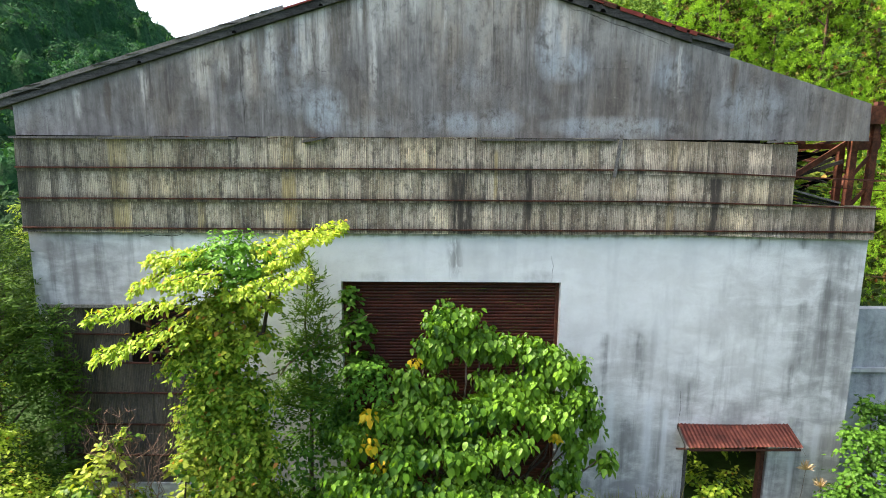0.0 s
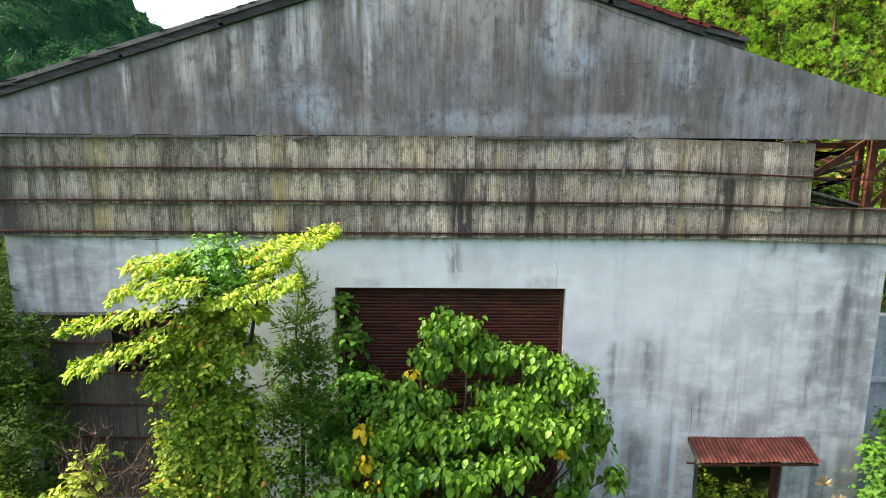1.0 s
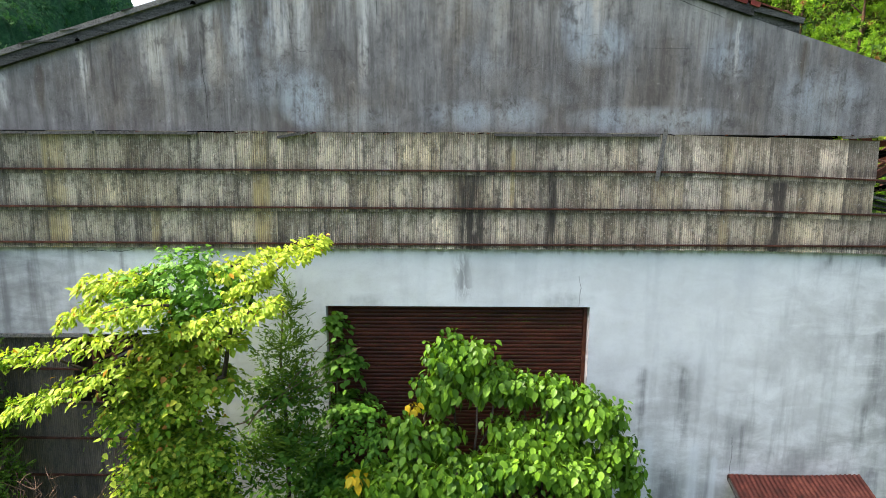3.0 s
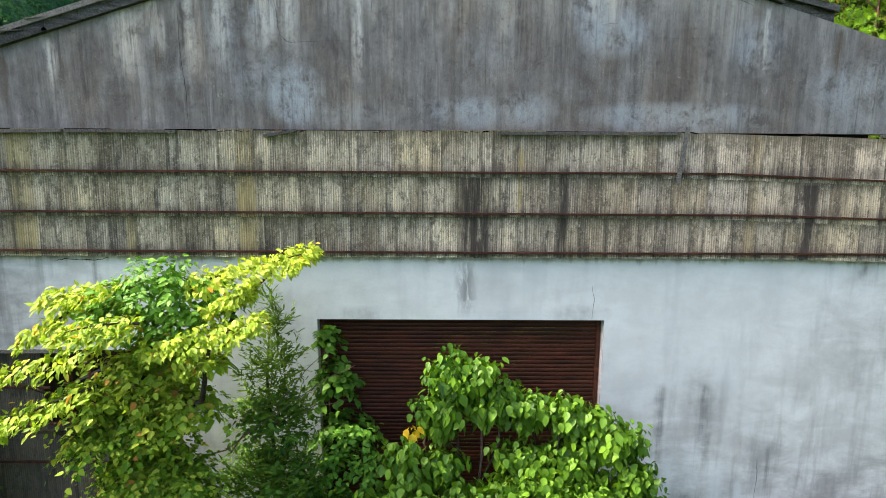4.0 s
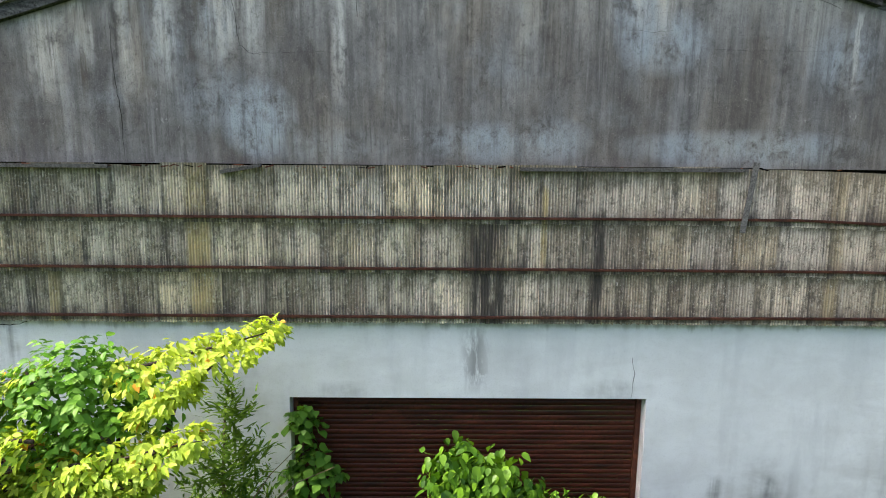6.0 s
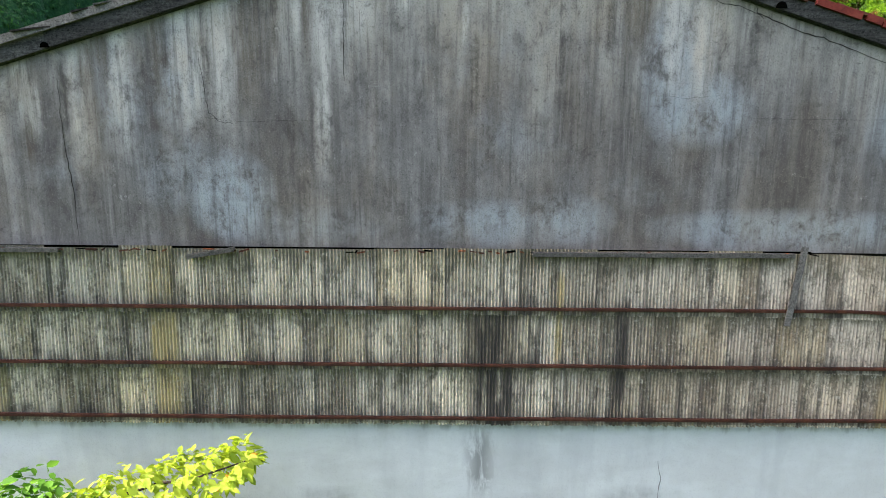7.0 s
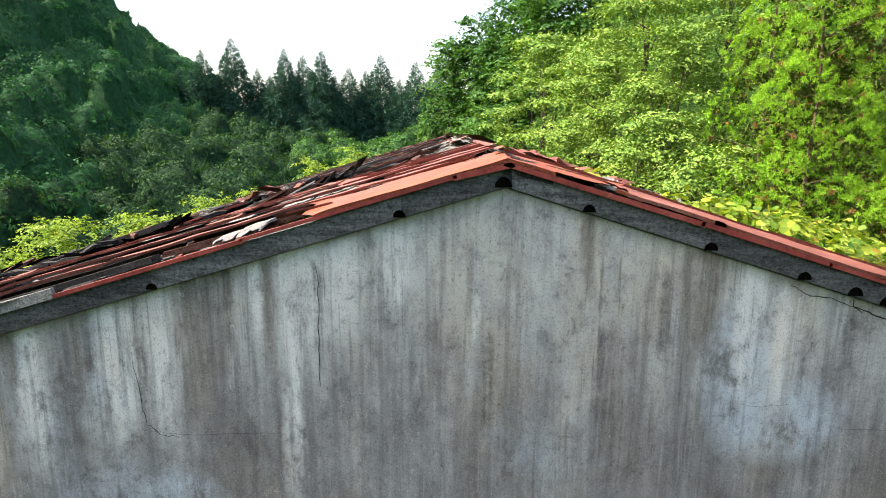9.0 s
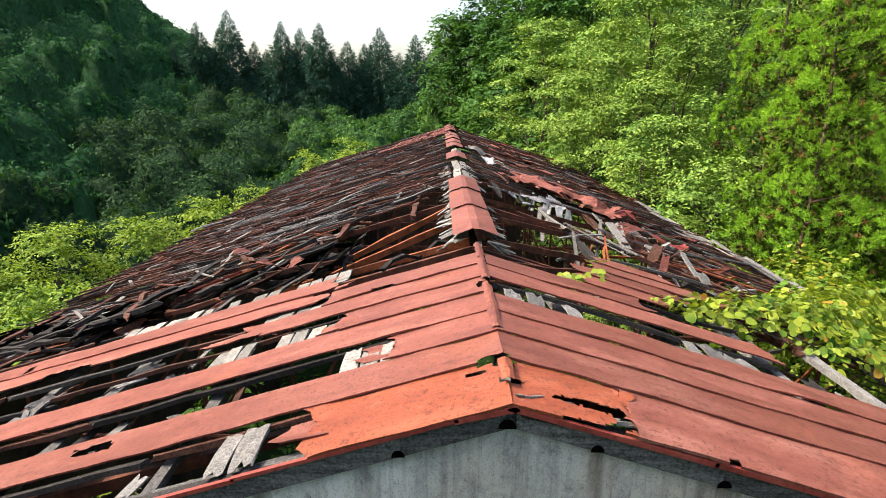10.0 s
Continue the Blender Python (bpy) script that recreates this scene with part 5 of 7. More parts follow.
    # splintered boards beside the ridge
    for _ in range(110):
        y = 14.3 + 8.5 * rng.random() ** 1.3
        sgn = rng.choice((-1, 1))
        x = APEX_X + sgn * rng.uniform(0.12, 0.26)
        x2 = x + sgn * rng.uniform(0.10, 0.28)
        torn_board(rng, "splinter", (x, y, roof_z(x, 0.05)), (x2, y + rng.uniform(-0.12, 0.12), roof_z(x2, rng.uniform(-0.06, 0.06))), rng.uniform(0.05, 0.11), 0.012, rng.choice((GREYWOOD, PALEWOOD, PALEWOOD)), roof, rng.uniform(-0.3, 0.3), 1.2)
    # thin battens still in rows down the far slopes
    y = 18.4
    while y < BACK:
        for a, b in ((APEX_X - 0.2, -6.9), (APEX_X + 0.2, 7.4)):
            x = a + (b - a) * rng.uniform(0, 0.1)
            sgn = 1 if b > a else -1
            while (b - x) * sgn > 0.4:
                e = x + sgn * min(rng.uniform(0.9, 3.0), abs(b - x))
                if not open_hole((x + e) / 2, y) and rng.random() < (0.80 if sgn < 0 else 0.45):
                    rough_bar(rng, "roof_batten", roof_point(x, y + rng.gauss(0, 0.03), rng.uniform(0.02, 0.06)), roof_point(e, y + rng.gauss(0, 0.05), rng.uniform(0.0, 0.07)), rng.uniform(0.035, 0.06), 0.035, rng.choice((BROWNWOOD, BROWNWOOD, BROWNWOOD, RUST, BLACKWOOD, GREYWOOD)), roof, wob=0.012, step=0.5)
                x = e + sgn * 0.04
        y += rng.uniform(0.42, 0.62)
    # litter of battens, boards and bent sheets over the collapsed part
    sets = {m.name: (m, [], []) for m in (BROWNWOOD, BLACKWOOD, GREYWOOD, RUST, ORANGE)}
    for _ in range(2600):
        sgn = rng.choice((-1, -1, 1))
        y = 14.2 + (BACK - 14.2) * rng.random() ** 1.3
        x = APEX_X + sgn * rng.uniform(0.5, 7.4 if sgn < 0 else 6.6)
        if open_hole(x, y) or (sgn < 0 and y < 15 and x > -6.2):
            continue
        L = rng.uniform(0.25, 1.5)
        ang = rng.gauss(0, 0.22) if rng.random() < 0.70 else rng.uniform(-1.5, 1.5)
        dx, dy = L * math.cos(ang) / 2, L * math.sin(ang) / 2
        lift = rng.uniform(-0.14, 0.07)
        mat = rng.choice((BROWNWOOD, BROWNWOOD, BROWNWOOD, BLACKWOOD, GREYWOOD, RUST, RUST, GREYWOOD, BLACKWOOD, ORANGE if rng.random() < 0.4 else BROWNWOOD))
        _, v, f = sets[mat.name]
        rough_bar(rng, "", (x - dx, y - dy, roof_z(x - dx, lift + rng.uniform(-0.05, 0.06))), (x + dx, y + dy, roof_z(x + dx, lift + rng.uniform(-0.05, 0.06))), rng.uniform(0.02, 0.065), rng.uniform(0.012, 0.035), None, None, wob=0.014, verts=v, faces=f)
    for m, v, f in sets.values():
        ob = raw("timber_litter", v, f, m, roof)
        ob["kind"] = "stuff"
    for _ in range(13):
        sgn = rng.choice((-1, 1))
        y = rng.uniform(15, BACK - 1)
        x = APEX_X + sgn * rng.uniform(0.6, 6.5)
        if open_hole(x, y):
            continue
        w = rng.uniform(0.5, 1.6)
        metal_strip(rng, y, y + rng.uniform(0.25, 0.45), x - w / 2, x + w / 2, roof, rng.uniform(0.0, 0.08), rng.choice((AWNRED, AWNRED, REDTRIM)), sag=0.09, step=0.12)
    for k in range(7):
        metal_strip(rng, 36.0 + k * 0.8, 36.75 + k * 0.8, -2.6 + 0.25 * k + rng.uniform(-0.5, 0.3), APEX_X - 0.1, roof, 0.06, step=0.2)
        if k % 2 == 0:
            metal_strip(rng, 25.0 + k * 1.7, 25.6 + k * 1.7, 4.6 + rng.uniform(-0.5, 0.5), 2.4 + rng.uniform(-0.6, 0.6), roof, 0.06, sag=0.06, step=0.15)
    # buckled red sheets and white scraps on the east side
    for x, y, wx, wy, lift, mat in ((2.9, 21.8, 1.3, 1.9, 0.12, RED), (3.8, 21.2, 1.4, 1.8, 0.12, RED), (2.4, 20.4, 0.6, 0.7, -0.05, WHITESCRAP), (2.9, 20.6, 0.5, 0.9, -0.05, WHITESCRAP), (2.3, 22.3, 0.9, 0.8, 0.10, RED),
                                    (1.9, 19.3, 0.5, 0.7, -0.05, WHITESCRAP), (4.4, 21.4, 1.0, 0.8, 0.06, REDTRIM), (4.0, 18.6, 0.6, 0.5, 0.10, AWNRED), (5.0, 19.3, 0.8, 0.6, 0.05, REDTRIM), (-3.0, 17.9, 0.7, 0.3, 0.02, AWNRED)):
        crumpled_sheet(rng, x, y, wx, wy, lift, mat, roof)
    for _ in range(34):
        x, y = rng.uniform(3.2, 5.4), rng.uniform(15.8, 20.0)
        ang, L = rng.uniform(0, 3.1), rng.uniform(0.4, 1.2)
        torn_board(rng, "fallen_board", roof_point(x, y, rng.uniform(-0.2, 0.1)), roof_point(x + L * math.cos(ang), y + L * math.sin(ang), rng.uniform(-0.15, 0.25)), rng.uniform(0.07, 0.2), 0.02, rng.choice((PALEWOOD, GREYWOOD, BROWNWOOD, AWNRED)), roof, rng.uniform(-0.5, 0.5), 0.7)
    # grey edge planks along the east eave
    for y in (15.6, 17.2, 18.9, 20.6, 22.3, 24.4, 26.6):
        for o in (0.0, 0.22):
            torn_board(rng, "eave_board", roof_point(7.15 + o + rng.uniform(-0.15, 0.1), y, 0.05), roof_point(7.1 + o + rng.uniform(-0.15, 0.2), y + 1.7, 0.06 + rng.uniform(-0.08, 0.1)), 0.15, 0.022, rng.choice((GREYWOOD, PALEWOOD, GREYWOOD)), roof, rng.uniform(-0.5, 0.2), 1.5)
    # boards thrown up on the west slope
    for x, y, dx, dy, dz, mat in ((-1.7, 14.5, 0.5, 0.1, 0.14, GREYWOOD), (-2.0, 14.7, 0.7, 0.2, 0.10, BLACKWOOD), (-1.45, 14.6, 0.3, 0.3, 0.18, BROWNWOOD), (-2.3, 15.3, 0.6, -0.1, 0.12, BROWNWOOD), (-2.6, 15.5, 0.9, 0.2, 0.15, GREYWOOD), (-3.4, 15.4, 1.2, 0.5, 0.1, BLACKWOOD), (-4.4, 15.8, 1.6, 0.6, 0.12, BLACKWOOD), (-3.2, 16.2, 1.5, 0.3, 0.1, ORANGE), (-5.0, 15.2, 2.4, 0.9, 0.1, REDTRIM)):
        torn_board(rng, "thrown_board", (x, y, roof_z(x, 0.0)), (x + dx, y + dy, roof_z(x + dx, dz)), 0.12, 0.022, mat, roof, 0.4, 1.5)
    # charred timbers piled where the roof has slumped behind the last sheets
    for _ in range(150):
        x = -6.8 + 5.6 * rng.random() ** 1.9
        y = 14.95 + (x + 6.8) * 0.05 + rng.uniform(0, 2.2) * rng.random()
        ang = rng.gauss(0.15, 0.35) if rng.random() < 0.7 else rng.uniform(-1.5, 1.5)
        L = rng.uniform(0.3, 1.7)
        dx, dy = L * math.cos(ang) / 2, L * math.sin(ang) / 2
        rough_bar(rng, "charred_timber", (x - dx, y - dy, roof_z(x - dx, rng.uniform(-0.15, 0.16))), (x + dx, y + dy, roof_z(x + dx, rng.uniform(-0.15, 0.20))), rng.uniform(0.04, 0.11), rng.uniform(0.03, 0.09), rng.choice((BLACKWOOD, BLACKWOOD, SOOT_SHADE, SOOT_SHADE, BROWNWOOD, BLACKWOOD)), roof, wob=0.02, step=0.2)
    # pale broken frames and laths tangled over the open east side
    for _ in range(70):
        x, y = rng.uniform(2.2, 5.6), rng.uniform(14.8, 18.6)
        ang, L = rng.choice((rng.gauss(1.3, 0.3), rng.gauss(0.2, 0.3))), rng.uniform(0.4, 1.6)
        rough_bar(rng, "broken_lath", roof_point(x, y, rng.uniform(-0.9, 0.05)), roof_point(x + L * math.cos(ang), y + L * math.sin(ang), rng.uniform(-0.6, 0.15)), rng.uniform(0.03, 0.08), rng.uniform(0.02, 0.05), rng.choice((BROWNWOOD, PALEWOOD, RUST, GREYWOOD, RUST, ORANGE)), roof, wob=0.015, step=0.3)
    # rags of roofing felt and curled metal along the ridge hole
    for x, y, wx, wy, lift, mat in ((-1.25, 14.85, 0.4, 0.4, 0.0, SOOT_SHADE), (-1.0, 15.2, 0.7, 0.4, 0.0, BLACKWOOD), (-1.9, 15.6, 0.9, 0.4, 0.06, AWNRED), (1.6, 25.0, 0.6, 0.9, 0.05, WHITESCRAP), (1.5, 28.0, 0.6, 0.9, 0.05, GREYWOOD)):
        crumpled_sheet(rng, x, y, wx, wy, lift, mat, roof, 0.2)
    for _ in range(11):
        x, y = rng.uniform(2.1, 3.1), rng.uniform(19.6, 21.2)
        torn_board(rng, "hanging_rag", roof_point(x, y, 0.05), roof_point(x + rng.uniform(-0.1, 0.1), y - rng.uniform(0.0, 0.2), -rng.uniform(0.2, 0.55)), rng.uniform(0.06, 0.16), 0.008, WHITESCRAP, roof, rng.uniform(-0.8, 0.8), 2.0)
    # long pieces fallen slantwise across the hole
    for p, q, w, mat in (((-3.3, 14.85, -0.35), (-1.75, 17.0, 0.08), 0.34, AWNRED), ((-3.0, 15.0, -0.30), (-1.9, 16.6, 0.10), 0.12, GREYWOOD), ((-4.6, 15.3, -0.05), (-2.3, 16.1, 0.05), 0.10, BROWNWOOD), ((-5.2, 15.0, 0.02), (-3.2, 15.5, -0.1), 0.14, ORANGE)):
        torn_board(rng, "fallen_strip", roof_point(*p), roof_point(*q), w, 0.015, mat, roof, 0.3, 0.8)
    # steel trusses under the roof
    for y in np.arange(11.2, BACK, 3.6):
        bm = bmesh.new()
        add_beam(bm, (WEST + 0.2, y, 7.25), (EAST - 0.2, y, 7.25), 0.07, 0.09)
        for a, b in ((WEST + 0.1, APEX_X), (EAST - 0.1, APEX_X)):
            add_beam(bm, (a, y, roof_z(a, -0.22)), (b, y, roof_z(b, -0.22)), 0.07, 0.09)
            n = 6
            for i in range(1, n):
                x = a + (b - a) * i / n
                xn = a + (b - a) * (i + 1) / n
                add_beam(bm, (x, y, 7.25), (x, y, roof_z(x, -0.22)), 0.045, 0.045, up=(0, 1, 0))
                add_beam(bm, (x, y, 7.25), (xn, y, roof_z(xn, -0.22)), 0.04, 0.04)
        part("roof_truss", bm, RUST, roof, "rust-brown lattice steel roof truss")
    return roof


build_roof()


# ---- roller shutter ----
def build_shutter():
    sh = thing("roller_shutter", "rust-brown closed steel roller shutter in the wall opening", "shutter")
    bm = bmesh.new()
    prof = [(0.0, 0.0), (0.010, -0.006), (0.028, -0.009), (0.046, -0.006), (0.056, 0.0)]
    verts, faces = [], []
    for x in (-1.10, 2.57):
        verts += [(x, 10.70 + b, a) for a, b in prof]
    n = len(prof)
    faces = [(i, i + n, i + n + 1, i + 1) for i in range(n - 1)]
    mesh = bpy.data.meshes.new("slat")
    mesh.from_pydata(verts, [], faces)
    mesh.materials.append(SHUTTER)
    mesh.shade_smooth()
    bm.free()
    z = 0.3
    while z < 4.88:
        o = new("slat", mesh)
        o.parent = sh
        o.location = (0, 0, z)
        z += 0.058
    for x in (-1.13, 2.60):
        beam("guide_rail", (x, 10.69, 0.0), (x, 10.69, 4.92), 0.05, 0.06, RUST, sh, up=(0, 1, 0))
    beam("bottom_bar", (-1.10, 10.69, 0.27), (2.57, 10.69, 0.27), 0.05, 0.06, RUST, sh)
    beam("head_box", (-1.16, 10.78, 4.86), (2.63, 10.78, 4.86), 0.12, 0.10, RUST, sh)


build_shutter()


# ---- doorway awning ----
def build_awning():
    aw = thing("door_awning", "small rust-red corrugated awning on a timber frame over the doorway", "awning")
    x0, x1 = 4.82, 6.80
    n = 168
    verts, faces = [], []
    rng = random.Random(3)
    for r in range(4):
        f = r / 3
        for i in range(n + 1):
            x = x0 + (x1 - x0) * i / n
            wv = 0.008 * math.cos(i / n * 2 * math.pi * 28)
            verts.append((x + 0.03 * f, FRONT - 0.02 - 0.47 * f + (rng.uniform(-0.012, 0.012) if r == 3 else 0), 2.33 - 0.20 * f + wv + 0.012 * math.sin(x * 3 + f * 2)))
    for r in range(3):
        for i in range(n):
            a = r * (n + 1) + i
            faces.append((a, a + n + 1, a + n + 2, a + 1))
    raw("awning_sheet", verts, faces, AWNRED, aw, "rusted corrugated sheet", smooth=True)
    beam("front_rail", (x0 + 0.05, 10.06, 2.07), (x1 + 0.0, 10.06, 2.08), 0.035, 0.035, BROWNWOOD, aw)
    beam("wall_plate", (x0, FRONT - 0.025, 2.29), (x1, FRONT - 0.025, 2.29), 0.04, 0.05, BROWNWOOD, aw)
    for x in (x0 + 0.02, 5.8, x1 - 0.06):
        beam("bracket", (x, FRONT - 0.02, 2.27), (x, 10.05, 2.09), 0.04, 0.05, GREYWOOD, aw)
        beam("strut", (x, FRONT - 0.02, 1.85), (x, 10.10, 2.07), 0.03, 0.035, BROWNWOOD, aw)
    beam("torn_corner", (x1 + 0.0, 10.04, 2.12), (x1 + 0.07, 10.02, 2.00), 0.05, 0.006, PALEWOOD, aw)
    frame_ = thing("door_frame", "bare rusty brown door frame, the door missing", "door", kind="structure")
    beam("jamb", (6.44, 10.63, 0.0), (6.44, 10.63, 2.02), 0.07, 0.14, BROWNWOOD, frame_, up=(0, 1, 0))
    beam("jamb", (5.03, 10.63, 0.0), (5.03, 10.63, 2.02), 0.06, 0.14, GREYWOOD, frame_, up=(0, 1, 0))
    beam("head", (5.06, 10.63, 1.98), (6.39, 10.63, 1.98), 0.14, 0.07, BROWNWOOD, frame_)


build_awning()


# ---- boarded bay on the west side ----
def build_bay():
    rng = random.Random(8)
    bay = thing("boarded_bay", "blackened corrugated siding sheets closing a wide opening", "siding")
    rows = (4.46, 3.95, 3.42, 2.85, 2.25, 1.65, 1.08)
    for i in range(len(rows) - 1):
        x = -6.29
        while x < -3.07:
            w = min(rng.choice((0.65, 0.72)), -3.05 - x)
            if not (i in (0, 1) and -4.75 < x + w / 2 < -3.7):
                corrugated("siding_sheet", x, x + w + 0.01, rows[i + 1] - 0.03, rows[i], 10.60, 0.03, 0.008, DARKSHEET, bay, lean=0.02, ragged=0.01, rng=rng)
            x += w
        if i:
            beam("batten", (-6.30, 10.565, rows[i]), (-4.8 if i == 1 else -3.06, 10.565, rows[i] - 0.02), 0.03, 0.025, RUST_ROD, bay)
    beam("sill_strip", (-6.34, 10.51, 4.46), (-4.6, 10.51, 4.47), 0.04, 0.05, PALEWOOD, bay, "pale flaking strip along the top")
    for x in (-4.62, -4.32, -3.72):
        beam("post", (x, 10.68, 3.3), (x, 10.68, 4.48), 0.07, 0.07, RUST, bay, up=(0, 1, 0))
    for k in range(4):
        beam("fallen_slat", (-4.5, 10.62 + 0.04 * k, 3.9 + 0.09 * k), (-3.75, 10.66 + 0.04 * k, 4.3 + 0.05 * k), 0.05, 0.03, (BLACKWOOD, GREYWOOD, RUST, BROWNWOOD)[k], bay)
    beam("ochre_panel", (-4.4, 11.1, 3.5), (-3.6, 11.1, 3.5), 0.03, 0.5, ORANGE, bay)


build_bay()


# ---- lattice steel column at the east corner ----
def build_column():
    col = thing("steel_column", "rust-brown lattice steel column and bracing at the open corner", "column")
    for x, y in ((7.58, 10.85), (7.92, 10.85)):
        beam("leg", (x, y, 5.4), (x + 0.02, y, 8.0), 0.11, 0.10, RUST, col, up=(0, 1, 0))
    for z in (6.2, 6.75, 7.3):
        beam("lacing", (7.62, 10.85, z), (8.02, 10.85, z + 0.5), 0.03, 0.06, RUST, col)
    beam("brace", (7.55, 10.88, 7.35), (6.5, 10.95, 6.62), 0.05, 0.09, RUST, col)
    beam("brace", (7.55, 11.0, 7.0), (6.7, 11.3, 6.65), 0.04, 0.06, BLACKWOOD, col)
    beam("gusset", (7.5, 10.86, 7.28), (8.05, 10.86, 7.32), 0.04, 0.2, RUST, col)
    beam("eaves_beam", (7.85, 10.7, 7.78), (7.85, 16.0, 7.78), 0.25, 0.3, RUST, col)
    for k in range(4):
        beam("fallen_board", (6.45, 10.75 + 0.06 * k, 6.55 - 0.06 * k), (7.4, 10.75 + 0.05 * k, 6.30 - 0.03 * k), 0.09, 0.03, (GREYWOOD, BLACKWOOD)[k % 2], col)


build_column()


def build_corner_wreck():
    rng = random.Random(33)
    wreck = thing("roof_wreckage", "dark broken rafters and laths added to darken the open eaves corner", "debris")
    # extra dark bars, added to darken the view through the corner
    for _ in range(34):
        x, y, z = rng.uniform(6.3, 7.7), rng.uniform(11.0, 13.2), rng.uniform(6.15, 7.55)
        ang, L = rng.uniform(-0.6, 0.9), rng.uniform(0.4, 1.3)
        rough_bar(rng, "broken_rafter", (x, y, z), (x + L * math.cos(ang), y + rng.uniform(-0.3, 0.5), z + L * math.sin(ang) * 0.6), rng.uniform(0.03, 0.09), rng.uniform(0.03, 0.07), rng.choice((BLACKWOOD, RUST, BROWNWOOD, SOOT_SHADE)), wreck, wob=0.015, step=0.25)
    bm = bmesh.new()
    add_beam(bm, (7.55, 11.1, 5.6), (7.55, 11.1, 7.3), 0.10, 0.10, up=(0, 1, 0))
    part("prop", bm, RUST, wreck)
    beam("tie_wire", (6.3, 10.75, 6.62), (8.3, 10.75, 6.50), 0.012, 0.012, RUST_ROD, wreck, "thin rusted wire")
    nrng = np.random.default_rng(91)
    # added foliage whose dark leaf colour carries the corner's shade
    t = thing("shaded_creeper", "creeper added in a dark leaf colour for the shaded eaves corner", "vine")
    rows = [(7.0, 12.8, 6.55, 0.7, 0.5), (7.6, 13.4, 7.0, 0.6, 0.5), (6.6, 13.6, 6.2, 0.8, 0.6), (7.9, 12.4, 6.0, 0.5, 0.6), (7.9, 12.0, 4.9, 0.5, 0.7)]
    bm = bmesh.new()
    limb(bm, bent(nrng, (7.9, 12.4, 0.0), (7.4, 13.0, 7.0), 7, 0.02), 0.03, 0.01, 5)
    part("stem", bm, BARK, t)
    leaf_mesh("leaves", [sprays(nrng, clumps(rows, 0.8), 70, 6, 0.3, 0.10, HEART, 0.5)], L_EVER, t)


# ---- low annex wall beyond the east corner ----
bm = bmesh.new()
add_box(bm, (EAST + 0.01, 11.1, 0.0), (13.0, 11.3, 4.32))
annex = part("wall_annex", bm, CONCRETE)
tagged(annex, "mottled grey plaster annex wall", "wall", kind="structure")
bm = bmesh.new()
add_box(bm, (EAST + 0.02, 11.03, 3.12), (13.0, 11.1, 3.2))
part("ledge", bm, WHITE, annex, "pale flaking ledge")


# ---- plants in front of the wall ----
def clumps(rows, ratio=1.0):
    """x, y, z, half width, half height into full clumps."""
    return [(x, y, z, rx, rx * ratio, rz) for x, y, z, rx, rz in rows]


ROUND = ([(0, 0, 0), (0.08, 0.34, 0.05), (0.42, 0.47, 0.04), (0.78, 0.32, -0.02), (1, 0, -0.10), (0.78, -0.32, -0.02), (0.42, -0.47, 0.04), (0.08, -0.34, 0.05), (0.5, 0, -0.04)],
         [(0, 8, 2, 1), (8, 4, 3, 2), (0, 7, 6, 8), (8, 6, 5, 4)])
LANCE = ([(0, 0, 0), (0.28, 0.23, 0.06), (0.62, 0.20, 0.02), (1, 0, -0.14), (0.62, -0.20, 0.02), (0.28, -0.23, 0.06), (0.45, 0, -0.03)], [(0, 6, 1), (1, 6, 2), (2, 6, 3), (3, 6, 4), (4, 6, 5), (5, 6, 0)])
VINELEAF = ([(0, 0, 0), (0.2, 0.36, 0.05), (0.62, 0.26, 0.0), (1, 0, -0.14), (0.62, -0.26, 0.0), (0.2, -0.36, 0.05)], [(0, 3, 2, 1), (0, 5, 4, 3)])


def arm_leaves(rng, p, q, width, n, size):
    """Leaves hanging in a flat fan along a bough."""
    p, q = np.array(p, float), np.array(q, float)
    d = (q - p) / np.linalg.norm(q - p)
    side = unit(np.cross(d, [0, 0, 1])[None])[0]
    f = rng.uniform(0, 1, n) ** 0.85
    lane = np.round(rng.uniform(-1, 1, n) * 3.5) / 3.5 + rng.normal(0, 0.06, n)
    w = width * np.sin(np.pi * (0.12 + 0.80 * f)) ** 0.6
    pos = p + np.outer(f, q - p) + np.outer(lane * w, side) + np.outer(-0.22 * lane ** 2 * w + rng.normal(0, 0.03, n) + 0.06 * np.sin(f * 19 + lane * 3), [0, 0, 1])
    ax = np.outer(np.full(n, 0.45), d) + np.outer(np.sign(lane) * rng.uniform(0.2, 0.8, n), side) + np.outer(-rng.uniform(0.1, 0.75, n), [0, 0, 1]) + rng.normal(scale=0.42, size=(n, 3))
    nm = np.array([-0.25, -0.25, 1.0]) + np.outer(np.sign(lane) * 0.35, side) + 0.2 * d + rng.normal(scale=0.3, size=(n, 3))
    return pos, ax, nm, size * rng.uniform(0.7, 1.25, n), LANCE


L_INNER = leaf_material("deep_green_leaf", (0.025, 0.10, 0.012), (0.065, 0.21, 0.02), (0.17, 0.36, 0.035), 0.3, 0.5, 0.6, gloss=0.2)


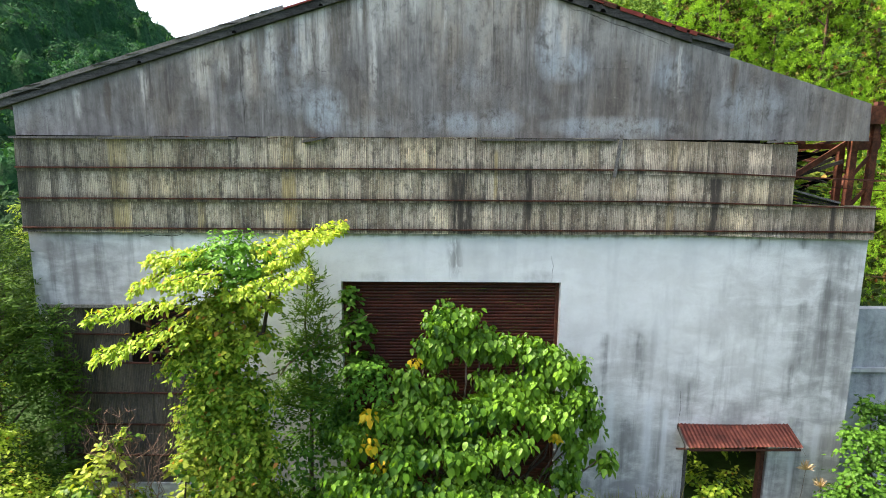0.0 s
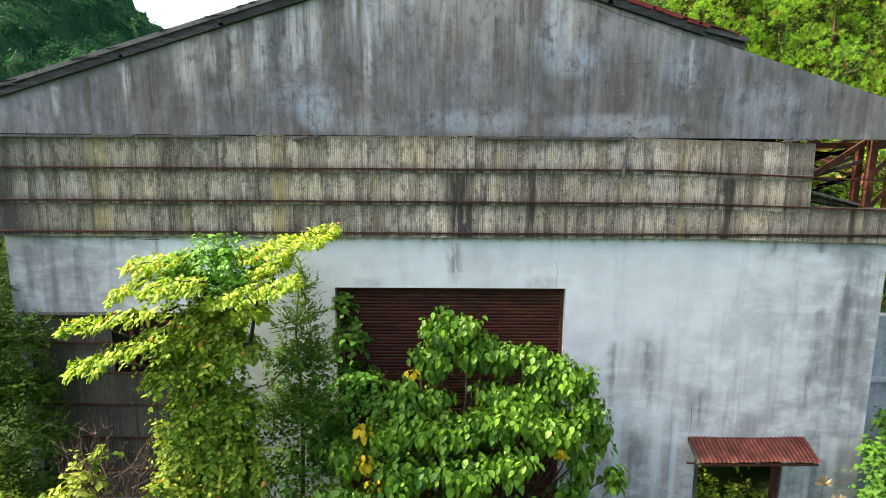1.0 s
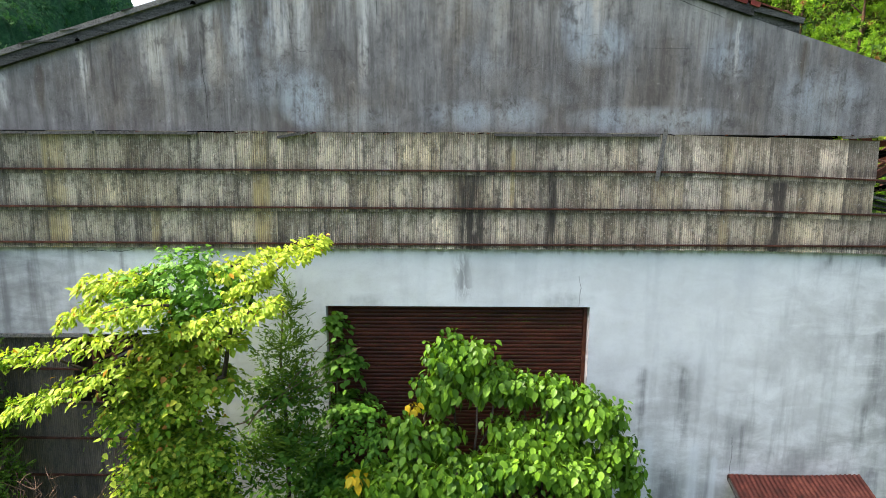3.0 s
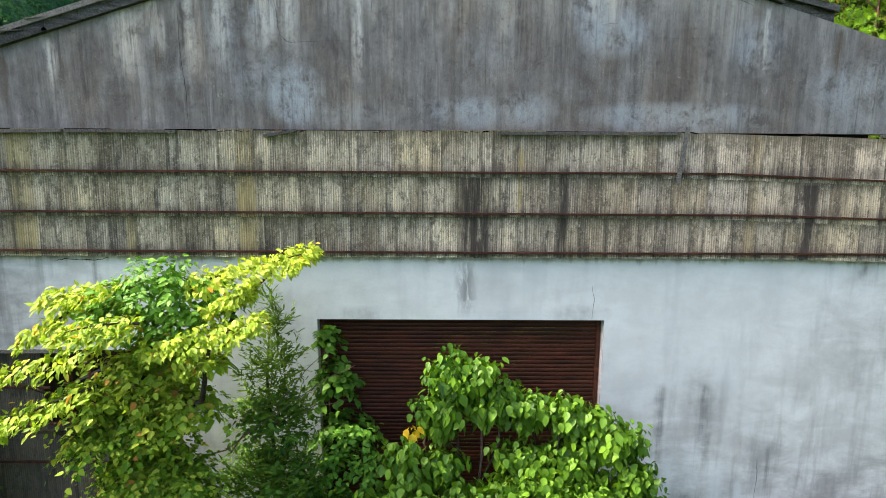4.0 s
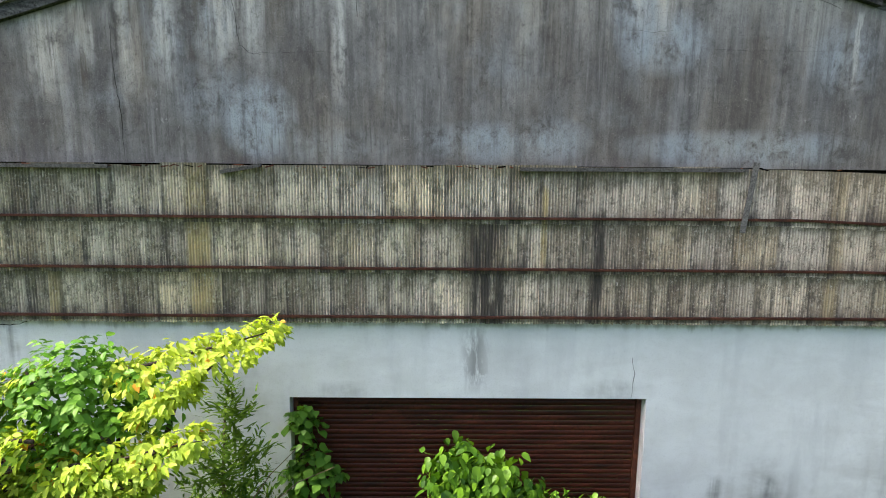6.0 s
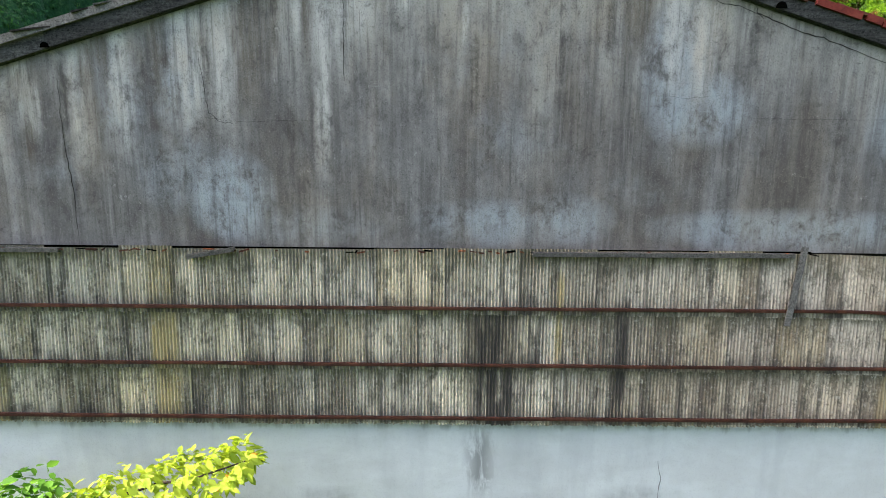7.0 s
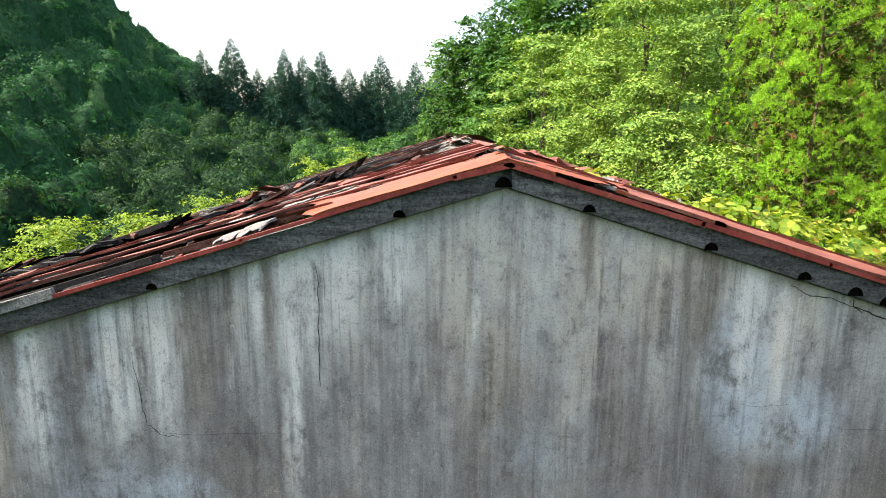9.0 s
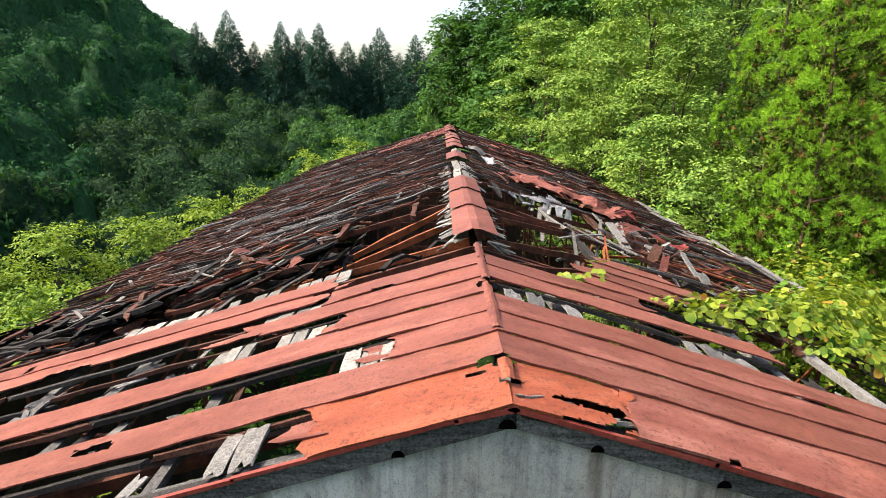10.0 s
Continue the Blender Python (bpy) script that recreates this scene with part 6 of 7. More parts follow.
def build_left_tree():
    rng = np.random.default_rng(5)
    t = thing("vine_covered_tree", "yellow-green leafy tree overgrown with vines beside the wall", "tree", at=(-2.6, 9.0, 0))
    t.location = (0, 0, 0)
    bm = bmesh.new()
    bm2 = bmesh.new()
    limb(bm, bent(rng, (-2.6, 9.2, -0.1), (-2.6, 9.1, 4.3), 7, 0.03), 0.16, 0.09)
    for q in ((-2.8, 9.0, 5.8), (-1.4, 9.6, 5.8), (-1.6, 8.5, 5.4), (-3.9, 8.7, 4.8), (-3.6, 8.4, 4.4), (-2.0, 9.3, 5.7)):
        limb(bm, bent(rng, (-2.6, 9.1, 3.9), q, 6, 0.06), 0.06, 0.012, 5)
    part("trunk", bm, BARK, t, smooth=True)
    arms = [((-2.25, 9.20, 5.72), (-0.88, 9.35, 6.06), 0.46, 620), ((-2.5, 8.65, 5.18), (-1.24, 8.5, 5.50), 0.30, 420), ((-2.95, 8.75, 5.08), (-4.45, 8.6, 4.82), 0.20, 300), ((-3.0, 8.65, 4.78), (-4.28, 8.4, 4.32), 0.34, 420),
            ((-2.7, 9.0, 5.72), (-3.72, 9.0, 5.58), 0.30, 360), ((-3.3, 9.0, 5.55), (-3.95, 8.9, 5.12), 0.16, 150), ((-2.45, 8.5, 5.48), (-3.25, 8.45, 5.38), 0.34, 380),
            ((-2.0, 9.1, 5.45), (-1.5, 8.9, 5.72), 0.30, 260), ((-2.2, 8.8, 5.0), (-1.75, 8.6, 5.05), 0.25, 200)]
    for p, q, *_ in arms:
        limb(bm2, bent(rng, p, q, 5, 0.03), 0.018, 0.005, 5)
    part("bough", bm2, BARK, t, smooth=True)
    leaf_mesh("crown", [arm_leaves(rng, p, q, w, int(1.6 * n), 0.088) for p, q, w, n in arms], L_YELLOW, t, "yellow-green sunlit drooping leaves")
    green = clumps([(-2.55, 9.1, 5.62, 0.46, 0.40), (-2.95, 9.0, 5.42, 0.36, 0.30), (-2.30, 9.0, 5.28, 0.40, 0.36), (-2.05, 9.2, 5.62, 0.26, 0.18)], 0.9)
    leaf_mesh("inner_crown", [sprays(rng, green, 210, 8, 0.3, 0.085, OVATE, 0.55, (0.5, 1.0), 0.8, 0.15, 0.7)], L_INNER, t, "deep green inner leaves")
    core = clumps([(-2.62, 8.95, 4.80, 0.40, 0.42), (-2.70, 8.90, 4.20, 0.40, 0.42), (-2.72, 8.88, 3.60, 0.44, 0.46), (-2.62, 8.85, 3.00, 0.50, 0.45), (-2.55, 8.80, 2.40, 0.56, 0.45), (-2.45, 8.75, 1.75, 0.64, 0.50), (-2.45, 8.8, 1.0, 0.7, 0.6), (-2.25, 8.85, 3.5, 0.30, 0.45), (-3.1, 8.75, 4.55, 0.28, 0.26), (-3.08, 8.7, 4.1, 0.28, 0.30), (-2.25, 8.85, 4.45, 0.32, 0.32), (-2.98, 8.7, 3.3, 0.30, 0.35), (-3.0, 8.65, 2.75, 0.25, 0.30), (-2.2, 8.75, 2.8, 0.3, 0.4)], 0.85)
    leaf_mesh("vine_leaves", [sprays(rng, core, 330, 8, 0.26, 0.082, VINELEAF, 0.6, (0.5, 1.10)), sprays(rng, core, 190, 7, 0.28, 0.06, OVAL, 0.5, (0.6, 1.2))], L_VINEG, t, "mid-green climbing vine leaves")
    return t


L_VINEG = leaf_material("climbing_vine_leaf", (0.04, 0.13, 0.012), (0.14, 0.29, 0.020), (0.46, 0.55, 0.07), 0.44, odd=(0.45, 0.22, 0.05))
build_left_tree()


DROOP = ([(0, 0, 0), (0.14, 0.27, 0.06), (0.45, 0.34, 0.05), (0.75, 0.19, -0.03), (1, 0, -0.16), (0.75, -0.19, -0.03), (0.45, -0.34, 0.05), (0.14, -0.27, 0.06), (0.5, 0, -0.03)],
         [(0, 8, 2, 1), (8, 4, 3, 2), (0, 7, 6, 8), (8, 6, 5, 4)])


def shoots(rng, blobs, per_area, leaves, size, shape=DROOP, droop=1.15, shell=(0.5, 1.05)):
    """Shoot tips over the clumps, each with a whorl of hanging leaves."""
    P, A, N, S = [], [], [], []
    for bx, by, bz, rx, ry, rz in blobs:
        n = max(5, int(per_area * (rx * ry + ry * rz + rx * rz)))
        d = unit(rng.normal(size=(n, 3)))
        d[:, 2] = np.where(d[:, 2] < -0.25, -d[:, 2] * 0.7, d[:, 2])
        tip = np.array([bx, by, bz]) + d * rng.uniform(*shell, (n, 1)) * np.array([rx, ry, rz])
        out = unit(d * np.array([1, 1, 0.6]) + np.array([0, 0, 0.55]) + rng.normal(scale=0.25, size=(n, 3)))
        side = unit(np.cross(out, rng.normal(size=(n, 3))))
        third = np.cross(out, side)
        turn = rng.uniform(0, 6.28, (n, 1))
        for k in range(leaves):
            a = turn + k * 2.4
            rad = side * np.cos(a) + third * np.sin(a)
            back = 0.35 * size * k
            P.append(tip + rad * size * 0.22 - out * back * rng.uniform(0.6, 1.1, (n, 1)))
            A.append(rad * 0.8 + out * (0.35 - 0.07 * k) + np.array([0, 0, -droop]) + rng.normal(scale=0.20, size=(n, 3)))
            N.append(out * 0.6 + rad * 0.75 + np.array([0, 0, 0.40]) + rng.normal(scale=0.22, size=(n, 3)))
            S.append(size * rng.uniform(0.55, 1.2, n) * (0.7 + 0.06 * min(k, 5)))
    return np.concatenate(P), np.concatenate(A), np.concatenate(N), np.concatenate(S), shape


def build_broadleaf():
    rng = np.random.default_rng(11)
    t = thing("broadleaf_shrub", "tall shrub with broad heart-shaped green leaves before the shutter", "shrub")
    rows = [(0.72, 9.90, 4.44, 0.56, 0.36), (1.25, 9.85, 4.20, 0.36, 0.22), (1.95, 9.75, 4.12, 0.32, 0.16), (2.3, 9.7, 4.02, 0.34, 0.16), (0.42, 9.75, 4.02, 0.42, 0.34), (0.98, 9.80, 4.10, 0.40, 0.26), (1.55, 9.72, 4.12, 0.40, 0.20), (2.02, 9.65, 3.98, 0.36, 0.22), (2.45, 9.60, 3.78, 0.52, 0.28), (2.05, 9.55, 3.55, 0.42, 0.26), (2.78, 9.45, 3.36, 0.36, 0.30), (2.98, 9.40, 2.98, 0.22, 0.28),
            (-0.05, 8.90, 3.26, 0.50, 0.22), (0.70, 8.85, 3.32, 0.60, 0.20), (1.50, 8.95, 3.42, 0.58, 0.22), (2.10, 9.05, 3.22, 0.46, 0.26), (2.45, 9.2, 3.05, 0.34, 0.24), (0.12, 8.55, 2.88, 0.60, 0.22), (0.95, 8.50, 2.92, 0.60, 0.22), (1.60, 8.60, 2.98, 0.38, 0.24), (-0.25, 8.40, 2.46, 0.64, 0.28), (0.85, 8.25, 2.42, 0.74, 0.26), (1.75, 8.35, 2.30, 0.50, 0.28),
            (2.70, 9.25, 2.66, 0.36, 0.16), (3.16, 9.2, 2.46, 0.20, 0.14), (2.55, 9.1, 2.20, 0.32, 0.26), (0.05, 9.3, 3.72, 0.28, 0.20), (0.10, 9.2, 3.45, 0.34, 0.2), (1.45, 9.55, 3.56, 0.5, 0.2), (1.2, 9.3, 3.2, 0.6, 0.25), (2.3, 9.45, 3.2, 0.45, 0.3), (0.5, 9.5, 3.5, 0.4, 0.2), (-0.72, 8.75, 2.95, 0.36, 0.24), (-0.85, 8.5, 2.40, 0.42, 0.3)]
    for x, y, z, *_ in rows:
        bm = bmesh.new()
        base = (1.0 + rng.uniform(-0.25, 0.25), 9.4 + rng.uniform(-0.2, 0.2), -0.05)
        limb(bm, bent(rng, base, (x, y, z), 7, 0.04), 0.04, 0.010, 5)
        part("stem", bm, BARK, t, smooth=True)
    low = [(0.3, 8.6, 1.7, 1.1, 0.5), (1.6, 8.6, 1.6, 1.1, 0.5), (2.6, 8.9, 1.6, 0.5, 0.5)]
    c = clumps(rows, 0.85)
    leaf_mesh("foliage", [shoots(rng, c, 115, 8, 0.17, shell=(0.45, 1.05)), shoots(rng, c, 60, 6, 0.12, shell=(0.3, 1.0))], L_BIG, t)
    turning = [(-0.50, 8.75, 3.35, 0.16, 0.10), (-0.46, 8.55, 2.95, 0.22, 0.18), (-0.30, 8.40, 2.72, 0.20, 0.12), (0.12, 9.5, 3.86, 0.10, 0.08), (2.28, 8.9, 2.95, 0.06, 0.05), (-0.9, 8.6, 2.1, 0.35, 0.2), (0.2, 8.2, 2.2, 0.4, 0.15)]
    leaf_mesh("turning_foliage", [shoots(rng, clumps(turning, 0.8), 30, 4, 0.15)], L_TURN, t, "yellowing leaves on the shrub's edge")
    leaf_mesh("lower_foliage", [sprays(rng, clumps(low, 0.7), 130, 6, 0.34, 0.085, VINELEAF, 0.6)], L_VINEG, t, "smaller vine leaves low down")
    return t


L_TURN = leaf_material("turning_yellow_leaf", (0.20, 0.30, 0.02), (0.55, 0.42, 0.02), (0.75, 0.50, 0.03), 0.35)
build_broadleaf()


def build_small_plants():
    rng = np.random.default_rng(17)
    t = thing("feathery_shrub", "dark feathery evergreen shrub close to the wall", "shrub")
    rows = [(-1.50, 9.75, 5.02, 0.15, 0.34), (-1.52, 9.65, 4.54, 0.26, 0.42), (-1.52, 9.6, 3.93, 0.38, 0.50), (-1.54, 9.5, 3.14, 0.50, 0.6), (-1.50, 9.4, 2.30, 0.62, 0.56), (-1.5, 9.4, 1.3, 0.6, 0.7)]
    bm = bmesh.new()
    limb(bm, bent(rng, (-1.5, 9.7, -0.05), (-1.55, 9.75, 5.2), 7, 0.01), 0.06, 0.01, 6)
    part("trunk", bm, BARK, t, smooth=True)
    leaf_mesh("foliage", [sprays(rng, clumps(rows[:4], 0.8), 300, 10, 0.36, 0.105, BLADE, 0.1, (0.3, 1.05), 0.9, 0.45)], L_FEATHER, t)
    leaf_mesh("lower_foliage", [sprays(rng, clumps(rows[2:], 0.85), 150, 7, 0.32, 0.085, OVATE, 0.4, (0.5, 1.1))], L_GREEN, t, "small mid-green leaves low down")

    t = thing("ivy", "dark ivy climbing the edge of the shutter opening", "vine")
    rows = [(-1.02, 10.42, 4.62, 0.16, 0.30), (-0.92, 10.42, 4.05, 0.26, 0.42), (-0.80, 10.35, 3.39, 0.40, 0.36), (-1.05, 9.9, 2.5, 0.45, 0.6)]
    bm = bmesh.new()
    limb(bm, bent(rng, (-1.0, 10.45, 0.0), (-1.02, 10.5, 4.8), 8, 0.01), 0.025, 0.008, 5)
    part("stem", bm, BARK, t)
    leaf_mesh("leaves", [sprays(rng, clumps(rows, 0.5), 220, 6, 0.26, 0.105, HEART, 0.7)], L_GREEN, t)
    low = [(-0.62, 10.05, 3.50, 0.30, 0.20), (-0.72, 9.85, 3.15, 0.42, 0.30), (-0.25, 9.75, 3.25, 0.36, 0.22), (-0.8, 9.7, 2.6, 0.45, 0.4), (-0.2, 9.7, 2.7, 0.5, 0.4)]
    leaf_mesh("low_leaves", [sprays(rng, clumps(low, 0.6), 190, 6, 0.26, 0.09, OVATE, 0.6)], L_INNER, t, "small fresh green leaves low down")

    # bare twigs leaning over the wall beside the opening
    t = thing("bare_branch", "thin bare grey branch leaning beside the opening", "branch")
    bm = bmesh.new()
    for p, q in (((-2.6, 9.0, 3.5), (-0.55, 9.7, 4.6)), ((-1.9, 9.2, 3.75), (-0.9, 9.8, 4.75)), ((-1.7, 9.2, 3.8), (-1.2, 9.6, 4.35)), ((-1.5, 9.4, 4.0), (-0.7, 9.7, 4.15))):
        limb(bm, bent(rng, p, q, 7, 0.03), 0.012, 0.003, 5)
    part("stem", bm, TWIG, t)

    t = thing("dry_twigs", "bare reddish dry twigs rising from the undergrowth", "branch")
    bm = bmesh.new()
    for _ in range(44):
        a = (rng.uniform(-4.15, -3.3), rng.uniform(7.8, 8.3), rng.uniform(2.1, 3.0))
        b = (a[0] + rng.uniform(-0.5, 0.75), a[1] + rng.uniform(-0.2, 0.2), a[2] + rng.uniform(0.5, 1.3))
        pts = bent(rng, a, b, 6, 0.06)
        limb(bm, pts, 0.007, 0.002, 4)
        for _ in range(3):
            i = rng.integers(2, 5)
            limb(bm, bent(rng, pts[i], pts[i] + np.array([rng.uniform(-0.25, 0.25), rng.uniform(-0.1, 0.1), rng.uniform(0.05, 0.25)]), 3, 0.05), 0.0035, 0.0015, 4)
    part("stem", bm, TWIG, t)
    t = thing("undergrowth_shrub", "tangled leafy undergrowth shrub at the wall foot", "shrub")
    rows = [(-4.41, 8.00, 2.50, 0.40, 0.28), (-4.00, 8.05, 2.85, 0.24, 0.34), (-3.82, 8.05, 3.2, 0.16, 0.26), (-3.73, 7.90, 2.40, 0.35, 0.25), (-3.00, 8.20, 2.70, 0.25, 0.28), (-4.2, 8.2, 1.6, 0.9, 0.7), (-3.0, 8.3, 1.9, 0.6, 0.5)]
    bm = bmesh.new()
    for x, y, z, *_ in rows:
        limb(bm, bent(rng, (x * 0.4 - 2.2, 8.4, 0), (x, y, z), 5, 0.05), 0.03, 0.01, 5)
    part("stems", bm, BARK, t)
    leaf_mesh("foliage", [sprays(rng, clumps(rows, 0.8), 130, 6, 0.3, 0.09, HEART, 0.5)], L_VINE, t)

    # dark evergreen growth past the west corner
    t = thing("evergreen_tree", "dark shaded evergreen tree past the wall corner", "tree")
    rows = [(-7.3, 10.6, 5.3, 0.75, 0.7), (-7.0, 10.3, 4.37, 0.75, 0.6), (-6.25, 10.05, 3.94, 0.5, 0.46), (-6.75, 9.8, 3.13, 0.8, 0.7), (-6.1, 10.0, 3.1, 0.42, 0.5), (-6.7, 9.6, 2.0, 0.9, 0.7), (-6.6, 9.5, 4.9, 0.4, 0.5), (-6.9, 9.7, 1.0, 1.0, 0.8), (-7.9, 11.5, 4.3, 1.0, 1.2), (-5.98, 9.95, 4.25, 0.32, 0.4), (-5.88, 9.9, 3.4, 0.38, 0.5), (-5.8, 9.8, 2.6, 0.42, 0.5), (-5.9, 9.6, 1.6, 0.55, 0.6), (-7.0, 9.5, 4.0, 0.6, 0.6), (-8.6, 12.6, 2.8, 1.4, 1.8)]
    bm = bmesh.new()
    limb(bm, bent(rng, (-7.2, 10.3, -0.1), (-7.2, 10.4, 5.6), 7, 0.02), 0.13, 0.03)
    for x, y, z, *_ in rows:
        limb(bm, bent(rng, (-7.2, 10.3, max(0.4, z - 0.9)), (x, y, z), 4, 0.04), 0.035, 0.01, 5)
    part("trunk", bm, BARK, t, smooth=True)
    leaf_mesh("crown", [sprays(rng, clumps(rows, 0.9), 100, 9, 0.34, 0.12, BLADE, 0.2, (0.4, 1.0)), sprays(rng, clumps(rows, 0.9), 120, 6, 0.3, 0.075, OVAL, 0.3)], L_EVER, t)
    t = thing("sunlit_shrub", "bright sunlit shrub behind the evergreen", "shrub")
    rows = [(-6.35, 8.9, 2.75, 0.45, 0.5), (-6.1, 8.8, 2.0, 0.6, 0.5), (-5.6, 9.0, 1.6, 0.6, 0.4), (-6.0, 8.8, 1.0, 0.9, 0.6), (-6.5, 9.2, 3.4, 0.3, 0.35)]
    bm = bmesh.new()
    for x, y, z, *_ in rows:
        limb(bm, bent(rng, (-6.2, 9.0, 0), (x, y, z), 4, 0.04), 0.03, 0.01, 5)
    part("stems", bm, BARK, t)
    leaf_mesh("foliage", [sprays(rng, clumps(rows, 0.8), 260, 7, 0.3, 0.07, OVAL, 0.4)], L_YELLOW, t)

    # east corner
    t = thing("corner_shrub", "bushy green shrub at the east wall corner", "shrub")
    rows = [(7.60, 9.70, 2.35, 0.40, 0.36), (7.75, 9.5, 1.85, 0.55, 0.42), (7.25, 9.50, 1.55, 0.28, 0.2), (8.2, 10.4, 2.6, 0.26, 0.36), (7.9, 9.6, 1.0, 0.9, 0.7), (8.6, 10.2, 2.2, 0.5, 0.5)]
    bm = bmesh.new()
    for x, y, z, *_ in rows:
        limb(bm, bent(rng, (7.9, 9.8, 0), (x, y, z), 4, 0.04), 0.03, 0.01, 5)
    part("stems", bm, BARK, t)
    leaf_mesh("foliage", [sprays(rng, clumps(rows, 0.8), 190, 6, 0.28, 0.085, HEART, 0.5)], L_GREEN, t)

    # plants inside, seen through the doorway
    t = thing("indoor_weeds", "sunlit weeds growing inside the roofless shed", "weeds", kind="stuff")
    rows = [(5.4, 12.3, 0.9, 0.6, 0.6), (6.3, 12.6, 1.0, 0.6, 0.6), (7.2, 12.9, 1.1, 0.6, 0.8), (5.9, 14.0, 1.3, 1.2, 0.9), (7.2, 14.5, 1.5, 0.8, 1.0), (4.6, 13.5, 1.0, 0.7, 0.8), (6.2, 11.6, 0.4, 0.8, 0.4), (5.6, 12.6, 1.5, 0.7, 0.5), (6.6, 13.2, 1.8, 0.8, 0.6), (5.2, 13.4, 1.7, 0.8, 0.6), (7.4, 13.6, 2.0, 0.8, 0.7)]
    leaf_mesh("foliage", [sprays(rng, clumps(rows, 0.8), 75, 6, 0.3, 0.10, VINELEAF, 0.5)], L_VINEG, t)

    # grass at the wall foot
    def grass(n, x0, x1, y0, y1, h0, h1):
        p = np.stack([rng.uniform(x0, x1, n), rng.uniform(y0, y1, n), np.full(n, -0.02)], 1)
        ax = np.stack([rng.normal(0, 0.22, n), rng.normal(0, 0.22, n), np.ones(n)], 1)
        return p, ax, rng.normal(size=(n, 3)) + np.array([0, -1, 0]), rng.uniform(h0, h1, n), ([(0, 0.012, 0), (0, -0.012, 0), (0.55, -0.010, 0.02), (1, 0, 0.12), (0.55, 0.010, 0.02)], [(0, 1, 2, 4), (4, 2, 3)])
    ob = leaf_mesh("grass", [grass(900, 3.4, 5.0, 9.6, 10.4, 0.5, 1.35), grass(700, 4.4, 7.4, 8.6, 10.2, 0.4, 0.9), grass(5000, -9, 10, 3, 10.3, 0.2, 0.6)], L_GRASS)
    tagged(ob, "tall pale green grass at the wall foot", "grass", kind="stuff")
    for i, (x, y, z) in enumerate(((6.92, 10.05, 1.72), (7.15, 9.95, 1.45), (6.75, 9.6, 1.25), (7.42, 9.7, 1.6))):
        t = thing("seed_grass", "dry feathery grass seed head on a thin stalk", "grass", "seed heads by the doorway")
        bm = bmesh.new()
        limb(bm, bent(rng, (x - 0.1, y, 0), (x, y, z), 5, 0.01), 0.006, 0.003, 4)
        part("stalk", bm, TWIG, t)
        n = 46
        d = unit(np.stack([rng.normal(0, 0.5, n), rng.normal(0, 0.5, n), rng.uniform(0.2, 1, n)], 1))
        leaf_mesh("plume", [(np.array([x, y, z]) + np.zeros((n, 3)), d, rng.normal(size=(n, 3)), rng.uniform(0.08, 0.2, n), BLADE)], SEED, t)


build_small_plants()
build_corner_wreck()


# ---- trees round the shed ----
def broad_tree(name, label, x, y, top, spread, material, seed, density=16, leaf=0.17, parts=40, low=0.2, flat=0.30, length=0.7):
    """A broadleaf tree: trunk, limbs, and shelves of leafy twigs round them."""
    rng = np.random.default_rng(seed)
    z0 = float(height(x, y))
    t = thing(name, label, "tree")
    bm = bmesh.new()
    H = top - z0
    limb(bm, bent(rng, (x, y, z0 - 0.3), (x, y, z0 + H * 0.75), 7, 0.015), 0.22, 0.06)
    blobs = []
    for i in range(parts):
        a = i * 2.4 + rng.uniform(-0.5, 0.5)
        f = low + (0.97 - low) * ((i + 0.5) / parts)
        g = (f - low) / (1 - low)
        r = spread * math.sin(math.pi * min(0.96, 0.32 + 0.64 * g)) * rng.uniform(0.45, 0.95)
        c = np.array([x + r * math.cos(a), y + r * math.sin(a), z0 + H * f])
        s = spread * rng.uniform(0.22, 0.38)
        blobs.append((*c, s, s, s * rng.uniform(flat * 0.75, flat * 1.35)))
        if i % 3 == 0:
            limb(bm, bent(rng, (x, y, z0 + H * f * 0.7), c, 5, 0.06), 0.06, 0.015, 5)
    part("trunk", bm, BARK, t, smooth=True)
    leaf_mesh("crown", [sprays(rng, blobs, density, 9, length, leaf, OVAL, 0.28, (0.55, 1.0), 0.35, 0.05, 0.35)], material, t)
    return t


NEEDLE = ([(0, 0.085, 0), (0, -0.085, 0), (1, 0, 0.0)], [(0, 1, 2)])


def far_cedar(x, y, top, seed):
    """A dense pointed cone of drooping sprays on a straight trunk."""
    rng = np.random.default_rng(seed)
    z0 = float(height(x, y))
    t = thing("far_cedar", "dark cedar silhouetted against the sky", "conifer", "cedar row across the valley")
    bm = bmesh.new()
    limb(bm, bent(rng, (x, y, z0 - 0.3), (x, y, top - 0.3), 7, 0.003), 0.24, 0.03, 7)
    part("trunk", bm, CEDARBARK, t, smooth=True)
    n = 400
    down = 13.0 * ((np.arange(n) + 0.5) / n) ** 0.72
    a = np.arange(n) * 2.39996 + rng.normal(0, 0.3, n)
    wide = rng.uniform(0.36, 0.42)
    r = wide * down ** 0.92 * np.where(rng.random(n) < 0.3, rng.uniform(0.1, 0.6, n), rng.uniform(0.75, 1.08, n))
    c = np.stack([x + r * np.cos(a), y + r * np.sin(a), top - 0.3 - down - 0.12 * r], 1)
    out = np.stack([np.cos(a), np.sin(a), np.full(n, -0.2)], 1)
    grow = np.clip(0.34 + down / 7, 0.34, 1.0)
    k = 22
    leaf_mesh("crown", [tufts(rng, c, 0.62 * grow, k, np.repeat(0.85 * grow, k), NEEDLE, out, 0.3)], L_CONIFER, t)
    return t


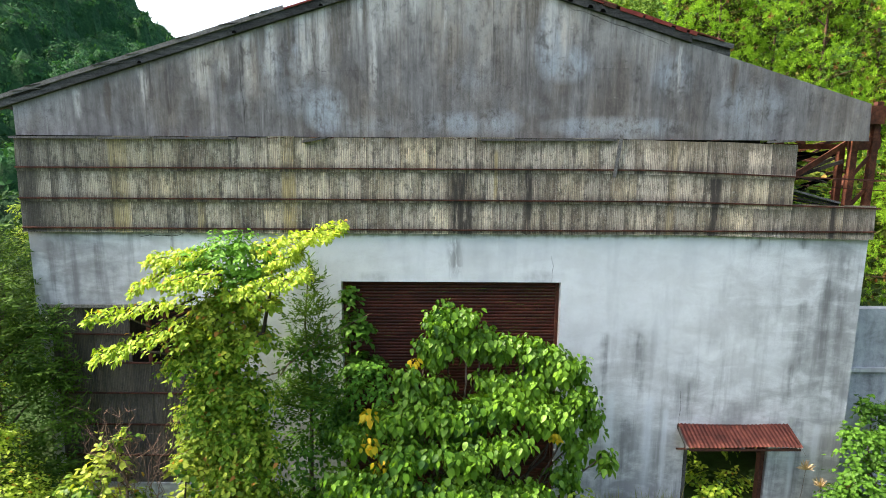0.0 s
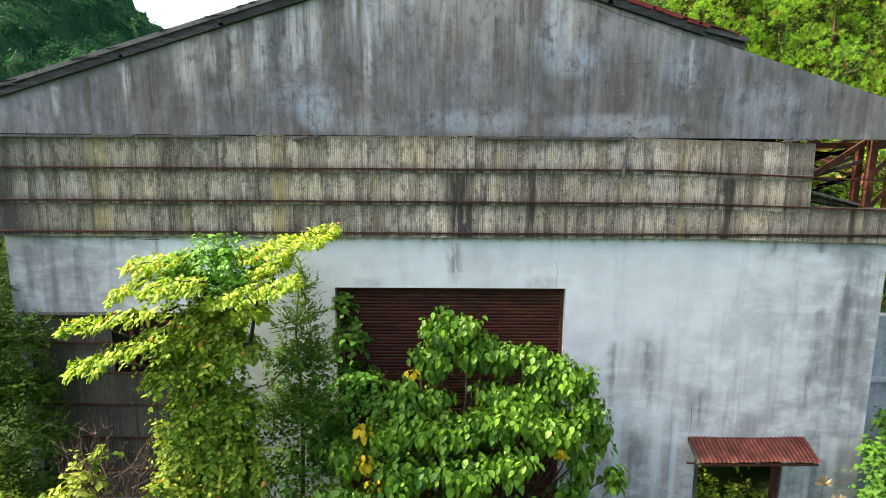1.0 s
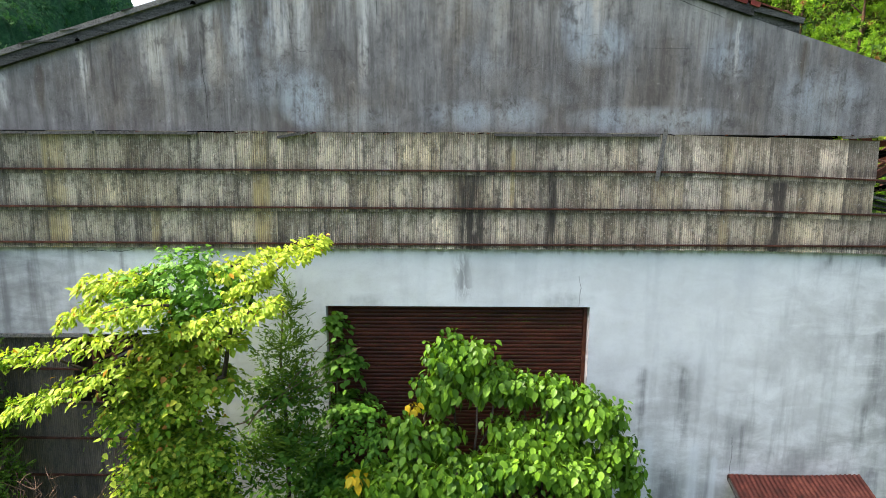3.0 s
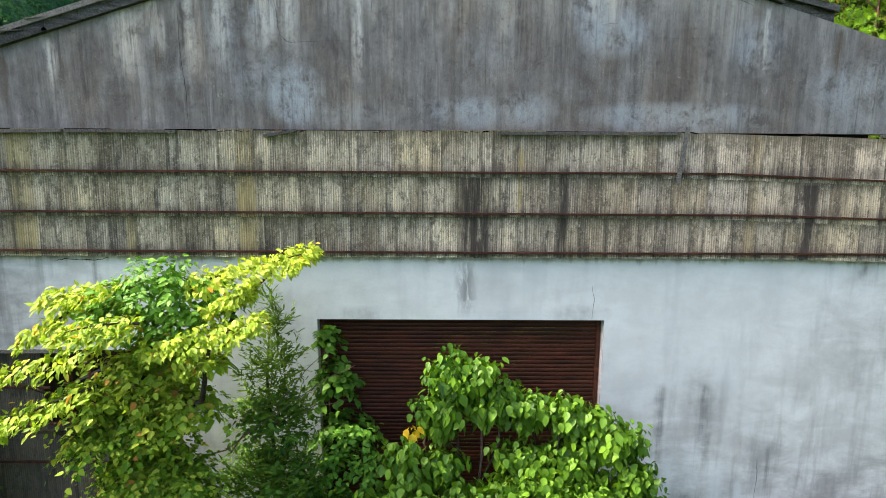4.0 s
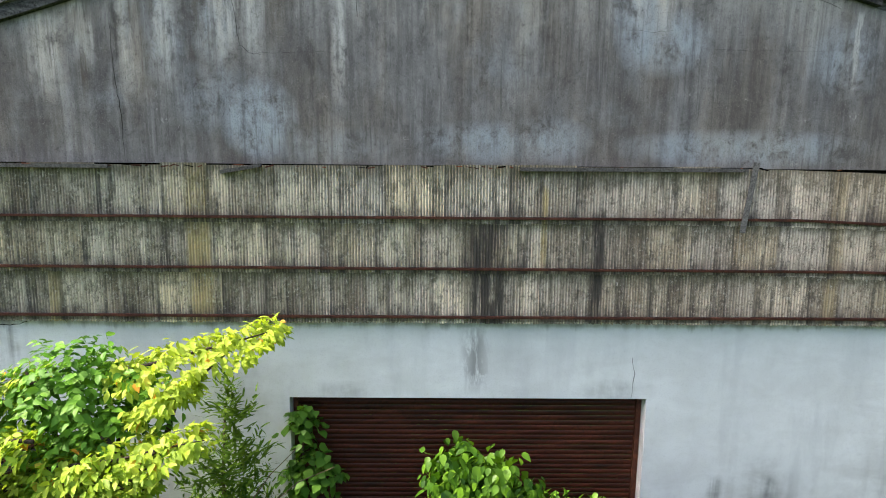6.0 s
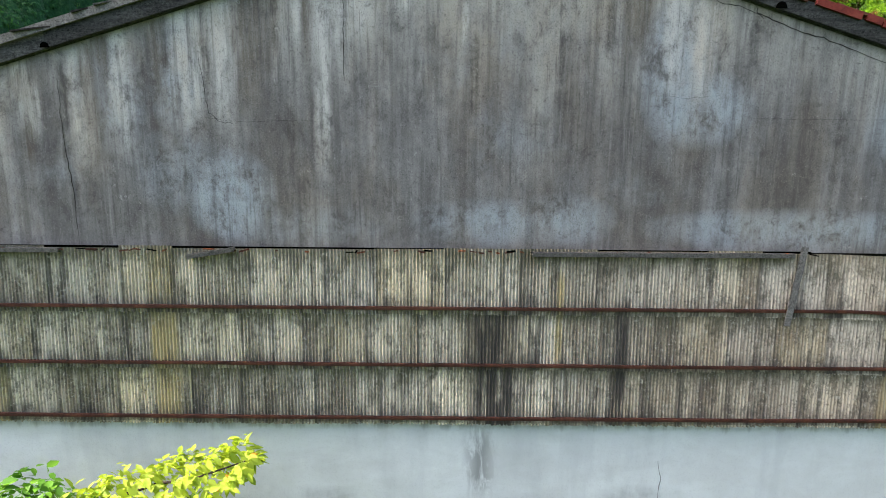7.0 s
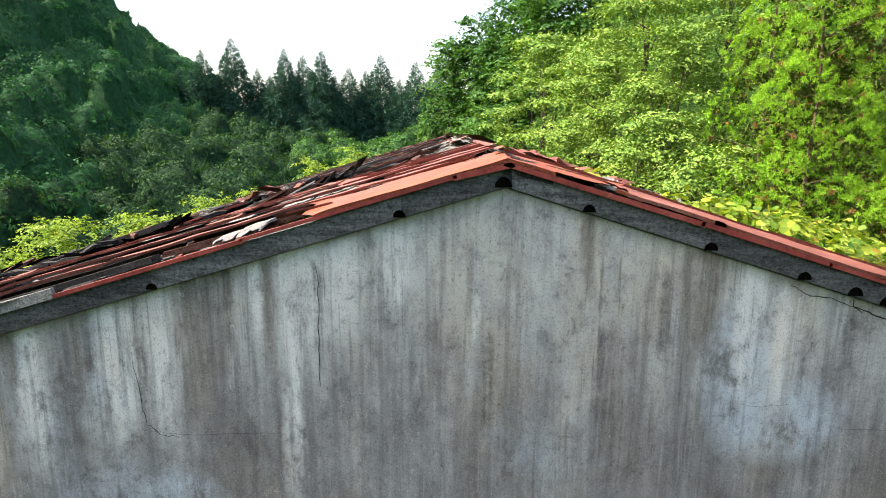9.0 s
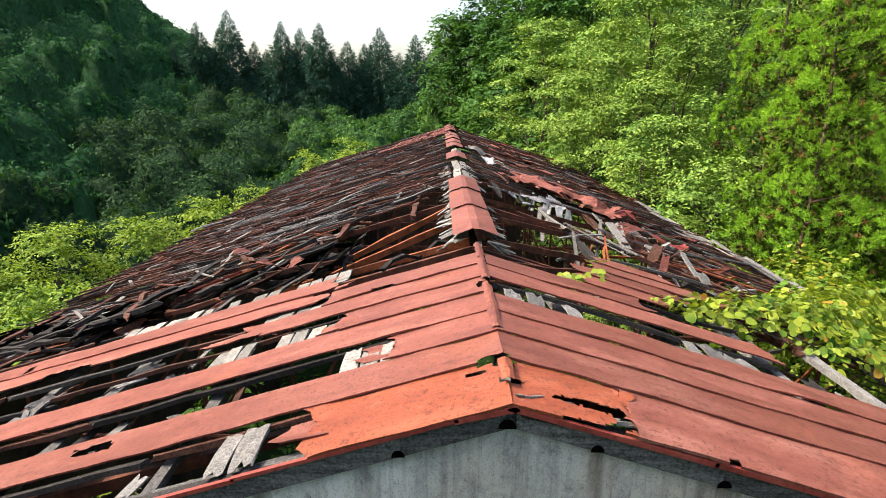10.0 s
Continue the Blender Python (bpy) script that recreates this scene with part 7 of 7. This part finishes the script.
def tufted_cedar(name, label, x, y, top, spread, material, seed, boughs=110, tufts_each=24, needles=40, group=""):
    """A cedar whose boughs end in rounded heads of needle tufts, with brown, shade-coloured needles between them."""
    rng = np.random.default_rng(seed)
    z0 = float(height(x, y))
    t = thing(name, label, "conifer", group)
    H = top - z0
    bm = bmesh.new()
    limb(bm, bent(rng, (x, y, z0 - 0.3), (x, y, top - 0.4), 7, 0.006), 0.075, 0.03, 8)
    i = np.arange(boughs)
    f = 0.03 + 0.95 * (1 - (1 - (i + 0.5) / boughs) ** 0.66)
    a = i * 2.39996 + rng.normal(0, 0.4, boughs)
    r = spread * (1 - f) ** 0.60 * np.where(rng.random(boughs) < 0.25, 0.35, rng.uniform(0.62, 1.08, boughs)) + 0.05
    c = np.stack([x + r * np.cos(a), y + r * np.sin(a), z0 + H * f + rng.normal(0, 0.2, boughs)], 1)
    out = unit(np.stack([np.cos(a), np.sin(a), np.full(boughs, 0.35)], 1))
    for k in range(0, boughs, 3):
        limb(bm, [(x, y, c[k][2] - 0.5), tuple((c[k] + np.array([x, y, c[k][2] - 0.45])) / 2), tuple(c[k])], 0.03, 0.012, 4)
    part("trunk", bm, CEDARBARK, t, smooth=True)
    # heads of tufts, domed on the outer and upper side
    size = rng.uniform(0.52, 0.95, boughs) * (0.6 + 0.14 * spread)
    m = boughs * tufts_each
    o = np.repeat(out, tufts_each, axis=0)
    d = unit(o * 0.55 + unit(rng.normal(size=(m, 3))) * np.array([1, 1, 0.75]) + np.array([0, 0, 0.30]))
    tc = np.repeat(c, tufts_each, axis=0) + d * np.repeat(size, tufts_each)[:, None] * rng.uniform(0.78, 1.06, (m, 1))
    tr = rng.uniform(0.075, 0.13, m)
    q = m * needles
    td = np.repeat(unit(d + np.array([0, 0, 0.35])), needles, axis=0)
    nd = unit(unit(rng.normal(size=(q, 3))) + td * 0.40)
    L = np.repeat(tr, needles) * rng.uniform(0.8, 1.25, q)
    pos = np.repeat(tc, needles, axis=0) + nd * (L * 0.25)[:, None]
    old = np.repeat(rng.random(m) < 0.035, needles)
    nm = np.repeat(d, needles, axis=0) + rng.normal(scale=0.45, size=(q, 3))
    leaf_mesh("crown", [(pos[~old], nd[~old], nm[~old], L[~old], NEEDLE)], material, t)
    # brown old needles inside each head, their shade put into a darker colour
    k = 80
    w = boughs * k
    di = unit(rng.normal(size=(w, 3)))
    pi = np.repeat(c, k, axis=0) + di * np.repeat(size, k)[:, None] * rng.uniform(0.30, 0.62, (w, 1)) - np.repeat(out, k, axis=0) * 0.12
    leaf_mesh("inner_foliage", [(pi, rng.normal(size=(w, 3)) + np.array([0, 0, -0.6]), di + rng.normal(scale=0.4, size=(w, 3)), rng.uniform(0.12, 0.22, w), OVAL)], L_CEDARIN, t, "brownish inner needles, coloured darker for shade")
    leaf_mesh("dead_foliage", [(pos[old], nd[old], nm[old], L[old], NEEDLE)], L_DEAD, t, "orange-brown dying needles")
    return t


L_CEDARIN = leaf_material("shade_colored_cedar_needles", (0.020, 0.045, 0.006), (0.035, 0.075, 0.010), (0.075, 0.075, 0.018), 0.10, 0.8, 0.6, odd=(0.16, 0.07, 0.02), gloss=0.05)
for i, (x, y, top, sp, lab) in enumerate(((10.2, 37.0, 20.0, 5.6, "tall light-green broadleaf tree on the sunny slope"), (8.9, 31.5, 11.3, 3.6, "light-green broadleaf tree beside the shed"), (15.5, 41.0, 24.0, 5.5, "light-green broadleaf tree higher up the slope"),
                                          (7.0, 47.0, 17.0, 4.6, "rounded green broadleaf tree at the shed's far end"), (10.4, 33.6, 14.5, 3.6, "spreading light-green tree with layered boughs"), (9.7, 27.8, 10.2, 2.5, "low spreading light-green tree at the slope's foot"), (9.2, 42.5, 16.0, 4.4, "light-green broadleaf tree beyond the shed"))):
    broad_tree("broadleaf_tree", lab, x, y, top, sp, L_LIGHT, 31 + i, 15 if y > 40 else 25 if sp > 4 else 36, 0.22 if y > 40 else 0.155, 54 if sp > 4 else 40, 0.12)
for i, (x, y, top, sp, n, k) in enumerate(((11.3, 25.0, 17.5, 2.7, 92, 36), (12.4, 29.6, 18.0, 2.6, 76, 30), (14.0, 22.6, 17.0, 2.8, 86, 34), (14.8, 27.5, 20.0, 2.9, 70, 26), (17.0, 24.0, 19.0, 3.0, 70, 24), (17.8, 30.5, 23.0, 3.1, 60, 22), (19.8, 26.0, 22.0, 3.1, 50, 22), (15.8, 19.4, 14.5, 2.7, 70, 28), (20.5, 20.5, 19.0, 3.0, 50, 22), (12.9, 26.4, 17.0, 2.3, 64, 28))):
    tufted_cedar("cedar_tree", "bright green cedar with tufted boughs on the slope", x, y, top, sp, L_CEDAR, 50 + i, n, k, group="cedars on the east slope")
for i, (x, y, top, sp) in enumerate(((-14.4, 29.7, 7.0, 2.8), (-11.8, 31.5, 7.0, 2.6), (-10.1, 33.9, 7.6, 2.4), (-16.8, 28.5, 6.0, 2.8), (-8.6, 37.0, 7.6, 2.2), (-6.9, 41.0, 9.0, 1.9), (-5.0, 43.5, 9.7, 2.0), (-12.5, 26.0, 5.6, 2.6), (-9.8, 24.0, 5.6, 2.2), (-9.2, 20.5, 5.8, 1.9), (-9.0, 17.5, 5.6, 1.8), (-11.4, 21.5, 5.8, 2.2), (-8.4, 28.5, 6.4, 1.8))):
    broad_tree("sunlit_bush", "sunlit yellow-green bush beyond the roof", x, y, top, sp, L_BUSH, 70 + i, 34, 0.16, 26, 0.1, 0.45, 0.6)

# row of dark cedars closing the valley
for i, (px, top) in enumerate(((-33.0, 20.8), (-29.4, 22.6), (-26.4, 18.6), (-21.8, 21.0), (-19.6, 20.4), (-16.4, 20.8), (-12.9, 18.6), (-8.6, 20.6), (-3.4, 19.4), (-0.4, 19.0), (-36.4, 18.0), (-24.2, 17.4), (-10.8, 18.4), (2.0, 18.6), (-31.0, 17.6), (-14.6, 17.2), (-5.8, 17.0), (-1.8, 17.0))):
    far_cedar(px, 93 + (i * 7 % 5) * 0.9, top + 0.9, 100 + i)




for i, (x, y, top, sp) in enumerate(((1.6, 76.0, 20.5, 5.0), (4.6, 74.0, 22.5, 5.2), (7.6, 71.0, 25.0, 5.4), (10.4, 67.0, 26.5, 5.4), (3.4, 79.0, 20.0, 5.0), (8.4, 62.0, 22.5, 5.2), (12.6, 61.0, 26.0, 5.4), (6.2, 66.5, 19.5, 5.0))):
    broad_tree("slope_tree", "tall dark green tree where the slope closes the valley", x, y, top, sp, L_SLOPE, 140 + i, 4.2, 0.46, 44, 0.05, 0.6, 1.1)


def canopy_material(name, dark, light):
    """Close-grown foliage of far crowns, too small to tell its leaves apart."""
    m = Mat(name, 0.8)
    m.b.inputs["Specular IOR Level"].default_value = 0.06
    big = m.noise(m.coords(), 0.35, 4, 0.6)
    clump = m.noise(m.coords(), 2.6, 6, 0.72, 0.4)
    col = m.mix(m.ramp(clump, (0.38, 0.0), (0.62, 1.0)), dark, light)
    col = m.mix(m.ramp(big, (0.40, 0.0), (0.64, 0.55)), col, tuple(0.55 * v for v in dark))
    m.color(col)
    m.bump(clump, 1.0, 0.5)
    return m.m


CANOPY = {"dark_slope_leaf": canopy_material("grove_canopy", (0.014, 0.045, 0.014), (0.045, 0.115, 0.030)),
          "forest_leaf": canopy_material("hillside_canopy", (0.015, 0.058, 0.022), (0.036, 0.115, 0.038)),
          "dark_green_leaf": canopy_material("valley_canopy", (0.009, 0.030, 0.013), (0.026, 0.068, 0.024)),
          "slope_forest_leaf": canopy_material("slope_canopy", (0.02, 0.06, 0.012), (0.09, 0.18, 0.03))}


def woodland(name, label, spots, material, seed, leaves, leaf, step=0.55):
    """The canopy of a wood: domed crowns grown together, with loose leaf clumps all over them."""
    rng = np.random.default_rng(seed)
    sp = np.array(spots)
    xs = np.arange(sp[:, 0].min() - 9, sp[:, 0].max() + 9, step)
    ys = np.arange(sp[:, 1].min() - 9, sp[:, 1].max() + 9, step)
    X, Y = np.meshgrid(xs, ys)
    X = X + rng.uniform(-0.3, 0.3, X.shape) * step
    Y = Y + rng.uniform(-0.3, 0.3, Y.shape) * step
    ground_z = height(X, Y)
    Z = ground_z + 0.4
    for x, y, r, lift in spots:
        z0 = float(height(x, y))
        lobes = [(x, y, r, lift)] + [(x + rng.normal(0, 0.5 * r), y + rng.normal(0, 0.5 * r), r * rng.uniform(0.35, 0.6), lift + rng.uniform(-0.5, 0.9)) for _ in range(4)]
        for lx, ly, lr, ll in lobes:
            i0, i1 = np.searchsorted(xs, (lx - lr, lx + lr))
            j0, j1 = np.searchsorted(ys, (ly - lr, ly + lr))
            w = np.s_[j0:j1, i0:i1]
            d = np.clip(1 - ((X[w] - lx) ** 2 + (Y[w] - ly) ** 2) / lr ** 2, 0, 1)
            Z[w] = np.where(d > 0, np.maximum(Z[w], z0 + ll + 1.15 * lr * (d ** 0.8 - 0.62)), Z[w])
    lump = rng.normal(0, 0.34, Z.shape)
    lump = (lump + np.roll(lump, 1, 0) + np.roll(lump, 1, 1) + np.roll(lump, (1, 1), (0, 1))) / 2.4
    Z = Z + lump + rng.normal(0, 0.08, Z.shape)
    gy, gx = np.gradient(Z, step)
    nor = unit(np.stack([-gx, -gy, np.ones_like(Z)], -1)).reshape(-1, 3)
    pts = np.stack([X.ravel(), Y.ravel(), Z.ravel()], 1)
    nx, ny = len(xs), len(ys)
    a = (np.arange(ny - 1)[:, None] * nx + np.arange(nx - 1)[None, :]).ravel()
    # the wood ends a few metres beyond its outermost trees
    wooded = np.zeros(len(pts), bool)
    for x, y, r, _ in spots:
        wooded |= (pts[:, 0] - x) ** 2 + (pts[:, 1] - y) ** 2 < (r + 3.0) ** 2
    a = a[wooded[a] & wooded[a + nx + 1]]
    loops = np.stack([a, a + 1, a + nx + 1, a + nx], 1)
    mesh = bpy.data.meshes.new("canopy")
    mesh.vertices.add(len(pts))
    mesh.vertices.foreach_set("co", (pts - np.array([0, 0, 0.25])).astype(np.float32).ravel())
    mesh.loops.add(loops.size)
    mesh.loops.foreach_set("vertex_index", loops.astype(np.int32).ravel())
    mesh.polygons.add(len(loops))
    mesh.polygons.foreach_set("loop_start", np.arange(len(loops), dtype=np.int32) * 4)
    mesh.update(calc_edges=True)
    t = thing(name, label, "forest", kind="stuff")
    mesh_object("canopy", mesh, CANOPY[material.name], t)
    prob = np.where(pts[:, 2] > ground_z.ravel() + 1.0, 1 / np.clip(nor[:, 2], 0.10, 1), 0.25) * wooded
    k = rng.choice(len(pts), leaves, p=prob / prob.sum())
    p = pts[k] + rng.uniform(-0.5, 0.5, (leaves, 3)) * np.array([step, step, 0.25]) + nor[k] * rng.uniform(-0.2, 0.22, (leaves, 1))
    n = nor[k] + rng.normal(scale=0.30, size=(leaves, 3))
    ax = np.cross(n, rng.normal(size=(leaves, 3))) + np.array([0, 0, -0.25])
    leaf_mesh("leaves", [(p, ax, n, leaf * rng.uniform(0.55, 1.3, leaves), OVAL)], material, t)
    return t


rngw = np.random.default_rng(3)
spots = []
for gx in np.arange(-64, -24, 3.7):
    for gy in np.arange(22, 136, 4.1):
        spots.append((gx + rngw.uniform(-1.5, 1.5), gy + rngw.uniform(-1.6, 1.6), rngw.uniform(2.3, 3.4), rngw.uniform(2.2, 4.6)))
woodland("hillside_forest", "dense dark green forest on the shaded west hillside", spots, L_FOREST, 41, 108000, 0.38)
spots = []
for gx in np.arange(-27, 3, 4.4):
    for gy in np.arange(54, 88, 5.0):
        spots.append((gx + rngw.uniform(-1.8, 1.8), gy + rngw.uniform(-2, 2), rngw.uniform(2.2, 3.4), rngw.uniform(3.5, 6.0) + (gy - 54) * 0.08))
for gx in np.arange(-29, -8, 4.0):
    for gy in np.arange(32 if gx < -17 else 41, 56, 4.5):
        spots.append((gx + rngw.uniform(-1.5, 1.5), gy + rngw.uniform(-1.5, 1.5), rngw.uniform(1.8, 2.8), rngw.uniform(2.0, 3.4)))
for gx in np.arange(-30, -13, 3.2):
    for gy in np.arange(21, 34, 3.2):
        spots.append((gx + rngw.uniform(-1, 1), gy + rngw.uniform(-1, 1), rngw.uniform(1.7, 2.4), rngw.uniform(0.9, 1.8)))
light = [p for p in spots if p[0] > -15 and p[1] > 58]
woodland("valley_forest", "dark green broadleaf wood on the valley floor", [p for p in spots if p not in light], L_DARK, 42, 50000, 0.335)
woodland("valley_grove", "mid-green rounded crowns before the cedar row", light, L_SLOPE, 45, 26000, 0.34)
spots = []
for gx in np.arange(3, 44, 4.8):
    for gy in np.arange(50, 112, 5.2):
        if gx < 8 and gy < 60:
            continue
        spots.append((gx + rngw.uniform(-1.8, 1.8), gy + rngw.uniform(-2, 2), rngw.uniform(2.6, 3.8), rngw.uniform(5.0, 9.0)))
for gx in np.arange(24, 50, 5.5):
    for gy in np.arange(8, 50, 5.5):
        spots.append((gx + rngw.uniform(-1.8, 1.8), gy + rngw.uniform(-2, 2), rngw.uniform(2.6, 3.6), rngw.uniform(5.0, 8.0)))
woodland("slope_forest", "green mixed forest on the sunny east slope", spots, L_MIX, 43, 28000, 0.55, 0.8)


# ---- vines sprawling over the east side of the roof ----
def build_roof_vine():
    rng = np.random.default_rng(77)
    t = thing("roof_vine", "pale green vine sprawling over the broken roof edge", "vine")
    rows = []
    for x, y, r in ((2.9, 13.6, 0.25), (3.3, 13.8, 0.35), (3.9, 14.2, 0.5), (4.6, 14.6, 0.6), (5.3, 15.0, 0.7), (6.0, 15.6, 0.8), (6.6, 14.6, 0.8), (5.6, 14.2, 0.6), (6.6, 16.6, 0.8), (7.2, 15.6, 0.8), (7.4, 17.4, 0.9), (5.0, 13.9, 0.4), (7.3, 14.0, 0.7), (2.2, 14.3, 0.2), (1.9, 13.9, 0.15)):
        rows.append((x, y, roof_z(x, 0.02 + r * 0.22), r, r, r * 0.42))
    rows += [(8.2, 16.0, 7.6, 1.2, 1.4, 1.0), (8.6, 18.5, 7.4, 1.3, 1.5, 1.1), (9.2, 21.0, 7.2, 1.3, 1.5, 1.2), (9.0, 14.0, 6.6, 1.0, 1.2, 1.2), (9.6, 17.0, 6.0, 1.2, 1.6, 1.6), (9.8, 22.0, 5.5, 1.3, 1.8, 1.8)]
    bm = bmesh.new()
    limb(bm, bent(rng, (8.6, 15.0, 0), (8.0, 15.2, 7.3), 6, 0.02), 0.05, 0.02, 5)
    for x, y, z, *_ in rows:
        limb(bm, bent(rng, (8.0, 15.2, 7.3), (x, y, z), 6, 0.02), 0.014, 0.006, 4)
    part("stem", bm, BARK, t)
    leaf_mesh("leaves", [sprays(rng, rows, 50, 7, 0.44, 0.102, ROUND, 0.45, (0.45, 1.0), 0.6, 0.25, 0.9)], L_VINE, t)
    t = thing("ridge_weed", "small green weed sprouting through the roof", "weeds")
    rows = [(-0.9, 13.0, roof_z(-0.9, -0.3), 0.25, 0.25, 0.25), (-1.6, 11.0, roof_z(-1.6, -0.5), 0.4, 0.3, 0.25), (-2.2, 11.2, roof_z(-2.2, -0.55), 0.4, 0.3, 0.25)]
    for x, y, z, *_ in rows:
        bm = bmesh.new()
        limb(bm, bent(rng, (x, y, z - 1.2), (x, y, z), 4, 0.02), 0.01, 0.005, 4)
        part("stem", bm, BARK, t)
    leaf_mesh("leaves", [sprays(rng, rows, 120, 6, 0.2, 0.08, OVAL, 0.3)], L_VINE, t)
    # weeds standing inside the roofless part
    t = thing("indoor_growth", "leafy growth inside the open shed", "weeds", kind="stuff")
    rows = [(rng.uniform(-5.5, 6.8), rng.uniform(12, 40), rng.uniform(0.4, 1.6), 1.1, 1.1, 1.0) for _ in range(60)]
    rows += [(2.6, 16.5, 6.2, 0.9, 0.9, 1.6), (3.6, 17.5, 6.0, 0.9, 0.9, 1.6), (-4.0, 18.0, 5.5, 1.0, 1.0, 1.5), (-2.0, 12.6, 6.6, 0.8, 0.6, 1.2), (-3.4, 12.0, 6.4, 0.7, 0.6, 1.0)]
    leaf_mesh("foliage", [sprays(rng, rows, 6, 6, 0.5, 0.22, OVATE, 0.4)], L_GREEN, t)


build_roof_vine()

# floor of the shed
bm = bmesh.new()
add_box(bm, (WEST + 0.18, FRONT + 0.21, -0.05), (EAST - 0.18, BACK - 0.01, 0.02))
tagged(part("floor", bm, GROUND), "earth floor of the shed under leaf litter", "floor", kind="structure")
